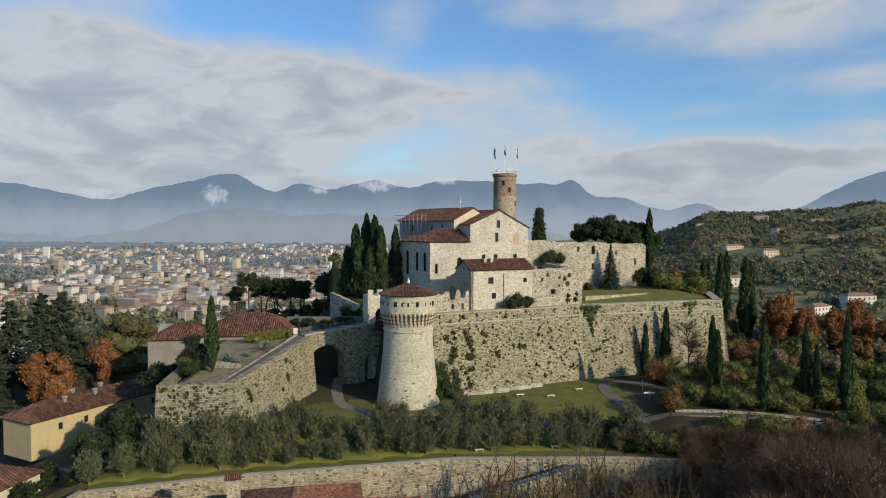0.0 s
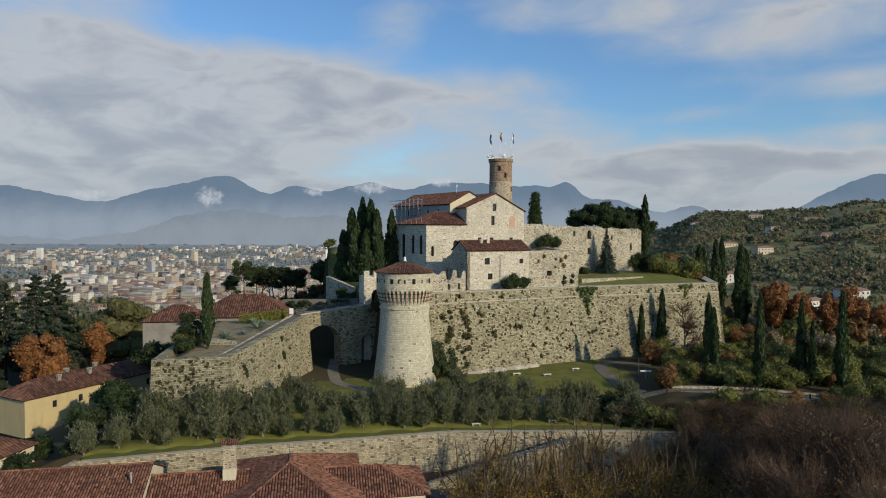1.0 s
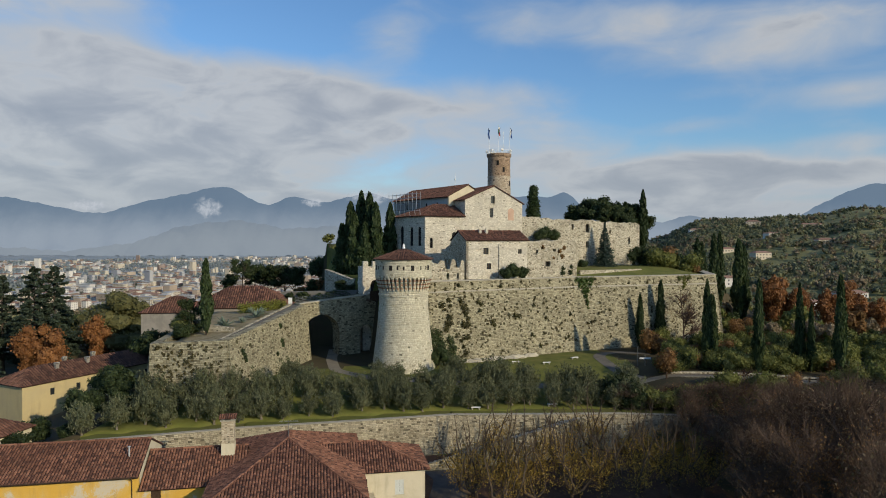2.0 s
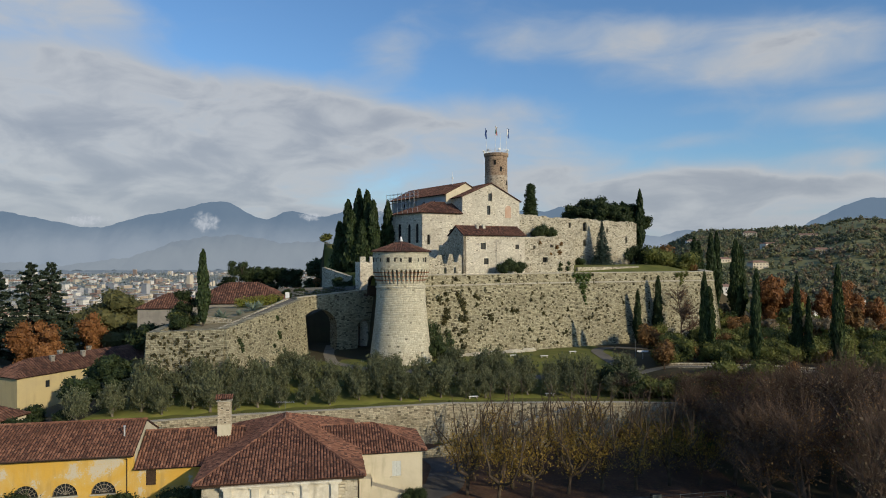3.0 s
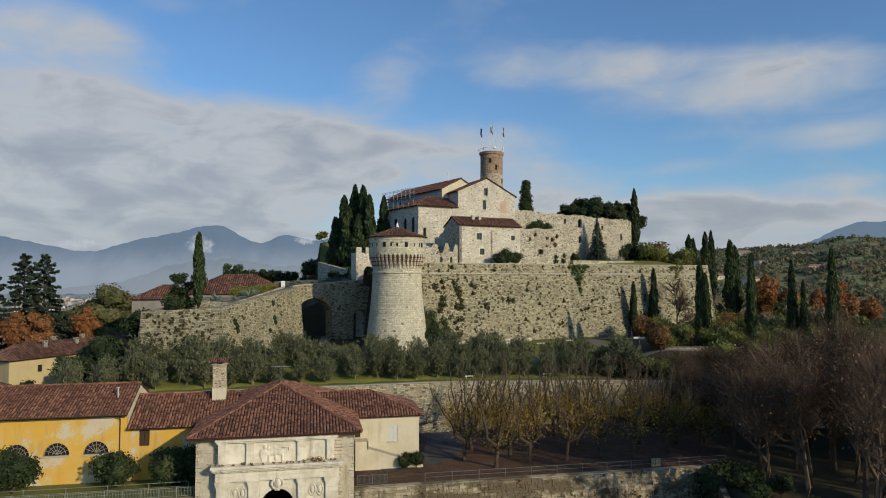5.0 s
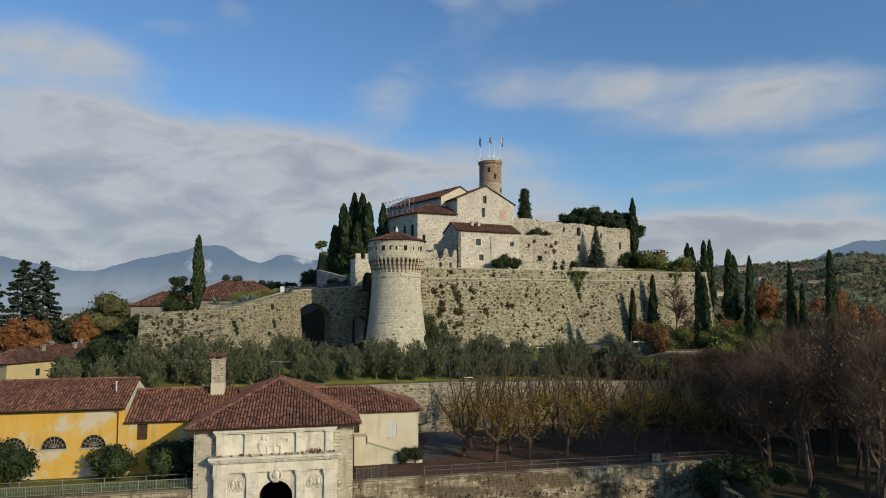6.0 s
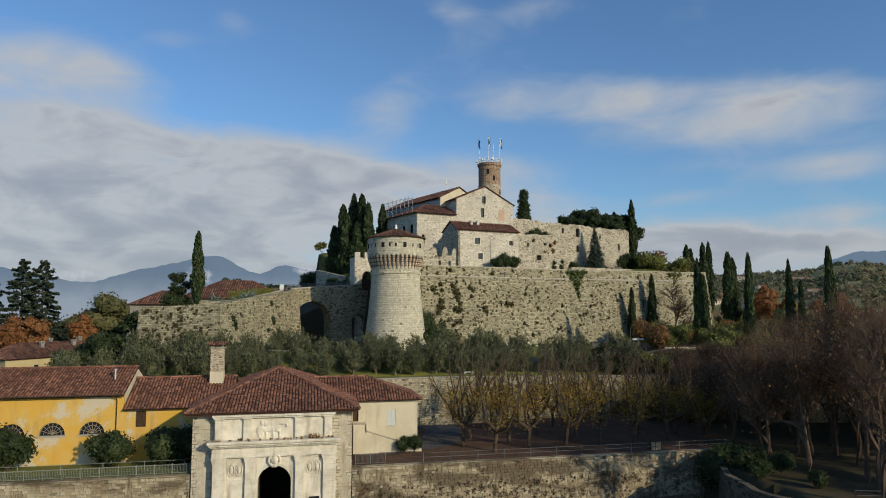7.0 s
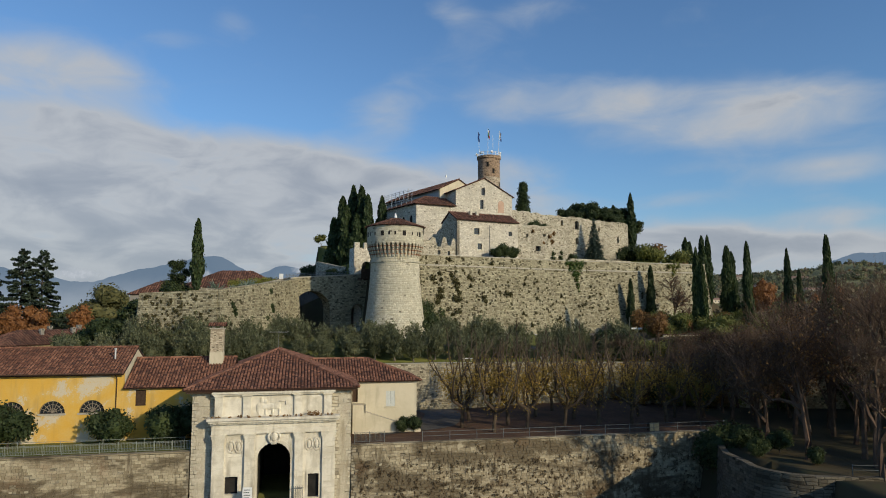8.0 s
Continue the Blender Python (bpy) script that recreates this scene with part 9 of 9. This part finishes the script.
    # notice boards and barrier by the portal
    t = thing("notice_board", GATE @ Matrix.Translation((6.9, -2.6, -6.9)) @ pose(0, 0, 0, 0, 0, -8), "white leaning notice board by the portal", "sign")
    part("board", boxes((-0.55, 0.55, -0.05, 0.0, 0.3, 2.4)), WHITE, t)
    part("foot", boxes((-0.6, 0.6, -0.4, 0.3, 0.0, 0.1), (-0.5, -0.4, 0.0, 0.05, 0.1, 2.0), (0.4, 0.5, 0.0, 0.05, 0.1, 2.0)), STEEL, t)
    for k, z in enumerate((2.1, 1.8, 1.5, 1.2)):
        part("bar", boxes((-0.4, 0.35 - 0.1 * (k % 2), -0.062, -0.052, z - 0.05, z + 0.05)), IRON, t)
    t = thing("iron_gate_leaf", GATE @ Matrix.Translation((12.0, -1.5, -6.9)), "folded dark iron gate leaf by the portal", "gate")
    for k in range(7):
        bm = bmesh.new()
        tube(bm, (0.22 * k, 0, 0.1), (0.22 * k, 0, 2.0), 0.03, 0.03, 5)
        part("bar", bm, IRON, t)
    part("rail", boxes((-0.05, 1.4, -0.03, 0.03, 1.7, 1.78), (-0.05, 1.4, -0.03, 0.03, 0.3, 0.38)), IRON, t)


lawn_things()


RAIL = noisy("painted_rail", ((0.3, (0.16, 0.18, 0.15)), (0.7, (0.24, 0.26, 0.22))), 3.0, rough=0.55, bump_by=0)


def fence(name, m, length, height, gap, label, rails=(0.1, 0.95), thick=0.02, posts=2.0, mat=None):
    """Posts, rails and upright bars."""
    mat = mat or IRON
    t = thing(name, m, label, "fence")
    n = max(2, int(length / posts))
    bm = bmesh.new()
    tube(bm, (0, 0, -0.3), (0, 0, height + 0.08), 0.045, 0.045, 5)
    post = finish(bm, "post", mat)
    for i in range(n + 1):
        part("post", post, None, t).location = (length * i / n, 0, 0)
    for r in rails:
        bm = bmesh.new()
        tube(bm, (0, 0, height * r), (length, 0, height * r), 0.03, 0.03, 5)
        part("rail", bm, mat, t)
    if gap:
        bm = bmesh.new()
        tube(bm, (0, 0, 0.08 * height), (0, 0, 0.96 * height), thick, thick, 4)
        bar = finish(bm, "bar", mat)
        k = int(length / gap)
        for i in range(min(k, 290)):
            part("bar", bar, None, t).location = (gap * (i + 0.5), 0, 0)
    return t


fence("railing_fence", place(-68, 73.95, -0.55, 11.4), 38.6, 1.15, 0.17, "grey iron railing along the moat wall", mat=RAIL)
fence("garden_barrier", place(-64, 77.2, -0.7, 11.4), 33.0, 1.25, 0.0, "tubular steel barrier on the lawn", rails=(0.1, 0.55, 1.0), posts=4.2, mat=RAIL)
fence("moat_fence", place(-2.0, 87.2, -0.5, 11.4), 44.0, 1.05, 0.0, "thin iron post and rail fence above the moat", rails=(0.5, 1.0), posts=3.6)
fence("railing_fence", place(-10.6, 85.4, -0.5, 11.4), 3.8, 1.3, 0.16, "dark iron railing beside the gatehouse")
fence("outwork_fence", place(45, 72.5, -1.4, -6), 30.0, 1.0, 0.0, "thin iron post and rail fence on the outwork", rails=(0.5, 1.0), posts=3.0)


def stair():
    """Long stone stair climbing along the terrace wall."""
    t = thing("stone_stair", place(-3.5, 115.5, 0, 12), "long stone stair climbing to the olive terrace", "stair")
    n = 34
    step = finish(boxes((0, 0.92, 0, 2.6, -0.9, 0.0)), "step", COPING)
    for i in range(n):
        part("step", step, None, t).location = (0.86 * i, 0, -0.55 + 0.208 * (i + 1))
    part("cheek_wall", plate(bmesh.new(), [(-0.5, -1.5), (30, -1.5), (30, 7.2), (29.2, 7.2), (-0.5, 0.4)], (), -0.45, -0.02), STONE_TERRACE, t)


stair()


def hill_houses():
    """Scattered houses and a few terraces on the far hill."""
    rng = random.Random(41)
    wall = bpy.data.materials["city_wall_cream"], bpy.data.materials["city_wall_white"]
    roof, dark = bpy.data.materials["city_roof_red"], bpy.data.materials["city_windows"]
    for a, d, w, fl in ((0.47, 470, 20, 3), (0.50, 520, 17, 3), (0.545, 560, 22, 2), (0.40, 620, 16, 2), (0.44, 760, 20, 2), (0.395, 800, 22, 1), (0.52, 820, 26, 1), (0.455, 900, 24, 1), (0.50, 960, 28, 1), (0.43, 1020, 18, 2), (0.36, 1000, 26, 1), (0.49, 420, 12, 2), (0.40, 430, 18, 3), (0.385, 410, 14, 3)):
        x, y = d * math.sin(a), d * math.cos(a)
        z = float(land(x, y))
        h = 3.1 * fl + 0.6
        t = thing("hill_house", place(x, y, z, rng.uniform(-20, 25)), "pale rendered house with low red roof on the hillside", "house", "houses on the far hill")
        part("wall", boxes((-w / 2, w / 2, -4.5, 4.5, -3, h)), wall[rng.randrange(2)], t)
        bm = bmesh.new()
        v = [bm.verts.new(p) for p in ((-w / 2 - 0.6, -5.1, h), (w / 2 + 0.6, -5.1, h), (w / 2 + 0.6, 5.1, h), (-w / 2 - 0.6, 5.1, h), (-w / 2 + 4, 0, h + 2), (w / 2 - 4, 0, h + 2))]
        for f in ((0, 1, 5, 4), (2, 3, 4, 5), (1, 2, 5), (3, 0, 4), (3, 2, 1, 0)):
            bm.faces.new([v[i] for i in f])
        part("roof", bm, roof, t)
        win = finish(boxes((-0.6, 0.6, -4.56, -4.5, 0, 1.5)), "window", dark)
        for k in range(fl):
            n = int(w / 3.4)
            for i in range(n):
                part("window", win, None, t).location = (-w / 2 + (i + 0.5) * w / n, 0, 1.0 + 3.1 * k)


hill_houses()


# ---- single stones of the moat walls and the gatehouse ----
def stone_facing(parent, u0, u1, z0, z1, front, mat, seed, first=300, course=(0.30, 0.40), width=(0.5, 1.05), far_from=None, skip=(), proud=0.05):
    """Coursed blocks standing proud of a wall face; front(z) gives the face. The ones nearest far_from are single pieces."""
    rng = random.Random(seed)
    shapes = {}
    for i in range(14):
        w, h = 0.36 + 0.04 * i, 1.0
        bm = bmesh.new()
        c = 0.03
        lo = [bm.verts.new(p) for p in ((0.012, 0, 0.012), (w - 0.012, 0, 0.012), (w - 0.012, 0, h - 0.012), (0.012, 0, h - 0.012))]
        hi = [bm.verts.new(p) for p in ((c, -proud, c + 0.01), (w - c, -proud - 0.02 * rng.random(), c + 0.01), (w - c, -proud - 0.02 * rng.random(), h - c - 0.02), (c, -proud, h - c - 0.02))]
        bm.faces.new(hi)
        for k in range(4):
            bm.faces.new((lo[k], lo[(k + 1) % 4], hi[(k + 1) % 4], hi[k]))
        shapes[i] = (w, finish(bm, "stone", mat))
    rows = []
    z = z1
    while z > z0:
        h = rng.uniform(*course)
        u = u0 - rng.uniform(0, 0.4)
        while u < u1:
            i = rng.randrange(14)
            w = shapes[i][0]
            if not any(a - w < u < c and z - h < d and z > b for a, c, b, d in skip) and u + w < u1 + 0.02 and u > u0 - 0.02 and rng.random() > 0.03:
                rows.append((u, z - h, i, h))
            u += w
        z -= h
    c = far_from or ((u0 + u1) / 2, z1)
    rows.sort(key=lambda r: math.hypot(r[0] - c[0], 2 * (r[1] - c[1])))
    for u, zz, i, h in rows[:first]:
        ob = part("stone", shapes[i][1], None, parent)
        ob.location, ob.scale = (u, front(zz) - rng.uniform(-0.01, 0.03), zz), (1, 1, h)
    vs, fs = [], []
    for u, zz, i, h in rows[first:]:
        me = shapes[i][1]
        k, y = len(vs), front(zz) - rng.uniform(-0.01, 0.03)
        vs += [(v.co.x + u, v.co.y + y, v.co.z * h + zz) for v in me.vertices]
        fs += [tuple(k + j for j in p.vertices) for p in me.polygons]
    if vs:
        part("stone_rest", mesh_plain("stone_rest", vs, fs, mat), None, parent, kind="stuff")


by_name = {o.name: o for o in bpy.data.objects}
lean = lambda z: -0.05 * (-0.72 - z)
stone_facing(by_name["wall_moat_west"], 34.0, 66.3, -10.5, -0.80, lean, BLOCK, 1, 300, far_from=(60, -1))
stone_facing(by_name["wall_moat_east"], 0.1, 55.0, -10.5, -0.80, lean, BLOCK, 2, 300, far_from=(6, -1))
gate = by_name["gatehouse"]
stone_facing(gate, 0.02, 2.45, -10.5, 6.2, lambda z: 0.0, BLOCK_GATE, 3, 200, (0.4, 0.55), proud=0.008)
stone_facing(gate, 17.2, 19.12, -10.5, 6.2, lambda z: 0.0, BLOCK_GATE, 4, 200, (0.4, 0.55), proud=0.008)
